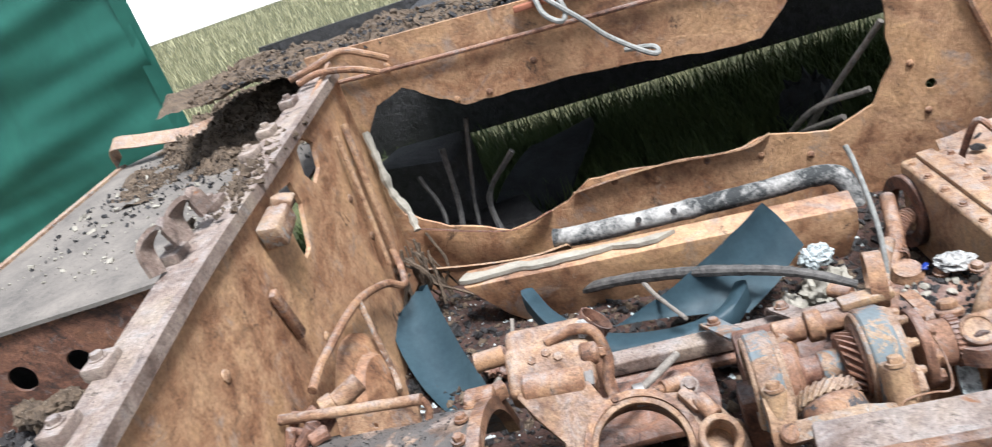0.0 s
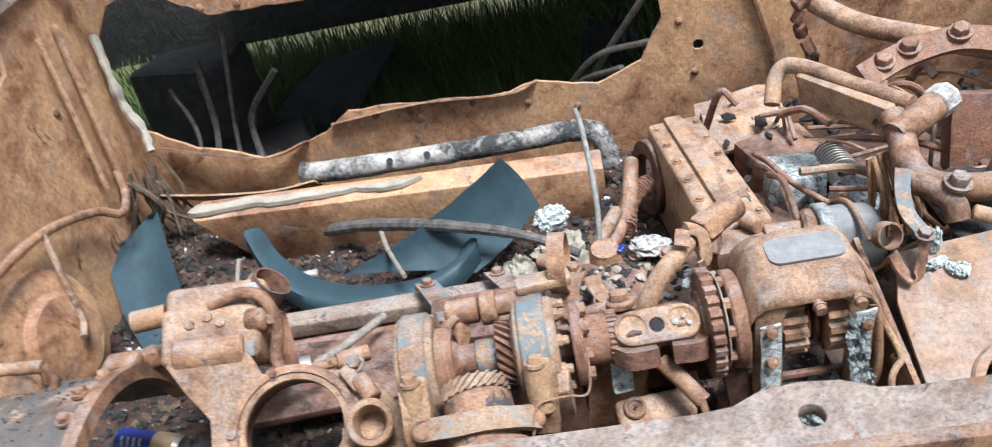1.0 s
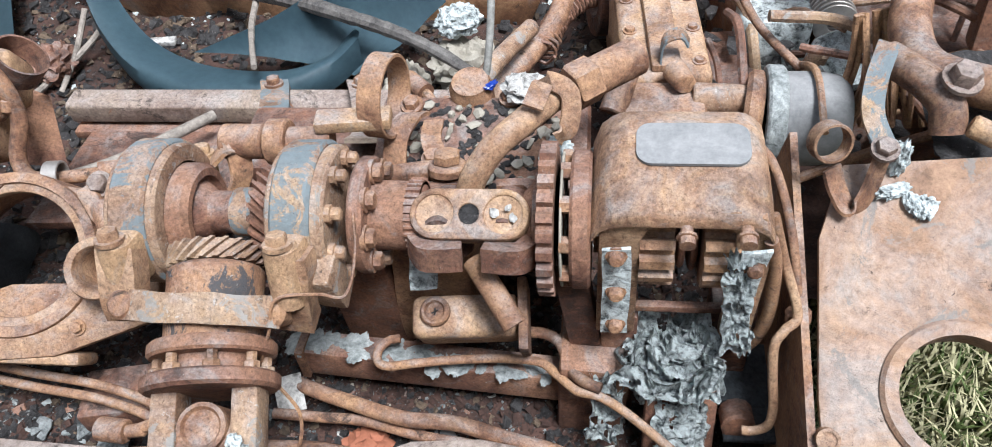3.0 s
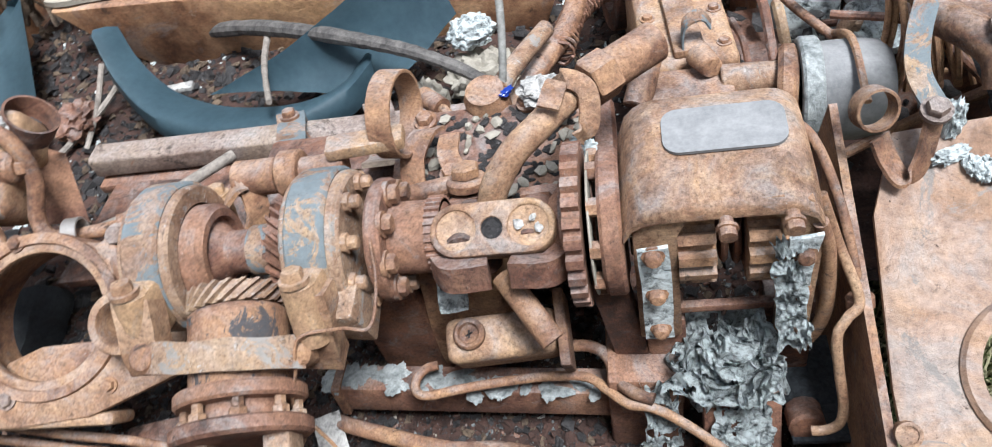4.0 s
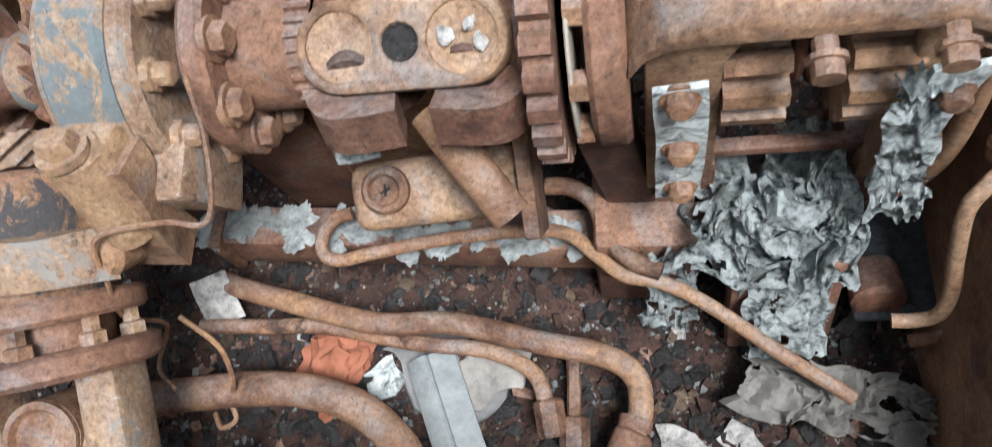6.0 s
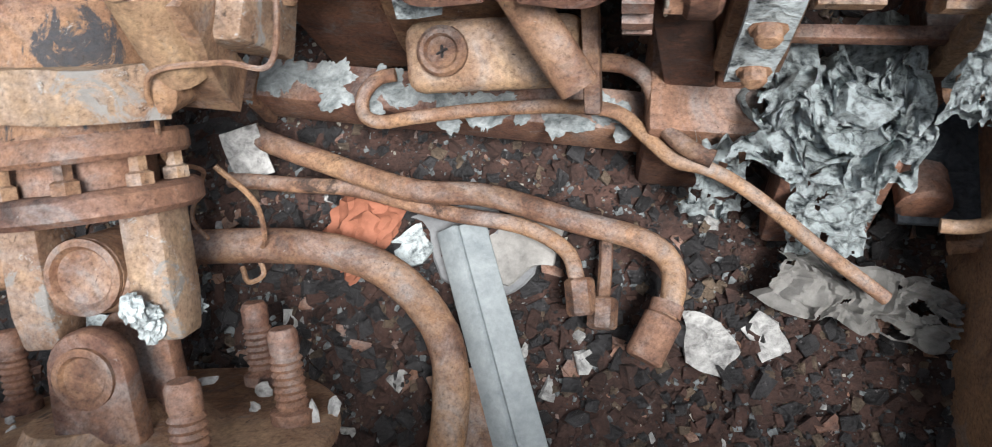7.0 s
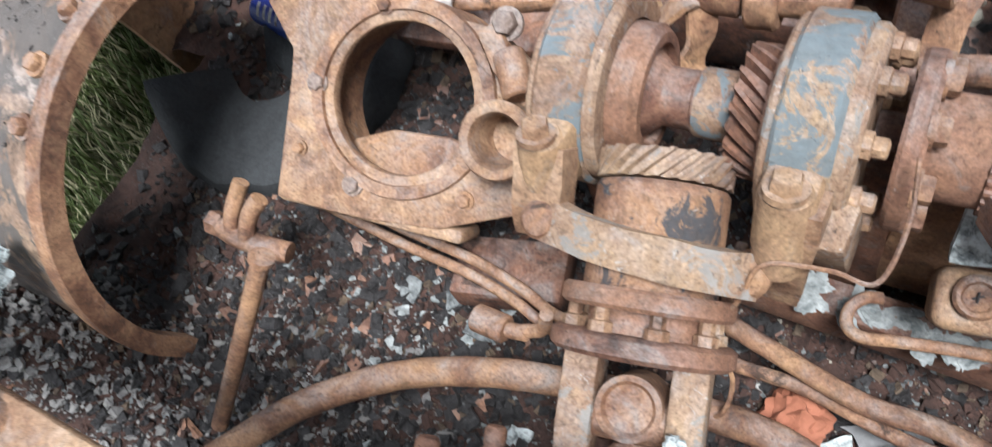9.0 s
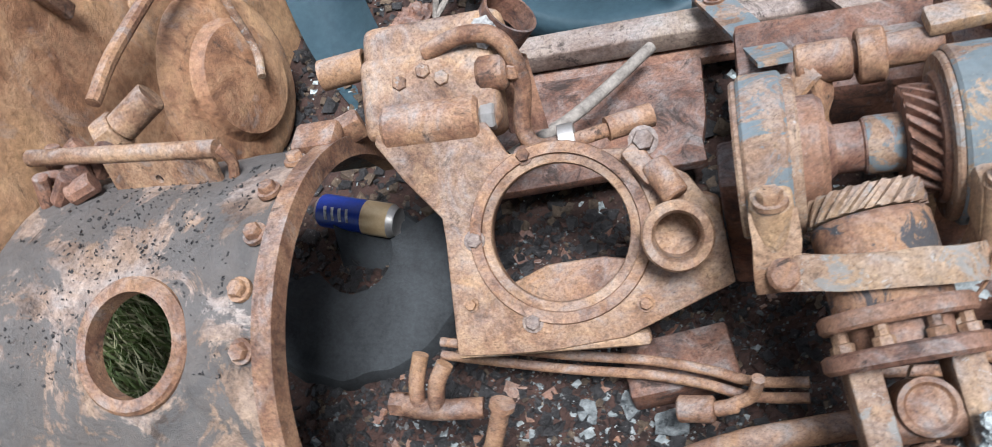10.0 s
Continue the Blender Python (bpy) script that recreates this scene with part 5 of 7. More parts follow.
p2 = pipe("oil_pipe", [(0.77, 1.07, 0.53), (0.85, 1.075, 0.53), (0.93, 1.08, 0.53), (1.04, 1.068, 0.53), (1.13, 1.065, 0.53), (1.185, 1.045, 0.53), (1.205, 1.01, 0.53)], 0.0095, RUST, "thin bent rusted pipe beside the oil pipe")
bm = bmesh.new()
drum(bm, (1.205, 1.015, 0.53), (1.215, 0.975, 0.525), 0.017, 6)
drum(bm, (1.235, 1.0, 0.515), (1.238, 0.965, 0.515), 0.017, 6)
tube(bm, [(1.225, 1.09, 0.51), (1.232, 1.04, 0.515), (1.235, 0.99, 0.515)], 0.008, 8)
sl = new("end_nut", mesh_of(bm, "end_nut", RUST, base_of(p2)))
sl.parent = p2
for dz, dy in ((0.0, 0.0), (-0.016, -0.018)):
    pipe("oil_pipe", [(0.08, 1.075 + dy, 0.57 + dz), (0.2, 1.068 + dy, 0.565 + dz), (0.32, 1.063 + dy, 0.56 + dz), (0.44, 1.062 + dy, 0.555 + dz), (0.53, 1.05 + dy, 0.555 + dz), (0.6, 1.032 + dy, 0.56 + dz), (0.68, 1.03 + dy, 0.57 + dz)], 0.0085, RUST, "thin rusted oil pipe running under the ported plate")
bm = bmesh.new()
drum(bm, (0.49, 0.985, 0.55), (0.545, 0.985, 0.555), 0.021, 20)
drum(bm, (0.545, 0.985, 0.555), (0.58, 0.99, 0.565), 0.012, 14)
tube(bm, [(0.57, 0.99, 0.565), (0.60, 1.0, 0.58), (0.61, 1.01, 0.62)], 0.010, 10)
solo("hose_fitting", bm, RUST, (0.53, 0.985, 0.53), "rusted hose fitting lying below the pinion", "fitting")
HERE = Matrix()
pipe("oil_pipe", [(0.993, 1.157, 0.66), (0.976, 1.152, 0.66), (0.964, 1.135, 0.66), (0.967, 1.115, 0.66), (0.985, 1.108, 0.66), (1.023, 1.115, 0.66), (1.09, 1.125, 0.66), (1.159, 1.13, 0.66), (1.207, 1.126, 0.66), (1.238, 1.101, 0.66), (1.262, 1.082, 0.66), (1.293, 1.075, 0.66), (1.334, 1.057, 0.645), (1.396, 1.015, 0.625), (1.456, 0.98, 0.6)], 0.0068, RUST, "long thin rusted pipe winding past the valve block")
pipe("oil_pipe", [(1.19, 1.17, 0.672), (1.214, 1.167, 0.672), (1.235, 1.151, 0.672), (1.25, 1.112, 0.672), (1.271, 1.091, 0.672), (1.294, 1.081, 0.672)], 0.0085, RUST, "short bent pipe joining the thin pipe")

# valve block
valve = thing("valve_block", (1.09, 1.13, 0.66), "ochre rusted valve block with a round plug", "valve block")
VT = Matrix.Rotation(0.08, 3, "Z") @ Matrix.Rotation(0.45, 3, "X")
bm = bmesh.new()
box(bm, (1.105, 1.15, 0.728), (0.150, 0.06, 0.08), VT, 0.014, 3)
part("body", bm, RUST_TAN, valve)
bm = bmesh.new()
lathe(bm, [(0.021, -0.01), (0.021, 0.003), (0.018, 0.006), (0.0145, 0.006), (0.012, 0.002), (0.005, 0.0), (0, -0.003)], (1.066, 1.132, 0.770), (0, -0.42, 0.9), 20)
plug = part("plug", bm, RUST, valve)
bm = bmesh.new()
for a in (0.5, 1.6):
    box(bm, (1.066, 1.1315, 0.7705), (0.011, 0.002, 0.004), axes((0, -0.42, 0.9)) @ Matrix.Rotation(a, 3, "Z"), 0.001, 1)
part("slot", bm, CHAR, plug, "torn black cross slot")
bm = bmesh.new()
box(bm, (1.186, 1.15, 0.738), (0.014, 0.1, 0.085), VT, 0.003)
part("end_plate", bm, RUST, valve)
HERE = NEAR
# channel bar under the valve block, blotched with ash
bm = bmesh.new()
box(bm, (1.05, 1.19, 0.56), (0.52, 0.05, 0.07), Matrix.Rotation(0.03, 3, "Z"), 0.006)
bar_thing = thing("base_bar", (1.05, 1.19, 0.53), "red-rusted bar with end plates on the floor", "bar")
part("bar", bm, RUST_RED, bar_thing)
for x in (0.80, 1.30):
    bm = bmesh.new()
    box(bm, (x, 1.19 + 0.03 * (x - 1.05), 0.562), (0.016, 0.064, 0.08), Matrix.Rotation(0.03, 3, "Z"), 0.003)
    part("end_plate", bm, RUST, bar_thing)
bm = bmesh.new()
for k in range(60):
    x = 0.78 + 0.46 * rnd.random() ** 1.6
    lump(bm, (x, 1.180 + rnd.uniform(-0.02, 0.02), 0.596), (rnd.uniform(0.008, 0.024), rnd.uniform(0.005, 0.012), 0.0025), k * 1.1, 3, 0.45)
tagged(solo("ash_patch", bm, ASH_MID, (0.95, 1.18, 0.59), "patches of blue-grey melted ash on the bar", "ash"), kind="stuff")
HERE = Matrix()
# uprights and blocks below the shaft
# the darkest posts have the black of the gaps put into their colour
for c, s, t, mat, nm, lb in (((0.93, 1.235, 0.70), (0.10, 0.05, 0.3), -0.05, RUST_DARK_SHADE, "support_post", "dark rusted post under the shaft"), ((1.04, 1.26, 0.70), (0.12, 0.1, 0.26), 0.1, RUST, "support_block", "rusted block under the universal joint"),
                             ((1.28, 1.16, 0.57), (0.1, 0.12, 0.22), 0.05, RUST_RED, "support_post", "red-rusted post by the gear housing"), ((0.88, 1.24, 0.78), (0.05, 0.06, 0.16), 0, RUST_TAN, "support_post", "tan post under the bearing cap"), ((0.655, 1.24, 0.72), (0.05, 0.08, 0.24), 0, RUST_DARK_SHADE, "support_post", "dark rusted post under the bearing cap")):
    bm = bmesh.new()
    box(bm, c, s, Matrix.Rotation(t, 3, "Y"), 0.008)
    rough_up(bm, 0.004, 20)
    solo(nm, bm, mat, (c[0], c[1], c[2] - s[2] / 2), lb, "support")
bm = bmesh.new()
slab(bm, [torn([(-0.02, -0.03), (0.012, -0.036), (0.022, 0.0), (0.012, 0.03), (-0.02, 0.027)], 4, 0.01, 2)], frame_at((1.055, 1.165, 0.83), (1, 0.2, 0), (0, 0.5, 0.85)), 0.008)
solo("gasket_flap", bm, ASH, (1.055, 1.165, 0.80), "torn blue-grey gasket flap under the joint", "gasket")
# thin wire from the cover ring
pipe("thin_wire", [(0.99, 1.14, 0.96), (0.995, 1.10, 0.93), (0.985, 1.06, 0.9), (0.95, 1.06, 0.90), (0.90, 1.05, 0.90), (0.885, 1.03, 0.86), (0.86, 1.02, 0.80), (0.855, 1.03, 0.74), (0.835, 1.03, 0.70), (0.82, 1.0, 0.68), (0.84, 0.98, 0.68)], 0.0022, RUST, "thin curled rusty wire", "wire", 6)
HERE = NEAR
# standing rod with a tee fitting
tee = thing("tee_fitting", (0.17, 0.9, 0.5), "rusted tee fitting on a standing rod", "fitting")
bm = bmesh.new()
tube(bm, [(0.285, 0.885, 0.775), (0.24, 0.80, 0.66), (0.18, 0.675, 0.50)], 0.013, 12, 4)
lathe(bm, [(0.018, -0.004), (0.018, 0.004), (0.0, 0.006)], (0.285, 0.885, 0.775), (0.3, 0.6, 0.8), 16)
part("rod", bm, RUST, tee)
bm = bmesh.new()
tube(bm, [(0.06, 0.93, 0.64), (0.12, 0.925, 0.635), (0.2, 0.94, 0.62)], 0.017, 14, 4)
tube(bm, [(0.10, 0.925, 0.64), (0.10, 0.955, 0.67), (0.11, 0.99, 0.70)], 0.013, 12, 4)
tube(bm, [(0.13, 0.928, 0.64), (0.135, 0.955, 0.67), (0.15, 0.98, 0.69)], 0.014, 12, 4)
lathe(bm, [(0.02, -0.012), (0.02, 0.012), (0, 0.014)], (0.065, 0.93, 0.64), (-1, 0, 0), 6)
part("tee", bm, RUST, tee)
HERE = Matrix()
# corner bracket at the rail end
cf = thing("corner_plate", (0.42, 0.66, 0.9), "rusted corner plate with a hose barb", "plate")
bm = bmesh.new()
slab(bm, [[(-0.45, -0.14), (0.26, -0.14), (0.26, -0.02), (0.0, -0.005), (-0.2, -0.02), (-0.45, -0.06)]], frame_at((0.44, 0.725, 1.10), (1, 0.02, -0.03), (0, 1, 0.2)), 0.012, 0.003)
part("plate", bm, RUST_TAN, cf)
bm = bmesh.new()
lathe(bm, [(0, 0), (0.02, 0), (0.016, 0.008), (0.01, 0.012), (0.01, 0.03), (0.014, 0.032), (0.014, 0.042), (0, 0.044)], (0.47, 0.70, 1.09), (-0.1, 0.3, 1), 14)
part("barb", bm, RUST_TAN, cf)
HERE = NEAR
# ash spill over the sill at the left
ASH_DULL = plain("dull_ash", (0.02, 0.026, 0.03), (0.27, 0.30, 0.31), 0.8, 60, 0.8, 0.003, lo=0.36, hi=0.62)
ASH_DUST = plain("ash_dust", (0.10, 0.10, 0.105), (0.36, 0.36, 0.35), 0.95, 14, 0.9, 0.006, fine=120, specks=(0.05, 0.05, 0.05))
bm = crumple(frame_at((-0.07, 0.705, 0.81), (1, 0.15, 0.1), (-0.1, 0.8, 0.5)), 0.11, 0.07, 50, 36, 0.012, 2.9)
tagged(solo("ash_crust", bm, ASH, (-0.06, 0.7, 0.78), "grey crumpled ash crust on the sill", "ash"), kind="stuff")
HERE = Matrix()

# ---- right: sloped plate with its port, pipes ----
RP = frame_at((1.71, 1.018, 0.80), (1, 0, 0.1), (0, 1, 0.4))
RZ = RP.to_3x3() @ Vector((0, 0, 1))


def ra(x, y, z=0.0):
    return RP @ Vector((x, y, z))


rp = thing("port_plate", (1.85, 1.1, 0.6), "tan rusted sloping hull plate with a round port", "hull plate")
bm = bmesh.new()
slab(bm, [[(-0.165, -0.30), (0.30, -0.30), (0.30, 0.30), (-0.10, 0.30), (-0.14, 0.2), (-0.16, 0.0)], circle((0, 0), 0.074, 44)], RP, 0.012, 0.003)
part("plate", bm, RUST_PLATE, rp)
bm = bmesh.new()
ring(bm, ra(0, 0, -0.03), RZ, 0.092, 0.072, 0.038, 48, 0.005)
part("port_ring", bm, RUST_PLATE, rp)
bm = bmesh.new()
slab(bm, [[(-0.42, -0.3), (0.35, -0.3), (0.35, 0.0), (-0.42, 0.0)]], frame_at(ra(-0.165, 0, 0), (0, 1, 0.4), (0, 0, 1)), 0.01)
part("side_web", bm, RUST, rp)
bm = bmesh.new()
tube(bm, [ra(-0.155, -0.045, -0.01), ra(-0.155, -0.05, 0.012)], 0.014, 14, 2, hollow=True)
part("nipple", bm, RUST_TAN, rp)
bm = bmesh.new()
box(bm, (1.525, 1.13, 0.60), (0.12, 0.16, 0.01), None, 0.002)
solo("pitted_sheet", bm, BLACKPLASTIC, (1.53, 1.10, 0.595), "black pitted panel in the gap beside the plate", "sheet")
pipe("brake_pipe", [(1.46, 1.28, 0.965), (1.495, 1.245, 0.955), (1.52, 1.19, 0.90), (1.535, 1.14, 0.83), (1.541, 1.125, 0.80), (1.552, 1.10, 0.74), (1.558, 1.075, 0.67), (1.555, 1.05, 0.615), (1.535, 1.035, 0.60), (1.51, 1.03, 0.60)], 0.0062, RUST, "thin rusted pipe hooked down beside the plate")
pipe("brake_pipe", [(1.493, 1.17, 0.94), (1.512, 1.15, 0.88), (1.533, 1.112, 0.822), (1.518, 1.095, 0.812), (1.506, 1.082, 0.795), (1.509, 1.062, 0.75), (1.514, 1.044, 0.71), (1.511, 1.034, 0.682), (1.496, 1.033, 0.667), (1.480, 1.034, 0.664)], 0.0062, RUST_TAN, "thin rusted pipe clipped beside the plate")
pipe("brake_pipe", [(1.486, 1.135, 0.935), (1.500, 1.14, 0.88), (1.506, 1.137, 0.80), (1.502, 1.135, 0.75), (1.490, 1.135, 0.715), (1.475, 1.135, 0.70)], 0.0085, RUST, "bent pipe beside the housing mouth")
bm = bmesh.new()
ring(bm, (1.537, 1.125, 0.812), (0.1, -0.4, -0.85), 0.016, 0.008, 0.016, 18, 0.002)
solo("pipe_clip", bm, RUST_RED, (1.537, 1.12, 0.80), "red-brown clip holding the thin pipes", "clip")
# ringed bracket standing on the plate
lb = thing("loop_bracket", (1.6, 1.26, 0.88), "rusted bracket with a clamp loop and bolted straps", "bracket")
bm = bmesh.new()
ring(bm, (1.565, 1.285, 0.955), (0.2, -0.75, 0.35), 0.026, 0.022, 0.022, 32, 0.001)
part("loop", bm, RUST_TAN, lb)
bm = bmesh.new()
strap(bm, [(1.575, 1.265, 0.925), (1.585, 1.25, 0.90), (1.60, 1.23, 0.885), (1.62, 1.245, 0.90), (1.635, 1.275, 0.95)], 0.03, 0.005, (0.6, 0.4, -0.2))
part("foot_strap", bm, RUST, lb)
bm = bmesh.new()
strap(bm, [(1.635, 1.275, 0.95), (1.625, 1.32, 0.965), (1.635, 1.37, 0.98), (1.655, 1.42, 1.0)], 0.028, 0.005, (1, 0, 0))
part("long_strap", bm, RUST_BLUE, lb)
bolt(lb, (1.632, 1.268, 0.955), (0, -0.3, 1), 0.013, 0.012, RAIL)
bm = bmesh.new()
for k, (c, s) in enumerate((((1.655, 1.255, 0.895), (0.022, 0.010, 0.008)), ((1.675, 1.24, 0.89), (0.018, 0.010, 0.008)), ((1.66, 1.285, 0.92), (0.012, 0.012, 0.03)), ((1.69, 1.235, 0.888), (0.02, 0.014, 0.009)))):
    lump(bm, c, s, k + 0.3, 4, 0.4)
solo("melted_drip", bm, ASH, (1.67, 1.25, 0.88), "pale blue-white drip of melted metal on the plate", "melted drip")
el = thing("elbow_fitting", (1.72, 1.38, 0.9), "rusted pipe elbow with a big hexagon cap", "fitting")
bm = bmesh.new()
tube(bm, [(1.67, 1.45, 0.955), (1.70, 1.40, 0.96), (1.725, 1.36, 0.95), (1.73, 1.335, 0.92)], 0.023, 18, 5)
part("elbow", bm, RUST, el)
bm = bmesh.new()
hexbolt(bm, (1.735, 1.365, 0.985), (0.1, -0.2, 1), 0.019, 0.02, True)
part("hex_cap", bm, RAIL, el)
bm = bmesh.new()
drum(bm, (1.75, 1.33, 0.94), (1.79, 1.31, 0.93), 0.015)
part("nipple", bm, RUST_TAN, el)
# debris on the upper edge of the plate
bm = bmesh.new()
sheet(bm, 1.72, 2.5, 1.27, 1.50, 80, 24, lambda x, y: 0.895 + 0.15 * (y - 1.32) - 0.5 * max(0, y - 1.5) + 0.02 * noise.fractal((x * 11, y * 11, 2), 0.8, 2.1, 4))
tagged(solo("grit_bank", bm, CHAR, (1.9, 1.4, 0.88), "bank of dark burnt grit behind the plate", "grit"), kind="stuff")

# ---- behind the shaft: deck block, channel, straps, pipes ----
dk = thing("deck_casting", (1.1, 1.4, 0.6), "rusted casting behind the shaft strewn with grit", "casting")
bm = bmesh.new()
box(bm, (1.10, 1.42, 0.72), (0.34, 0.22, 0.2), Matrix.Rotation(0.12, 3, "X"), 0.015)
rough_up(bm, 0.006, 15)
part("body", bm, RUST_RED, dk)
bm = bmesh.new()
lathe(bm, [(0, 0), (0.034, 0), (0.036, 0.01), (0.036, 0.045), (0.03, 0.055), (0.03, 0.06), (0, 0.06)], (1.075, 1.53, 0.80), (0, -0.2, 1), 26)
part("pot", bm, RUST, dk)
bm = bmesh.new()
strap(bm, [(0.98, 1.34, 0.83), (0.985, 1.37, 0.87), (1.0, 1.40, 0.885), (1.01, 1.43, 0.87)], 0.035, 0.006, X)
part("lever", bm, RUST, dk)
bm = bmesh.new()
strap(bm, [(1.06, 1.33, 0.85), (1.04, 1.36, 0.875), (1.035, 1.41, 0.87)], 0.03, 0.006, X)
part("lever", bm, RUST, dk)
bm = bmesh.new()
tube(bm, [(0.97, 1.30, 0.86), (1.02, 1.3, 0.87), (1.08, 1.30, 0.88)], 0.015, 14, 4)
part("rod", bm, RUST, dk)
for p in ((1.0, 1.43, 0.885), (1.045, 1.335, 0.865), (1.23, 1.36, 0.86), (1.2, 1.46, 0.86), (1.14, 1.5, 0.84), (1.17, 1.51, 0.84)):
    bolt(dk, p, (0, -0.2, 1), 0.013, 0.012)
bm = bmesh.new()
for k in range(170):
    x, y = rnd.uniform(0.98, 1.24), rnd.uniform(1.33, 1.50)
    lump(bm, (x, y, 0.822 + 0.12 * (y - 1.42)), (rnd.uniform(0.003, 0.012), rnd.uniform(0.003, 0.01), rnd.uniform(0.002, 0.008)), k * 0.31, 1, 0.5)
tagged(part("grit", bm, CHAR, dk, "dark and pale grit"), kind="stuff")
bm = bmesh.new()
for k in range(70):
    x, y = rnd.uniform(0.98, 1.24), rnd.uniform(1.33, 1.50)
    lump(bm, (x, y, 0.826 + 0.12 * (y - 1.42)), (rnd.uniform(0.003, 0.014), rnd.uniform(0.003, 0.012), rnd.uniform(0.003, 0.009)), k * 0.53, 1, 0.5)
tagged(part("pale_grit", bm, STONE, dk), kind="stuff")
bm = bmesh.new()
for k in range(7):
    lump(bm, (1.225 + 0.014 * math.sin(k * 2.4), 1.335 + 0.016 * math.cos(k * 1.7), 0.885), (0.011, 0.010, 0.009), 2.2 + k, 3, 0.6)
solo("ash_lump", bm, ASH, (1.225, 1.335, 0.87), "white crusted ash beside the toothed wheel", "ash lump")

up = thing("hose_coupling", (1.22, 1.33, 0.9), "rusted hose with a long coupling and hexagon nut", "hose coupling")
bm = bmesh.new()
tube(bm, [(1.115, 1.24, 0.90), (1.125, 1.245, 0.925), (1.15, 1.265, 0.955), (1.185, 1.295, 0.97), (1.22, 1.335, 0.975), (1.25, 1.36, 0.975)], 0.0185, 16, 6)
part("hose", bm, RUST_TAN, up)
bm = bmesh.new()
drum(bm, (1.245, 1.357, 0.975), (1.275, 1.38, 0.977), 0.033, 6)
part("nut", bm, RUST, up)
bm = bmesh.new()
drum(bm, (1.272, 1.378, 0.977), (1.335, 1.425, 0.98), 0.027, 24)
part("sleeve", bm, RUST, up)
bm = bmesh.new()
strap(bm, [(1.20, 1.29, 1.0), (1.215, 1.335, 1.005), (1.245, 1.33, 0.99), (1.245, 1.30, 0.96), (1.23, 1.285, 0.95)], 0.028, 0.004, (0.7, 0.6, 0))
part("clip", bm, RUST_TAN, up)
bm = bmesh.new()
lump(bm, (1.17, 1.5, 0.86), (0.04, 0.03, 0.018), 7.1, 4, 0.35)
solo("white_rag", bm, WHITE_ASH, (1.17, 1.5, 0.84), "crumpled white scrap behind the hose", "scrap")
bm = bmesh.new()
lump(bm, (1.11, 1.51, 0.858), (0.012, 0.006, 0.005), 3.1, 3, 0.5)
solo("blue_scrap", bm, CAN_BLUE, (1.11, 1.51, 0.85), "small bright blue scrap", "scrap")
cb = thing("cable_end", (1.0, 1.6, 0.7), "rusted cable end with a ferrule", "cable end")
bm = bmesh.new()
tube(bm, [(0.93, 1.66, 0.75), (0.97, 1.62, 0.75)], 0.018, 14, 3)
part("ferrule", bm, RUST, cb)
bm = bmesh.new()
tube(bm, [(0.97, 1.62, 0.75), (1.0, 1.58, 0.75), (1.03, 1.55, 0.76), (1.05, 1.56, 0.78)], 0.009, 10)
part("cable", bm, RUST, cb)
pipe("ash_pipe", [(0.98, 1.50, 0.76), (1.02, 1.57, 0.755), (1.06, 1.66, 0.74), (1.09, 1.75, 0.73), (1.14, 1.86, 0.72)], 0.018, RUST_ASH, "rusted pipe with white ash collars")
pipe("thin_rod", [(1.06, 1.67, 0.72), (1.075, 1.68, 0.76), (1.085, 1.74, 0.86), (1.08, 1.84, 0.98), (1.07, 1.87, 1.03)], 0.007, WIRE, "thin grey rod sticking up", "rod", hollow=True)
# coil spring
bm = bmesh.new()
sp = [Vector((1.16, 1.85, 0.66)), Vector((1.19, 1.97, 0.67)), Vector((1.26, 2.05, 0.67)), Vector((1.38, 2.08, 0.66))]
line = spline(sp, 40)
coil = []
for i, p in enumerate(line):
    d = (line[min(i + 1, len(line) - 1)] - line[max(0, i - 1)]).normalized()
    a_ = d.cross(Vector((0, 0, 1))).normalized()
    b_ = d.cross(a_)
    coil.append(p + 0.026 * (math.cos(i * 1.35) * a_ + math.sin(i * 1.35) * b_))
tube(bm, coil, 0.0035, 5, 2)
solo("coil_spring", bm, RUST_RED, (1.2, 1.97, 0.63), "long red-rusted coil spring lying bent", "spring")
pipe("rust_pipe", [(1.05, 1.72, 0.62), (1.12, 1.82, 0.66), (1.18, 1.93, 0.68), (1.22, 2.1, 0.72)], 0.022, RUST, "thick rusted pipe beside the spring")

ch = thing("channel_bar", (0.7, 1.74, 0.55), "straight tan steel channel bar across the hull", "channel bar")
bm = bmesh.new()
slab(bm, [[(-0.03, -0.02), (0.03, -0.02), (0.03, 0.02), (0.022, 0.026), (-0.022, 0.026), (-0.03, 0.02)]], frame_at((1.22, 1.74, 0.615), (0, 1, 0), (0, 0, 1)), 1.06, 0.003)
part("channel", bm, RAIL, ch, "dusty tan channel")
bm = bmesh.new()
box(bm, (0.69, 1.715, 0.575), (1.05, 0.05, 0.02), None, 0.003)
part("lower_lip", bm, RUST_RED, ch)
for k, x in enumerate((0.62, 0.80)):
    sb = thing("strap_bracket", (x, 1.6, 0.66), "flat rusted strap bracket bolted to the channel", "strap bracket", "strap brackets")
    bm = bmesh.new()
    strap(bm, [(x, 1.755, 0.65), (x + 0.005, 1.745, 0.675), (x + 0.02, 1.71, 0.685), (x + 0.06, 1.60, 0.72), (x + 0.09, 1.50, 0.76), (x + 0.1, 1.44, 0.80)], 0.055, 0.008, X, 6)
    part("strap", bm, RUST_BLUE if k == 0 else RAIL, sb)
    bolt(sb, (x + 0.015, 1.722, 0.69), (0, 0.2, 1), 0.014, 0.014)
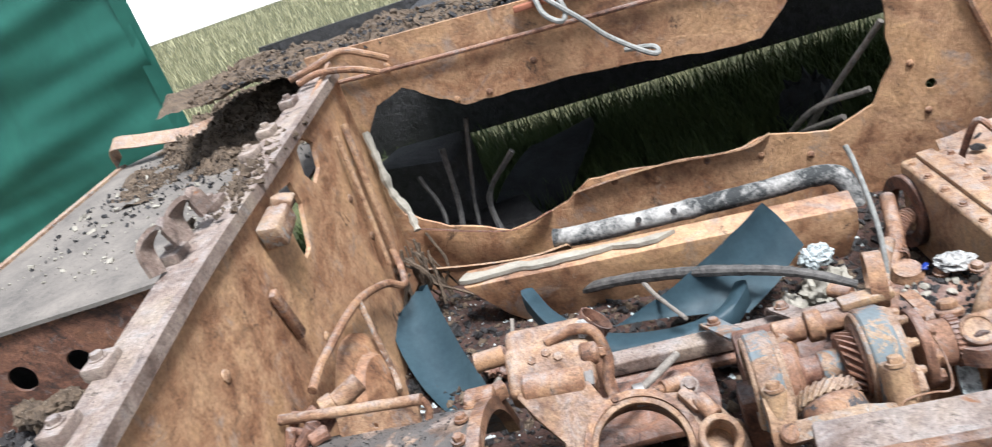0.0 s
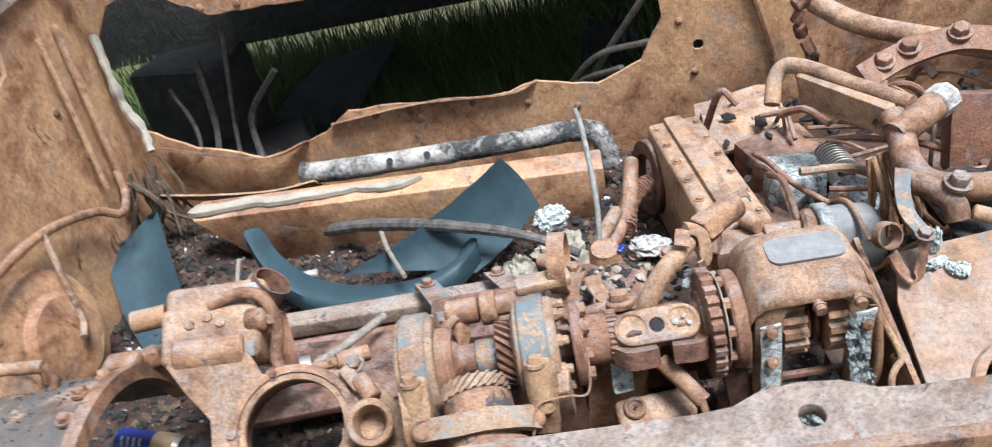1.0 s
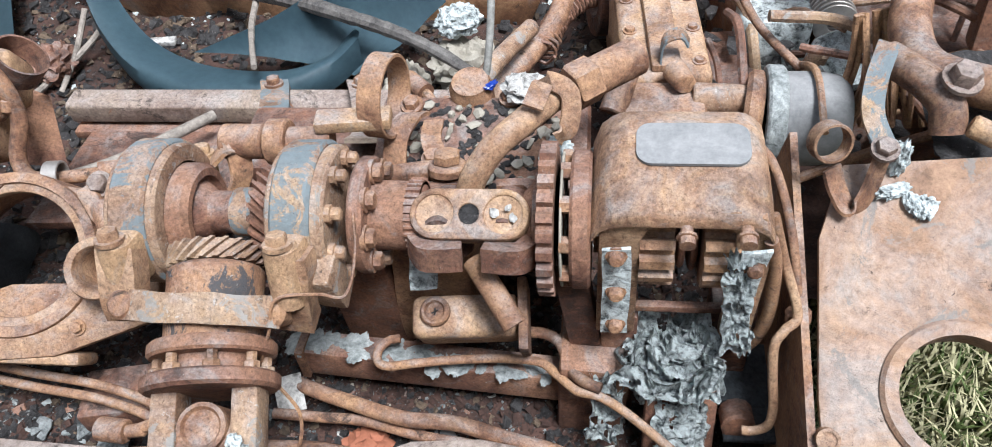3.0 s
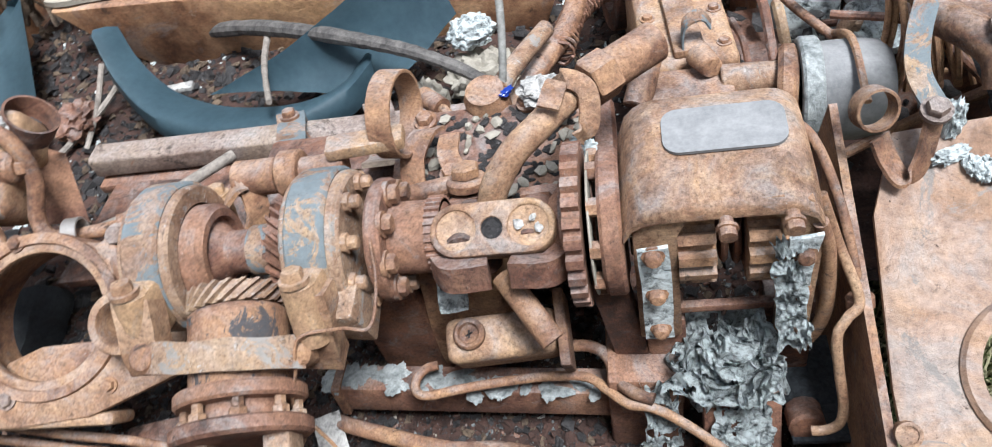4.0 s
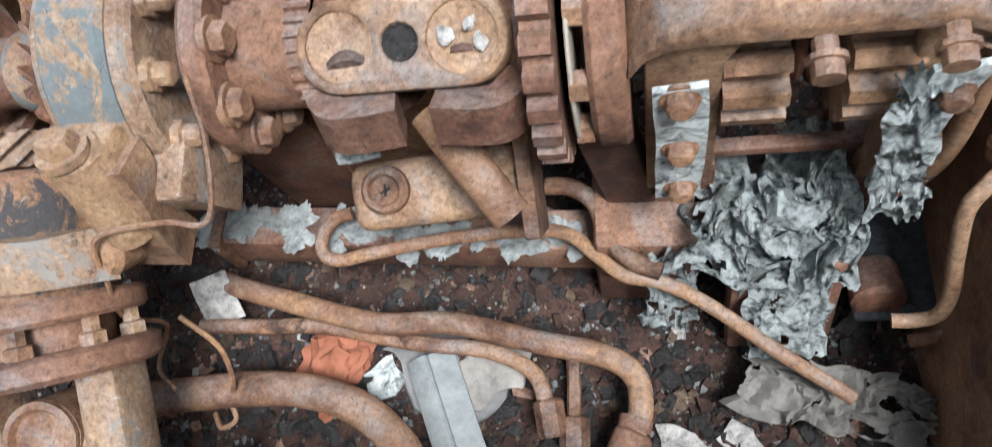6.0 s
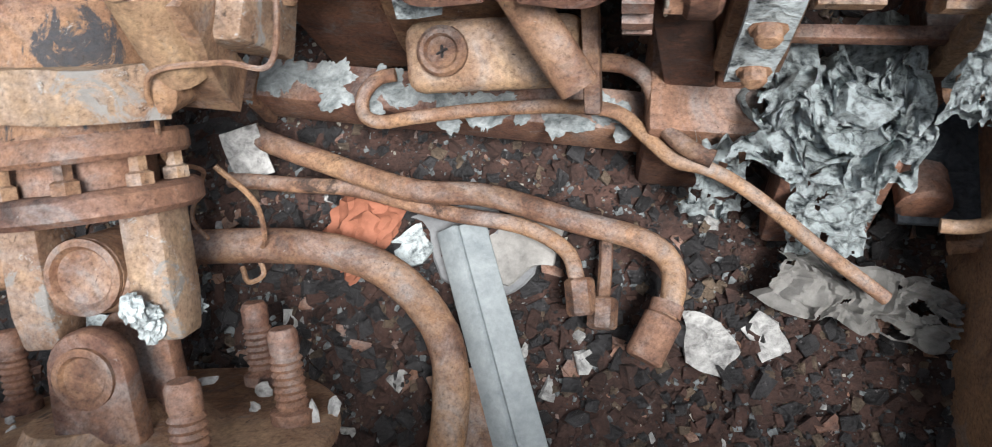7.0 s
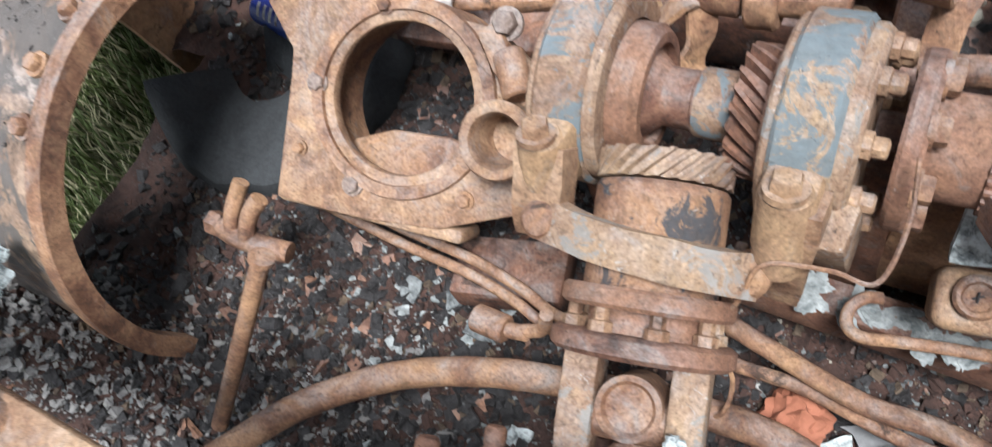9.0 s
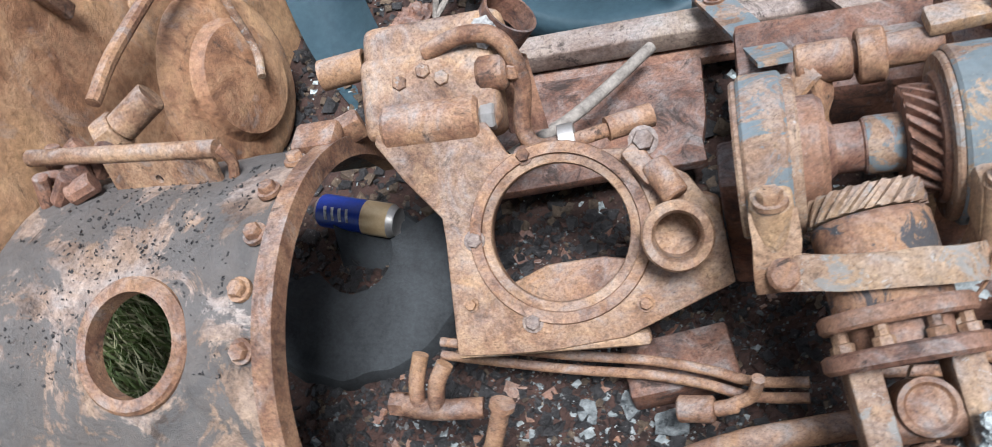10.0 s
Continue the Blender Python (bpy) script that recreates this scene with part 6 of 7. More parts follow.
cr = thing("cross_tube", (0.85, 1.33, 0.85), "short rusted cross tube with collars between the caps", "tube")
bm = bmesh.new()
drum(bm, (0.735, 1.335, 0.895), (0.80, 1.335, 0.895), 0.026)
drum(bm, (0.80, 1.335, 0.895), (0.90, 1.34, 0.895), 0.021)
part("tube", bm, RUST, cr)
bm = bmesh.new()
ring(bm, (0.805, 1.335, 0.895), X, 0.034, 0.018, 0.032, 26)
part("collar", bm, RUST, cr)
bm = bmesh.new()
box(bm, (0.935, 1.35, 0.925), (0.11, 0.035, 0.02), Matrix.Rotation(0.1, 3, "Z"), 0.004)
part("tab", bm, RUST_TAN, cr)
bm = bmesh.new()
ring(bm, (0.955, 1.40, 0.93), (1, -0.15, 0.0), 0.062, 0.057, 0.035, 36, 0.001)
part("hoop", bm, RUST, cr, "open rusted hoop")
bm = bmesh.new()
strap(bm, [(0.70, 1.29, 0.86), (0.735, 1.30, 0.895), (0.755, 1.32, 0.905), (0.765, 1.30, 0.87), (0.76, 1.27, 0.84), (0.79, 1.26, 0.82)], 0.035, 0.006, (0.3, 0.8, 0.3))
part("curl", bm, RUST, cr)
bm = bmesh.new()
box(bm, (0.83, 1.50, 0.70), (0.34, 0.16, 0.1), None, 0.012)
rough_up(bm, 0.008, 14)
solo("lower_casting", bm, RUST_DARK_SHADE, (0.83, 1.5, 0.6), "dark rusted casting behind the shaft", "casting")
bm = bmesh.new()
slab(bm, [torn([(0.2, 1.42), (0.6, 1.44), (0.6, 1.68), (0.22, 1.68)], 5, 0.01)], Matrix.Translation((0, 0, 0.60)), 0.02, 0.003)
solo("shelf_plate", bm, RUST_DARK_SHADE, (0.4, 1.55, 0.57), "dark plate strewn with grit behind the ported plate", "plate")
pipe("ash_stick", [(0.30, 1.40, 0.72), (0.40, 1.50, 0.69), (0.52, 1.66, 0.66)], 0.011, WOOD, "pale grey stick lying slantwise", "stick")

# ---- far side of the hull: beam, charred tube, plastic guards, stick ----
bench = thing("box_beam", (0.5, 2.27, 0.45), "long rusted box beam along the far hull side", "beam")
bm = bmesh.new()
slab(bm, [[(-0.115, 0.72), (1.15, 0.70), (1.15, 0.62), (1.08, 0.45), (0.15, 0.45), (0.0, 0.57)]], frame_at((0, 2.285, 0), (1, -0.06, 0), (0, -0.12, 1)), 0.10, 0.006)
part("beam", bm, RUST_WALL, bench)
bm = bmesh.new()
slab(bm, [torn([(-0.13, -0.022), (0.55, -0.012), (0.6, 0.016), (-0.12, 0.02)], 24, 0.022)], frame_at((0, 2.24, 0.735), (1, -0.06, -0.015), (0, 1, 0)), 0.014)
part("ash_crust", bm, STONE, bench, "crust of pale ash along the top")
ctb = thing("charred_tube", (0.7, 2.38, 0.66), "charred tube with ash-white patches on the beam", "tube")
bm = bmesh.new()
tube(bm, [(0.2, 2.40, 0.715), (0.3, 2.385, 0.71), (0.6, 2.36, 0.715), (0.9, 2.345, 0.72), (1.08, 2.34, 0.725), (1.15, 2.33, 0.71), (1.175, 2.31, 0.66), (1.178, 2.30, 0.61)], 0.034, 16, 8, wob=0.12)
part("tube", bm, plain("charred_paint", (0.03, 0.035, 0.038), (0.42, 0.42, 0.41), 0.8, 9, 0.6, 0.004, fine=70, lo=0.42, hi=0.6), ctb)
for x in (0.5, 0.62, 0.92):
    bm = bmesh.new()
    lathe(bm, [(0, 0.0), (0.011, 0.0), (0.011, 0.003), (0, 0.003)], (x, 2.36 - 0.034 * 0.8, 0.715 + 0.02), (0, -0.8, 0.6), 14)
    part("rivet_hole", bm, CHAR, ctb)
bm = bmesh.new()
strap(bm, [(-0.3, 2.40, 0.72), (-0.1, 2.385, 0.69), (0.1, 2.37, 0.675), (0.25, 2.36, 0.69)], 0.06, 0.006, (0, -0.7, 0.7))
solo("bent_strip", bm, RUST_TAN, (0.0, 2.38, 0.65), "bent rusted strip below the torn opening", "strip")

guard = thing("plastic_guard", (0.5, 1.9, 0.5), "broken blue-grey plastic guard with a curved rim", "plastic guard")
bm = bmesh.new()
rim = spline([(0.10, 2.03, 0.745), (0.16, 1.94, 0.685), (0.25, 1.86, 0.64), (0.36, 1.815, 0.615), (0.48, 1.80, 0.61), (0.60, 1.815, 0.615), (0.70, 1.865, 0.63), (0.76, 1.92, 0.66)], 8)
rows = []
for i, p in enumerate(rim):
    u = i / (len(rim) - 1)
    w = 0.05 + 0.05 * math.sin(math.pi * min(1, u * 1.2))
    rows.append([bm.verts.new(p + Vector((0, -0.012, -0.06))), bm.verts.new(p + Vector((0, -0.018, -0.03))), bm.verts.new(p + Vector((0, -0.01, 0))), bm.verts.new(p + Vector((0, 0.006, 0.006))), bm.verts.new(p + Vector((0.03 * (0.5 - u), w * 0.6, -0.004))), bm.verts.new(p + Vector((0.06 * (0.5 - u), w, -0.02)))])
for a, b in zip(rows, rows[1:]):
    for k in range(5):
        bm.faces.new((a[k], a[k + 1], b[k + 1], b[k]))
bmesh.ops.solidify(bm, geom=list(bm.faces), thickness=0.006)
part("rim", bm, PLASTIC, guard, smooth=60)
bm = bmesh.new()
cs = [Vector((0.36, 1.93, 0.61)), Vector((0.74, 1.88, 0.585)), Vector((0.945, 1.985, 0.70)), Vector((0.865, 2.03, 0.845))]
nn_ = 18
g = []
for j in range(nn_ + 1):
    v = j / nn_
    g.append([])
    for i in range(nn_ + 1):
        u = i / nn_
        p = (cs[0].lerp(cs[1], u)).lerp(cs[3].lerp(cs[2], u), v)
        p += Vector((0, 0.02, 0.0)) * math.sin(math.pi * u) + Vector((0, 0, -0.03)) * math.sin(math.pi * v) * math.sin(math.pi * (0.3 + 0.5 * u))
        g[-1].append(bm.verts.new(p + 0.006 * Vector((noise.noise(p * 14), noise.noise(p * 14 + Vector((4, 4, 4))), 0))))
for j in range(nn_):
    for i in range(nn_):
        bm.faces.new((g[j][i], g[j][i + 1], g[j + 1][i + 1], g[j + 1][i]))
bmesh.ops.solidify(bm, geom=list(bm.faces), thickness=0.006)
part("panel", bm, PLASTIC, guard, smooth=60)
guard2 = thing("plastic_guard", (-0.2, 2.0, 0.5), "leaf-shaped broken blue-grey plastic panel leaning in the corner", "plastic guard")
bm = bmesh.new()
left = spline([(-0.425, 2.23, 0.70), (-0.36, 2.06, 0.62), (-0.27, 1.90, 0.555), (-0.14, 1.74, 0.51), (-0.06, 1.66, 0.50)], 6)
right = spline([(-0.29, 2.36, 0.715), (-0.21, 2.17, 0.645), (-0.14, 2.01, 0.595), (-0.06, 1.85, 0.555), (-0.03, 1.72, 0.53)], 6)
g = []
for i, (a, b) in enumerate(zip(left, right)):
    row = []
    for k in range(9):
        u = k / 8
        p = a.lerp(b, u) + Vector((0, 0, -0.035 * math.sin(math.pi * u)))
        if i == 0:
            p += Vector((0, -0.06 * math.sin(math.pi * u * 1.5) ** 2, 0))
        row.append(bm.verts.new(p))
    g.append(row)
for a, b in zip(g, g[1:]):
    for k in range(8):
        bm.faces.new((a[k], a[k + 1], b[k + 1], b[k]))
bmesh.ops.solidify(bm, geom=list(bm.faces), thickness=0.006)
part("panel", bm, PLASTIC, guard2, smooth=60)
stick = thing("dead_branch", (0.6, 2.1, 0.6), "dry forked branch lying over the plastic guard", "branch")
bm = bmesh.new()
tube(bm, [(0.208, 2.25, 0.576), (0.413, 2.13, 0.643), (0.612, 2.0, 0.692), (0.754, 1.92, 0.706), (0.862, 1.87, 0.701), (0.95, 1.83, 0.683), (1.028, 1.79, 0.657)], 0.020, 10, 8, 0.012, 0.15)
part("limb", bm, WOOD_CHAR, stick)
bm = bmesh.new()
tube(bm, [(0.468, 2.09, 0.641), (0.5, 1.97, 0.658), (0.536, 1.87, 0.671), (0.568, 1.79, 0.677)], 0.008, 8, 6, 0.006, 0.2)
part("twig", bm, WOOD, stick)
pipe("dry_twig", [(-0.06, 1.86, 0.53), (0.02, 1.98, 0.56), (0.08, 2.06, 0.60)], 0.008, WOOD, "short dry twig on the rubble", "twig", 8, wob=0.2)
pipe("dry_twig", [(0.0, 1.90, 0.52), (0.02, 1.99, 0.57), (0.03, 2.08, 0.63)], 0.007, WOOD, "short dry twig on the rubble", "twig", 8, wob=0.2)
for c, s, sd, mat, lbl in (((0.86, 1.86, 0.55), (0.07, 0.05, 0.06), 1.2, STONE, "grey lichened stone on the rubble"), ((0.98, 1.93, 0.56), (0.07, 0.06, 0.07), 2.7, STONE, "dark grey stone chunk on rubble"), ((0.97, 1.97, 0.66), (0.05, 0.035, 0.035), 5.1, ASH, "curled lump of grey melted metal"), ((-0.03, 1.96, 0.56), (0.06, 0.05, 0.04), 6.0, RUST_RED, "red-brown stone chunk on rubble"), ((1.06, 1.72, 0.58), (0.05, 0.04, 0.03), 4.4, STONE, "pale stone chunk on the rubble")):
    bm = bmesh.new()
    lump(bm, c, s, sd, 4, 0.3)
    solo("stone" if mat is not ASH else "melted_lump", bm, mat, (c[0], c[1], c[2] - s[2]), lbl, "stone" if mat is not ASH else "melted lump")
bm = bmesh.new()
box(bm, (0.22, 2.02, 0.575), (0.09, 0.025, 0.012), Matrix.Rotation(0.12, 3, "Z"), 0.002)
solo("white_strip", bm, WHITE_ASH, (0.22, 2.02, 0.57), "small white plastic strip", "strip")

# ---- engine block and the clutter at the right ----
blk = thing("engine_cover", (1.37, 1.88, 0.5), "long tan rusted cover with bolt rows", "engine cover")
BT = Matrix.Rotation(0.07, 3, "Z")
bm = bmesh.new()
box(bm, (1.375, 1.88, 0.66), (0.15, 0.56, 0.28), BT, 0.014, 3)
part("body", bm, RUST_TAN, blk)
bm = bmesh.new()
box(bm, (1.372, 1.885, 0.805), (0.05, 0.54, 0.018), BT, 0.005)
part("rib", bm, RUST_TAN, blk)
bm = bmesh.new()
ring(bm, (1.285, 2.10, 0.66), (-1, -0.2, 0.1), 0.11, 0.07, 0.03, 40)
part("end_ring", bm, RUST_DARK_SHADE, blk)
for k in range(6):
    for dx in (-0.055, 0.055):
        p = Vector((1.375, 1.88, 0)) + BT @ Vector((dx, -0.24 + 0.095 * k, 0))
        bolt(blk, (p.x, p.y, 0.80), (0, 0, 1), 0.009, 0.008)
bm = bmesh.new()
drum(bm, (1.40, 1.60, 0.82), (1.42, 1.56, 0.82), 0.02)
drum(bm, (1.30, 1.52, 0.79), (1.33, 1.58, 0.84), 0.022)
box(bm, (1.38, 1.55, 0.76), (0.14, 0.09, 0.08), None, 0.012)
rough_up(bm, 0.006, 20)
part("front_fitting", bm, RUST, blk)
bm = bmesh.new()
strap(bm, [(1.38, 1.63, 0.81), (1.385, 1.635, 0.85), (1.41, 1.64, 0.86), (1.425, 1.64, 0.84)], 0.025, 0.003, (0, 1, 0.2))
part("clip", bm, RUST_BLUE, blk)
bm = bmesh.new()
drum(bm, (1.43, 1.56, 0.79), (1.52, 1.56, 0.785), 0.026)
part("link_tube", bm, RUST_ASH, blk)
mot = thing("starter_motor", (1.6, 1.55, 0.65), "grey-tan motor drum with an ash-grey end band", "motor")
bm = bmesh.new()
drum(bm, (1.515, 1.56, 0.755), (1.545, 1.555, 0.755), 0.075, 36, 0.008)
part("end_cap", bm, RUST, mot)
bm = bmesh.new()
ring(bm, (1.545, 1.555, 0.755), (1, -0.05, 0), 0.085, 0.06, 0.03, 40, 0.004)
part("end_band", bm, ASH_MID, mot, "ash-grey end band")
bm = bmesh.new()
lathe(bm, [(0, 0), (0.076, 0), (0.077, 0.05), (0.073, 0.085), (0.06, 0.1), (0, 0.104)], (1.575, 1.552, 0.755), (1, -0.05, 0), 36)
part("drum", bm, GREYPLATE, mot)
pipe("copper_pipe", [(1.52, 1.93, 0.78), (1.53, 1.85, 0.80), (1.56, 1.75, 0.79), (1.62, 1.66, 0.77)], 0.008, RUST, "bent rusted pipe beside the cover")
unit = thing("control_box", (1.6, 1.85, 0.6), "pale blue-grey burnt metal box with fins", "control box")
bm = bmesh.new()
box(bm, (1.60, 1.86, 0.71), (0.13, 0.13, 0.12), Matrix.Rotation(-0.1, 3, "Z"), 0.01)
rough_up(bm, 0.004, 25)
part("box", bm, ASH, unit)
for k in range(9):
    bm = bmesh.new()
    ring(bm, (1.70, 1.90 - 0.012 * k, 0.76), (0, -1, 0.1), 0.04, 0.015, 0.005, 24, 0.001)
    part("fin", bm, STEEL, unit)
canis = thing("filter_canister", (1.69, 1.72, 0.65), "dented silver-grey filter canister", "canister")
bm = bmesh.new()
lathe(bm, [(0, 0), (0.05, 0), (0.055, 0.01), (0.055, 0.06), (0.048, 0.075), (0.03, 0.07), (0.02, 0.078), (0, 0.078)], (1.69, 1.74, 0.70), (0.1, -0.5, 0.8), 30)
rough_up(bm, 0.008, 25)
part("canister", bm, ASH, canis)
bm = bmesh.new()
drum(bm, (1.63, 1.70, 0.72), (1.65, 1.69, 0.79), 0.012)
drum(bm, (1.645, 1.70, 0.70), (1.66, 1.69, 0.78), 0.01)
part("pipes", bm, RUST_ASH, canis)
frm = thing("pedal_frame", (1.7, 1.75, 0.8), "rusted lever frame of tubes and brackets", "lever frame")
bm = bmesh.new()
tube(bm, [(1.555, 1.90, 0.93), (1.58, 1.945, 0.985), (1.62, 1.93, 1.01), (1.70, 1.80, 1.005), (1.78, 1.66, 1.0)], 0.02, 14, 5)
part("cross_tube", bm, RUST_TAN, frm)
bm = bmesh.new()
slab(bm, [[(-0.13, -0.05), (0.12, -0.05), (0.14, 0.0), (0.13, 0.035), (-0.13, 0.035)], circle((0.1, -0.02), 0.014, 16)], frame_at((1.675, 1.78, 0.965), (0.45, -0.85, -0.02), (-0.2, -0.1, 0.97)), 0.035, 0.004)
part("bracket", bm, RUST_TAN, frm)
bm = bmesh.new()
tube(bm, [(1.74, 1.66, 0.98), (1.735, 1.60, 0.96), (1.72, 1.53, 0.94), (1.73, 1.46, 0.93), (1.78, 1.40, 0.945), (1.83, 1.37, 0.96)], 0.029, 14, 6)
part("bent_tube", bm, RUST, frm)
bm = bmesh.new()
tube(bm, [(1.72, 1.60, 0.965), (1.80, 1.64, 0.985), (1.83, 1.66, 0.99)], 0.032, 14, 5)
part("side_tube", bm, RUST, frm)
bm = bmesh.new()
drum(bm, (1.825, 1.655, 0.99), (1.865, 1.68, 0.995), 0.036, 8)
part("pale_nut", bm, WHITE_ASH, frm, "white-crusted nut")
bm = bmesh.new()
strap(bm, [(1.72, 1.78, 1.02), (1.84, 1.84, 1.03), (1.98, 1.85, 1.04), (2.10, 1.78, 1.02), (2.16, 1.66, 1.0)], 0.06, 0.02, (0, 0.6, 0.5))
part("long_bracket", bm, RUST_RED, frm)
for p in ((1.78, 1.81, 1.04), (1.85, 1.84, 1.05), (1.97, 1.85, 1.06)):
    bolt(frm, p, (-0.1, -0.4, 0.9), 0.02, 0.018, RUST_RED)
bm = bmesh.new()
box(bm, (1.95, 1.66, 0.90), (0.16, 0.10, 0.18), Matrix.Rotation(-0.3, 3, "Z") @ Matrix.Rotation(-0.4, 3, "X"), 0.012)
part("mount_block", bm, RUST_DARK_SHADE, frm)
bm = bmesh.new()
tube(bm, [(1.84, 1.44, 0.95), (1.90, 1.42, 0.93), (1.96, 1.40, 0.92), (1.98, 1.47, 0.96)], 0.026, 14, 5)
part("elbow", bm, RUST, frm)
# rusted wires hanging
bm = bmesh.new()
for k in range(16):
    a = rnd.uniform(-0.05, 0.05)
    tube(bm, [(1.70 + a, 1.60 + a * 0.4, 0.93), (1.72 + a * 1.3, 1.56 + rnd.uniform(-0.03, 0.03), 0.84), (1.74 + a * 1.8 + rnd.uniform(-0.03, 0.03), 1.55, 0.74)], 0.005, 6, 4)
tagged(solo("wire_bundle", bm, RUST, (1.72, 1.57, 0.72), "bundle of rusted wires hanging below the tubes", "wires"), kind="stuff")
bm = bmesh.new()
slab(bm, [torn([(-0.15, -0.1), (0.12, -0.12), (0.14, 0.1), (-0.1, 0.12)], 5, 0.02)], frame_at((1.57, 2.24, 0.72), (1, 0.1, 0.15), (0, 0.85, 0.25)), 0.012)
solo("loose_plate", bm, RUST_TAN, (1.6, 2.25, 0.5), "tan dusty plate lying against the far hull side", "plate")
bm = bmesh.new()
tube(bm, [(1.80, 2.38, 1.0), (1.9, 2.25, 0.95), (2.05, 2.1, 0.93), (2.2, 1.95, 0.92)], 0.03, 12)
solo("long_tube", bm, RUST_TAN, (1.95, 2.2, 0.9), "long rusted tube slanting by the far hull side", "tube")
bm = bmesh.new()
for k in range(9):
    drum(bm, (1.78 + 0.03 * math.sin(k), 2.36 - 0.02 * (k % 3), 0.75 + 0.05 * k), (1.80 + 0.03 * math.cos(k), 2.34, 0.79 + 0.05 * k), 0.02, 8)
rough_up(bm, 0.01, 12)
solo("scorched_harness", bm, RUST_DARK_SHADE, (1.8, 2.36, 0.7), "burnt cable harness up the far hull side", "harness", kind="stuff")
for c, s, ang, mat in (((1.52, 1.78, 0.6), (0.10, 0.2, 0.2), 0.1, RUST_DARK_SHADE), ((1.85, 1.85, 0.62), (0.3, 0.3, 0.25), 0.2, RUST_DARK_SHADE), ((2.1, 1.5, 0.72), (0.4, 0.2, 0.3), -0.1, RUST_RED), ((1.62, 2.05, 0.62), (0.2, 0.16, 0.22), 0.2, RUST_RED)):
    bm = bmesh.new()
    box(bm, c, s, Matrix.Rotation(ang, 3, "Z"), 0.015)
    rough_up(bm, 0.01, 12)
    solo("burnt_block", bm, mat, (c[0], c[1], c[2] - s[2] / 2), "dark burnt engine block among the clutter", "engine block")

# fibres and rags hanging in the far corner
bm = bmesh.new()
for k in range(26):
    x, y = -0.30 + rnd.gauss(0, 0.04), 2.38 + rnd.gauss(0, 0.03)
    tube(bm, [(x, y, rnd.uniform(0.74, 0.86)), (x + rnd.gauss(0, 0.03), y - 0.01, 0.72), (x + rnd.gauss(0, 0.05), y + rnd.gauss(0, 0.03), 0.6)], rnd.uniform(0.003, 0.009), 5, 4, wob=0.5)
tagged(solo("burnt_rags", bm, SOIL, (-0.3, 2.38, 0.58), "hanging burnt rags and fibres in the corner", "rags"), kind="stuff")
pipe("frayed_rope", [(-0.36, 2.60, 1.22), (-0.34, 2.55, 1.12), (-0.33, 2.53, 1.0), (-0.29, 2.50, 0.92), (-0.27, 2.45, 0.86)], 0.014, STONE, "frayed pale rope hanging in the opening", "rope", 8, wob=0.6)
wb = thing("wire_loop", (0.45, 2.5, 1.2), "twisted grey wire loop hanging over the hull edge", "wire")
bm = bmesh.new()
tube(bm, [(0.36, 2.56, 1.53), (0.42, 2.50, 1.48), (0.50, 2.48, 1.40), (0.56, 2.48, 1.33), (0.66, 2.47, 1.25), (0.70, 2.48, 1.23), (0.69, 2.5, 1.25), (0.60, 2.52, 1.26)], 0.009, 8)
part("loop", bm, WIRE, wb)
bm = bmesh.new()
tube(bm, [(0.36, 2.56, 1.54), (0.38, 2.5, 1.46), (0.43, 2.48, 1.42), (0.45, 2.5, 1.45), (0.42, 2.55, 1.53)], 0.009, 8)
part("loop", bm, WIRE, wb)
bm = bmesh.new()
tube(bm, [(0.50, 2.56, 1.53), (0.53, 2.5, 1.48), (0.57, 2.5, 1.47), (0.56, 2.55, 1.53)], 0.008, 8)
part("loop", bm, WIRE, wb)
hk = thing("hook_bars", (-0.35, 2.5, 1.45), "rusted hooked bars over the hull corner", "hook")
bm = bmesh.new()
tube(bm, [(-0.50, 2.5, 1.50), (-0.40, 2.48, 1.52), (-0.30, 2.5, 1.54), (-0.22, 2.52, 1.50), (-0.17, 2.55, 1.46)], 0.012, 10)
part("bar", bm, RUST, hk)
bm = bmesh.new()
tube(bm, [(-0.46, 2.44, 1.49), (-0.38, 2.46, 1.50), (-0.28, 2.5, 1.47), (-0.21, 2.53, 1.43)], 0.012, 10)
part("bar", bm, RUST, hk)
# burnt coil in the well
bm = bmesh.new()
for k in range(14):
    a = k * 0.45
    lump(bm, (-1.24 + 0.07 * math.cos(a), 1.66 + 0.06 * math.sin(a), 0.985), (0.045, 0.04, 0.035), k * 0.9, 3, 0.4)
for k in range(6):
    tube(bm, [(-1.3 + 0.02 * k, 1.70, 1.0), (-1.27 + 0.02 * k, 1.72, 1.05 + 0.01 * k), (-1.24 + 0.01 * k, 1.68, 1.03)], 0.008, 6, 4)
solo("burnt_lump", bm, SOIL, (-1.24, 1.66, 0.93), "grey-brown burnt coil lying in black ash", "burnt lump", kind="stuff")

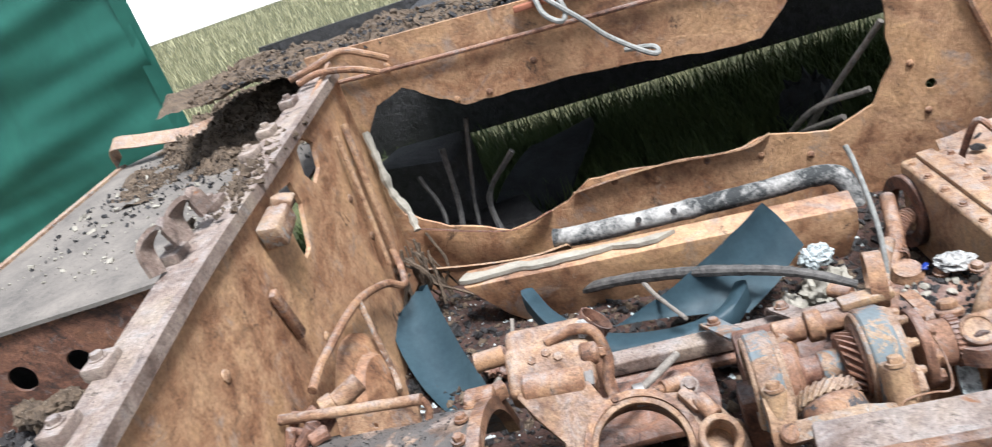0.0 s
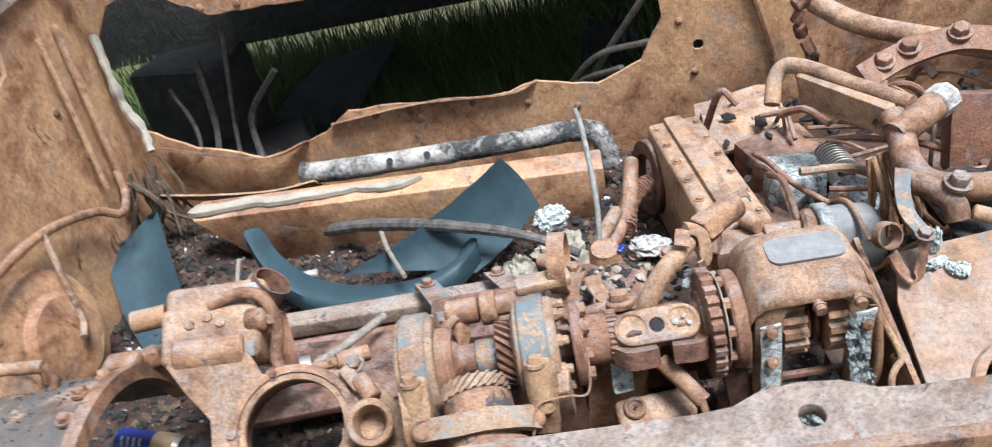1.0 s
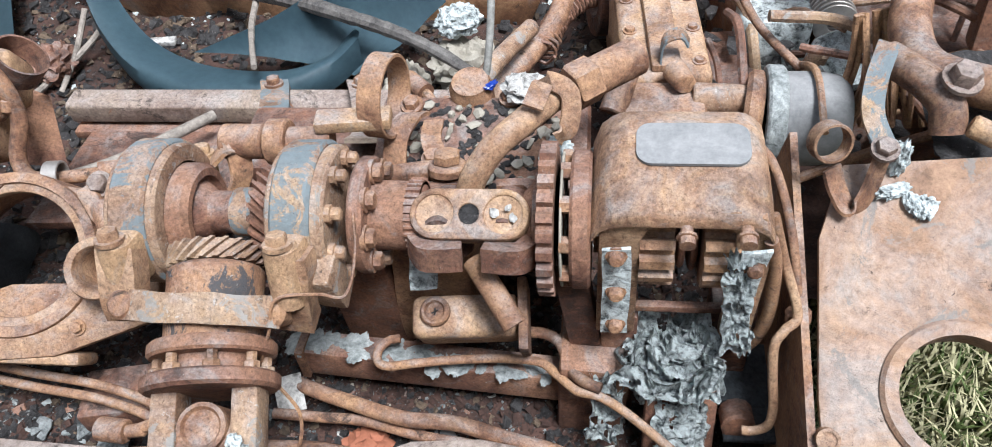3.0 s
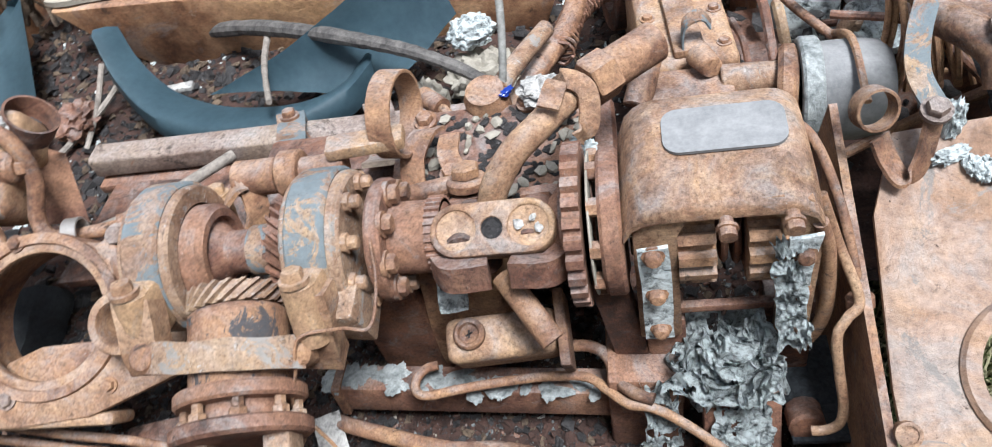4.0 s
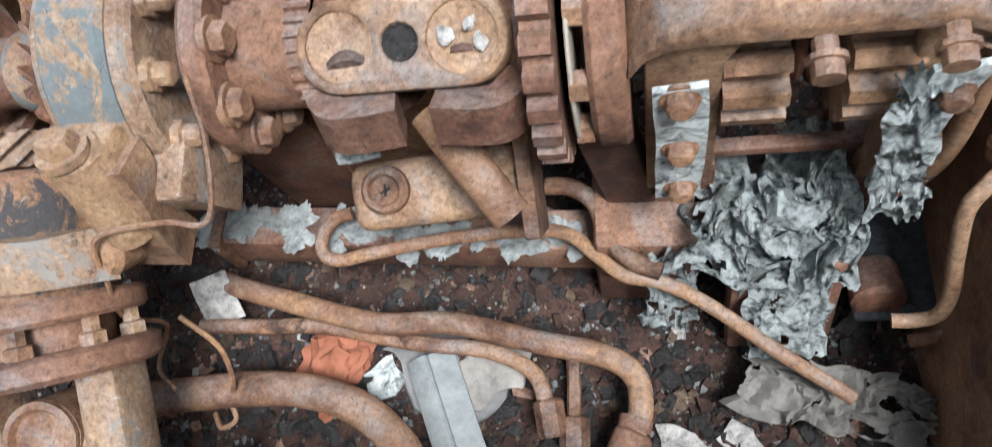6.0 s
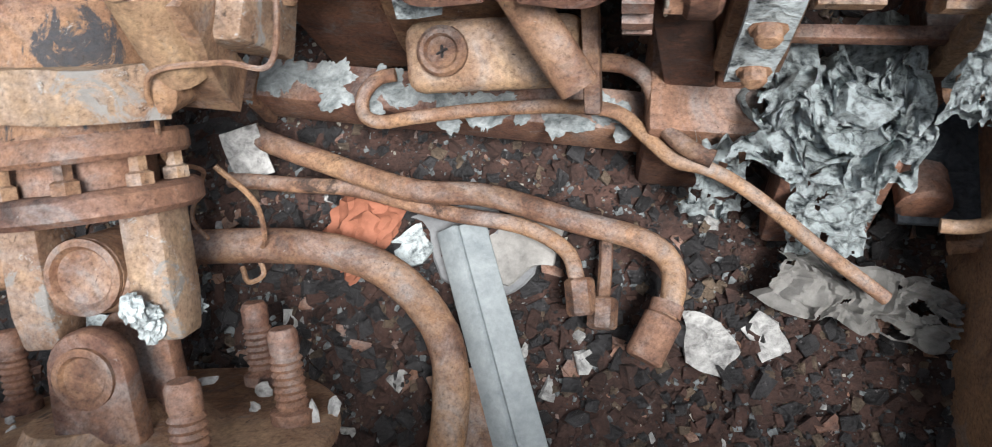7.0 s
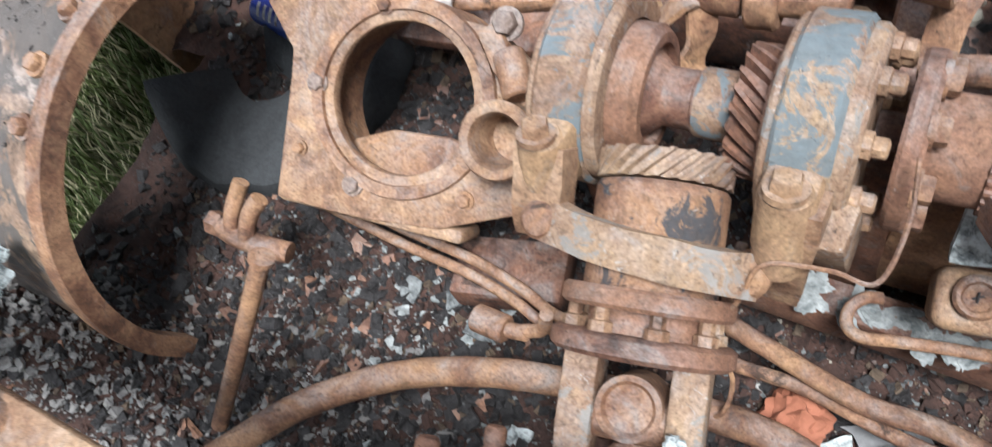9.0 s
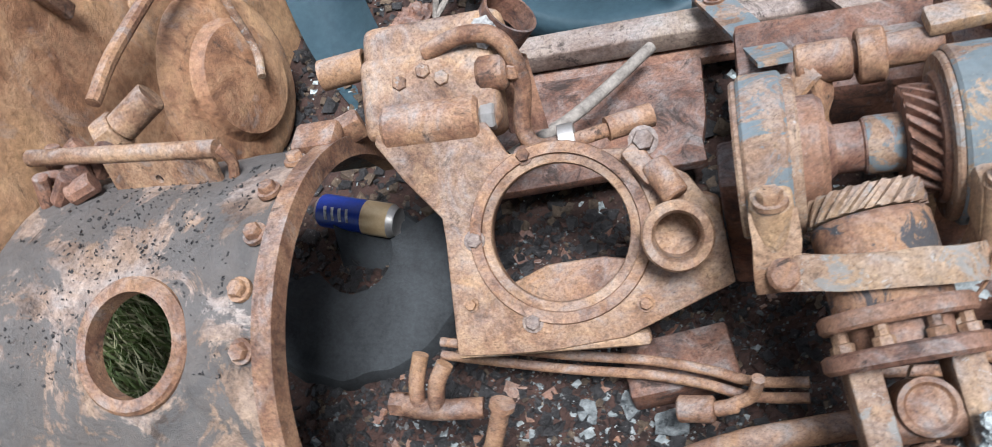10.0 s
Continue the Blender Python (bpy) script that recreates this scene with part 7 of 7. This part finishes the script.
# dark things beyond the torn opening
t2 = thing("tyre_strip", (0.2, 3.4, 0.3), "torn black tyre strip standing in the grass", "tyre")
bm = bmesh.new()
strap(bm, [(-0.1, 3.1, 0.3), (-0.02, 3.2, 0.42), (0.1, 3.4, 0.55), (0.22, 3.7, 0.6), (0.16, 3.95, 0.5)], 0.32, 0.03, (1, 0.4, 0.1))
part("strip", bm, RUBBER, t2)
bm = bmesh.new()
lump(bm, (1.35, 3.5, 0.35), (0.14, 0.12, 0.28), 2.2, 4, 0.3)
solo("black_sack", bm, RUBBER, (1.35, 3.5, 0.1), "black crumpled rubber sack in the grass", "sack")
for k, pts in enumerate((((1.0, 3.2, 0.3), (1.2, 2.9, 0.7), (1.4, 2.75, 0.80)), ((1.1, 3.2, 0.3), (1.25, 2.9, 0.7), (1.45, 2.7, 1.05)), ((0.95, 3.3, 0.3), (1.15, 2.95, 0.6), (1.3, 2.75, 0.72)))):
    pipe("dead_branch", list(pts), 0.012, WOOD, "dry branch behind the opening", "branch", 8, wob=0.2)
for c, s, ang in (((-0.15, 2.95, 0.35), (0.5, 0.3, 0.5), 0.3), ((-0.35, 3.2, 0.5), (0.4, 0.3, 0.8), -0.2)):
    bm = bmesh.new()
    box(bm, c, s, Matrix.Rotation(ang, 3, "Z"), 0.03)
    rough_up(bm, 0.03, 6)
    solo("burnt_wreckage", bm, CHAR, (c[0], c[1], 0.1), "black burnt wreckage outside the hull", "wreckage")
for k in range(4):
    pipe("charred_stick", [(-0.30 + 0.09 * k, 2.72, 0.55 + 0.05 * (k % 2)), (-0.24 + 0.06 * k, 2.76 + 0.03 * k, 0.75), (-0.30 + 0.13 * k, 2.82, 0.92 + 0.09 * (k % 3))], 0.009 + 0.004 * (k % 2), WOOD_CHAR, "charred stick leaning outside the opening", "stick", 6, wob=0.3)

# burnt wiring and broken pipes among the clutter
for k in range(34):
    x, y = rnd.uniform(1.46, 2.1), rnd.uniform(1.5, 2.15)
    z = rnd.uniform(0.70, 0.88)
    a, l = rnd.uniform(0, 6.3), rnd.uniform(0.05, 0.16)
    d = Vector((math.cos(a), math.sin(a), rnd.uniform(-0.3, 0.3))) * l
    m = (RUST, RUST_RED, RUST_DARK_SHADE, RUST, RUST_ASH)[k % 5]
    pipe("broken_pipe", [Vector((x, y, z)) - d, Vector((x, y, z + rnd.uniform(0.0, 0.03))), Vector((x, y, z)) + d + Vector((0, 0, rnd.uniform(-0.12, 0.02)))], rnd.uniform(0.004, 0.012), m, "broken burnt pipe among the engine clutter", "pipe", 8, n=5)
bm = bmesh.new()
for k in range(420):
    x, y = rnd.uniform(1.45, 2.4), rnd.uniform(1.45, 2.35)
    lump(bm, (x, y, rnd.uniform(0.60, 0.74)), (rnd.uniform(0.006, 0.03), rnd.uniform(0.006, 0.025), rnd.uniform(0.004, 0.02)), k * 0.31, 1, 0.6)
tagged(solo("engine_rubble", bm, CHAR, (1.9, 1.9, 0.6), "charred lumps among the engine clutter", "rubble"), kind="stuff")

# ---- rubble on the floor ----


def shards(name, mat, n, spot, size, flat, label, seed):
    """Many small uneven pieces, as one heap."""
    r = random.Random(seed)
    vs, fs = [], []
    for _ in range(n):
        x, y = spot(r)
        if not on_floor(x, y):
            continue
        s = size[0] * (size[1] / size[0]) ** (r.random() ** 2.2)
        m = Euler((r.uniform(-0.7, 0.7), r.uniform(-0.7, 0.7), r.uniform(0, 6.3))).to_matrix()
        c = Vector((x, y, floor_z(x, y) + s * flat * 0.35))
        b = len(vs)
        for sx, sy, sz in ((-1, -1, -1), (1, -1, -1), (1, 1, -1), (-1, 1, -1), (-1, -1, 1), (1, -1, 1), (1, 1, 1), (-1, 1, 1)):
            vs.append(c + m @ Vector((sx * s * r.uniform(0.25, 0.75), sy * s * r.uniform(0.2, 0.6), sz * s * flat * r.uniform(0.2, 0.6))))
        fs += [tuple(b + i for i in q) for q in ((0, 3, 2, 1), (4, 5, 6, 7), (0, 1, 5, 4), (1, 2, 6, 5), (2, 3, 7, 6), (3, 0, 4, 7))]
    me = bpy.data.meshes.new(name)
    me.from_pydata([tuple(v) for v in vs], [], fs)
    me.materials.append(mat)
    return tagged(new(name, me), label, "rubble", "", "stuff")


def near_floor(r):
    return r.uniform(-0.1, 1.6), r.uniform(0.56, 1.4)


def far_floor(r):
    return r.uniform(-0.38, 1.6), r.uniform(1.4, 2.5)


def left_floor(r):
    return r.gauss(0.38, 0.16), r.gauss(1.0, 0.08)


def right_floor(r):
    return r.gauss(1.1, 0.2), r.gauss(0.95, 0.12)


shards("char_rubble", CHAR, 15000, near_floor, (0.002, 0.02), 0.6, "black charred bits over the hull floor", 1)
shards("soil_clods", SOIL, 5000, near_floor, (0.002, 0.014), 0.6, "brown burnt grains over the hull floor", 12)
shards("red_rubble", CHAR_RED, 11000, near_floor, (0.002, 0.018), 0.6, "red-brown burnt bits over the hull floor", 2)
shards("ash_flakes", ASH_DULL, 6500, near_floor, (0.0015, 0.009), 0.35, "grey ash flakes over the hull floor", 3)
shards("ash_flakes", ASH_MID, 260, left_floor, (0.003, 0.02), 0.5, "blue-grey melted flakes near the pinion", 4)
shards("pale_flakes", WHITE_ASH, 110, near_floor, (0.002, 0.010), 0.35, "white flecks in the rubble", 5)
shards("pale_flakes", WHITE_ASH, 90, right_floor, (0.003, 0.028), 0.25, "pale torn flakes in the rubble", 6)
shards("ash_dust", ASH_DUST, 2600, lambda r: (r.gauss(-0.06, 0.12), r.gauss(0.75, 0.06)), (0.003, 0.016), 0.5, "grey ash lying on the sill mound", 41)
shards("fine_flecks", ASH_DULL, 7000, near_floor, (0.0015, 0.006), 0.5, "fine grey flecks over the hull floor", 42)
shards("fine_flecks", STONE, 700, near_floor, (0.0015, 0.006), 0.5, "fine pale flecks over the hull floor", 43)
shards("char_rubble", CHAR, 3500, lambda r: (r.uniform(-0.25, 0.6), r.uniform(0.7, 1.4)), (0.002, 0.024), 0.6, "black charred bits under the shell and the ported plate", 44)
shards("ash_dust", ASH_DUST, 2200, lambda r: (r.uniform(0.05, 0.55), r.gauss(0.84, 0.09)), (0.002, 0.012), 0.4, "grey ash grains round the standing rod", 45)
shards("rust_flakes", RUST_RED, 900, near_floor, (0.004, 0.03), 0.25, "rust flakes in the rubble", 7)
shards("char_rubble", CHAR, 6000, far_floor, (0.004, 0.032), 0.6, "black charred bits along the far hull side", 8)
shards("soil_clods", SOIL, 4500, far_floor, (0.003, 0.026), 0.6, "brown burnt clods along the far hull side", 9)
shards("ash_flakes", ASH, 900, far_floor, (0.003, 0.018), 0.35, "grey ash flakes along the far hull side", 10)

# edge of a larger round plate that shows from under the hose
bm = bmesh.new()
arc_o, arc_i = [], []
for k in range(15):
    a_ = radians(-62 + 6 * k)
    arc_o.append((0.80 + 0.315 * math.cos(a_), 0.82 + 0.20 * math.sin(a_)))
    arc_i.append((0.80 + 0.245 * math.cos(a_), 0.82 + 0.15 * math.sin(a_)))
slab(bm, [arc_o + arc_i[::-1]], Matrix.Translation((0, 0, 0.545)), 0.008, 0.002)
solo("plate_edge", bm, RUST_TAN, (1.07, 0.8, 0.53), "smooth orange edge of a round plate under the hose", "plate")

HERE = Matrix()
bm = bmesh.new()
tube(bm, [(0.845, 1.045, 0.70), (0.875, 1.02, 0.67), (0.872, 0.99, 0.63), (0.85, 0.985, 0.60), (0.855, 0.965, 0.585), (0.84, 0.955, 0.585), (0.83, 0.97, 0.585)], 0.0028, 6, 6)
solo("thin_wire", bm, RUST, (0.85, 0.98, 0.58), "thin curled rusty wire by the flange", "wire")
bm = crumple(frame_at((1.45, 0.985, 0.56), (1, -0.25, 0.0), (0.2, 0.9, 0.15)), 0.17, 0.06, 60, 30, 0.010, 4.4)
solo("foil_scrap", bm, PALE_SHEET, (1.45, 0.985, 0.54), "pale crumpled foil lying on the rubble", "foil scrap")
bm = crumple(frame_at((1.405, 1.055, 0.61), (1, 0.0, 0.0), (0.0, 0.55, 0.8)), 0.07, 0.10, 36, 46, 0.006, 7.9)
tagged(solo("ash_crust", bm, ASH, (1.405, 1.055, 0.56), "grey ash crust below the housing mouth", "ash"), kind="stuff")
bm = bmesh.new()
box(bm, (1.405, 1.085, 0.59), (0.10, 0.05, 0.14), Matrix.Rotation(-0.3, 3, "X"), 0.008)
rough_up(bm, 0.005, 20)
solo("support_block", bm, RUST_RED, (1.405, 1.085, 0.52), "red-rusted block below the housing mouth", "support")
bm = bmesh.new()
drum(bm, (1.485, 1.10, 0.60), (1.485, 1.06, 0.615), 0.024, 12, 0.004)
solo("round_boss", bm, RUST_DARK_SHADE, (1.485, 1.08, 0.58), "dark rusted round boss below the housing", "boss")
# larger scraps near the disc
for k, (x, y, s, mat, lbl) in enumerate(((0.36, 0.645, 0.085, PALE_SHEET, "pale grey sheet scrap"), (0.28, 0.60, 0.085, PALE_SHEET, "pale grey sheet scrap"), (0.405, 0.665, 0.045, FENDER, "tan sheet scrap"), (1.075, 1.045, 0.065, GREYPLATE, "grey ribbed sheet scrap"), (1.125, 1.05, 0.045, PALE_SHEET, "white torn sheet scrap"), (1.0, 1.03, 0.025, ASH, "blue-grey stone-like lump"), (1.36, 0.97, 0.03, WHITE_ASH, "white torn film scrap"), (1.42, 0.99, 0.026, WHITE_ASH, "white torn film scrap"),
                                        (0.47, 1.0, 0.026, ASH_DULL, "crumpled blue-grey foil"), (0.40, 1.03, 0.022, ASH_DULL, "crumpled blue-grey foil"), (0.33, 1.0, 0.02, ASH_DULL, "crumpled blue-grey foil"), (0.52, 0.86, 0.02, CHAR, "dark flat chip"), (0.60, 0.87, 0.018, ASH, "blue-grey chip"))):
    x, y = (NEAR @ Vector((x, y, 0.46)))[:2]
    bm = bmesh.new()
    z = floor_z(x, y) + 0.012
    slab(bm, [torn([(-s, -s * 0.6), (s * 0.7, -s * 0.8), (s, s * 0.3), (s * 0.1, s * 0.8), (-s * 0.8, s * 0.5)], 5, s * 0.3, k)], Matrix.Translation((x, y, z)) @ Euler((0.15 * math.sin(k * 2.1), 0.15 * math.cos(k * 1.7), k * 0.8)).to_matrix().to_4x4(), 0.004)
    bmesh.ops.subdivide_edges(bm, edges=list(bm.edges), cuts=1)
    rough_up(bm, s * 0.22, 1.2 / s, k * 1.0)
    solo("scrap", bm, mat, (x, y, z - 0.01), lbl + " on the rubble", "scrap")
bm = bmesh.new()
lump(bm, (0.935, 1.025, 0.53), (0.05, 0.036, 0.028), 3.4, 4, 0.28)
solo("red_rag", bm, BRICK_RED, (0.935, 1.025, 0.51), "brick-red crumpled rag on the rubble", "rag")
bm = bmesh.new()
box(bm, (1.080, 0.91, 0.545), (0.026, 0.26, 0.010), Matrix.Rotation(0.36, 3, "Z") @ Matrix.Rotation(-0.5, 3, "Y"), 0.003)
box(bm, (1.104, 0.918, 0.545), (0.030, 0.26, 0.010), Matrix.Rotation(0.36, 3, "Z") @ Matrix.Rotation(0.35, 3, "Y"), 0.003)
rough_up(bm, 0.003, 25)
solo("pale_bar", bm, PALE_BAR, (1.09, 0.91, 0.52), "pale blue-grey bar lying on the rubble", "bar")
bm = bmesh.new()
slab(bm, [torn([(-0.022, -0.03), (0.02, -0.028), (0.022, 0.03), (-0.02, 0.028)], 3, 0.006, 1)], frame_at((0.82, 1.09, 0.595), (1, 0.3, 0), (0.1, 0.7, 0.6)), 0.002)
solo("white_tag", bm, WHITE_ASH, (0.82, 1.09, 0.57), "small white tag beside the flange", "tag")
bm = bmesh.new()
box(bm, (0.54, 1.10, 0.545), (0.16, 0.09, 0.05), Matrix.Rotation(0.2, 3, "Z"), 0.006)
solo("dark_plate", bm, RUST_DARK_SHADE, (0.54, 1.1, 0.52), "dark red-brown plate in the rubble", "plate")

# ---- debris on the fender, the deck and the well ----


def crumbs(name, mat, n, spot, size, label, seed):
    r = random.Random(seed)
    vs, fs = [], []
    for _ in range(n):
        x, y, z = spot(r)
        z = deck_z(x, y) + 0.003 if z == 0.0 else heap_z(x, y) + 0.003 if z < 0 else z
        s = size[0] * (size[1] / size[0]) ** (r.random() ** 2)
        m = Euler((r.uniform(-0.8, 0.8), r.uniform(-0.8, 0.8), r.uniform(0, 6.3))).to_matrix()
        b = len(vs)
        for sx, sy, sz in ((-1, -1, -1), (1, -1, -1), (1, 1, -1), (-1, 1, -1), (-1, -1, 1), (1, -1, 1), (1, 1, 1), (-1, 1, 1)):
            vs.append(Vector((x, y, z)) + m @ Vector((sx * s * r.uniform(0.3, 0.8), sy * s * r.uniform(0.2, 0.5), sz * s * r.uniform(0.1, 0.4))))
        fs += [tuple(b + i for i in q) for q in ((0, 3, 2, 1), (4, 5, 6, 7), (0, 1, 5, 4), (1, 2, 6, 5), (2, 3, 7, 6), (3, 0, 4, 7))]
    me = bpy.data.meshes.new(name)
    me.from_pydata([tuple(v) for v in vs], [], fs)
    me.materials.append(mat)
    return tagged(new(name, me), label, "rubble", "", "stuff")


crumbs("deck_rubble", SOIL, 3000, lambda r: (r.uniform(-1.0, 1.4), r.uniform(2.62, 3.1), 0.0), (0.004, 0.024), "burnt clods on the hull deck", 21)
crumbs("deck_rubble", CHAR, 1500, lambda r: (r.uniform(-0.9, 1.4), r.uniform(2.62, 3.0), 0.0), (0.004, 0.025), "charred bits on the hull deck", 22)
crumbs("fender_rubble", SOIL, 4500, lambda r: (r.uniform(-1.4, -0.48), r.uniform(2.5, 3.45), -1.0), (0.005, 0.026), "brown clods heaped on the fender", 23)
crumbs("fender_rubble", CHAR, 900, lambda r: (r.uniform(-1.5, -0.5), r.gauss(2.65, 0.25), 1.25), (0.003, 0.016), "charred flakes on the fender", 24)
crumbs("fender_rubble", STONE, 260, lambda r: (r.uniform(-1.5, -0.5), r.uniform(1.85, 3.0), 1.249), (0.004, 0.025), "pale flakes on the fender", 25)
crumbs("well_rubble", CHAR, 3500, lambda r: (r.uniform(-2.0, -0.4), r.uniform(1.22, 1.86), 0.935), (0.004, 0.02), "black ash grains in the well", 26)
crumbs("well_rubble", FENDER, 160, lambda r: (r.uniform(-2.0, -0.4), r.uniform(1.22, 1.86), 0.94), (0.004, 0.03), "pale flakes in the well", 27)
crumbs("flange_rubble", SOIL, 500, lambda r: (r.uniform(-0.48, -0.36), r.uniform(1.5, 2.5), 1.435 + 0.01 * r.random()), (0.004, 0.025), "crumbs on the bulkhead flange", 28)

# ---- grass under and beyond the wreck ----


def blades(name, mat, n, spot, tall, label, seed):
    r = random.Random(seed)
    vs, fs = [], []
    for _ in range(n):
        x, y = spot(r)
        h, a, w = r.uniform(*tall), r.uniform(0, 6.3), r.uniform(0.002, 0.0045)
        lean = r.uniform(0.1, 0.9) * h
        dx, dy = math.cos(a), math.sin(a)
        b = len(vs)
        vs += [(x - dy * w, y + dx * w, 0.29), (x + dy * w, y - dx * w, 0.29), (x + dx * lean * 0.35 - dy * w * 0.8, y + dy * lean * 0.35 + dx * w * 0.8, 0.29 + h * 0.6), (x + dx * lean * 0.35 + dy * w * 0.8, y + dy * lean * 0.35 - dx * w * 0.8, 0.29 + h * 0.6), (x + dx * lean, y + dy * lean, 0.29 + h)]
        fs += [(b, b + 1, b + 3, b + 2), (b + 2, b + 3, b + 4)]
    me = bpy.data.meshes.new(name)
    me.from_pydata(vs, [], fs)
    me.materials.append(mat)
    return tagged(new(name, me), label, "grass", "", "stuff")


blades("grass", GRASS, 30000, lambda r: (r.uniform(-1.4, 2.6), r.uniform(2.7, 4.6)), (0.06, 0.3), "green grass beyond the torn opening", 31)
blades("grass", GRASS, 16000, lambda r: (r.uniform(-1.6, 0.0), r.uniform(0.4, 1.7)), (0.02, 0.09), "short green grass under the wreck", 32)
blades("dry_grass", GRASS_DRY, 9000, lambda r: (r.uniform(-1.6, 0.0), r.uniform(0.4, 1.7)), (0.02, 0.08), "dry stalks among the grass", 33)
blades("dry_grass", GRASS_DRY, 16000, lambda r: (r.uniform(1.5, 2.5), r.uniform(0.6, 1.8)), (0.02, 0.08), "trodden dry grass under the port", 34)
blades("grass", GRASS, 8000, lambda r: (r.uniform(1.5, 2.5), r.uniform(0.6, 1.8)), (0.02, 0.08), "short green grass under the port", 35)
blades("dry_grass", GRASS_DRY, 14000, lambda r: (r.uniform(-9, -2), r.uniform(5, 17)), (0.05, 0.2), "pale meadow grass beyond the fence", 36)
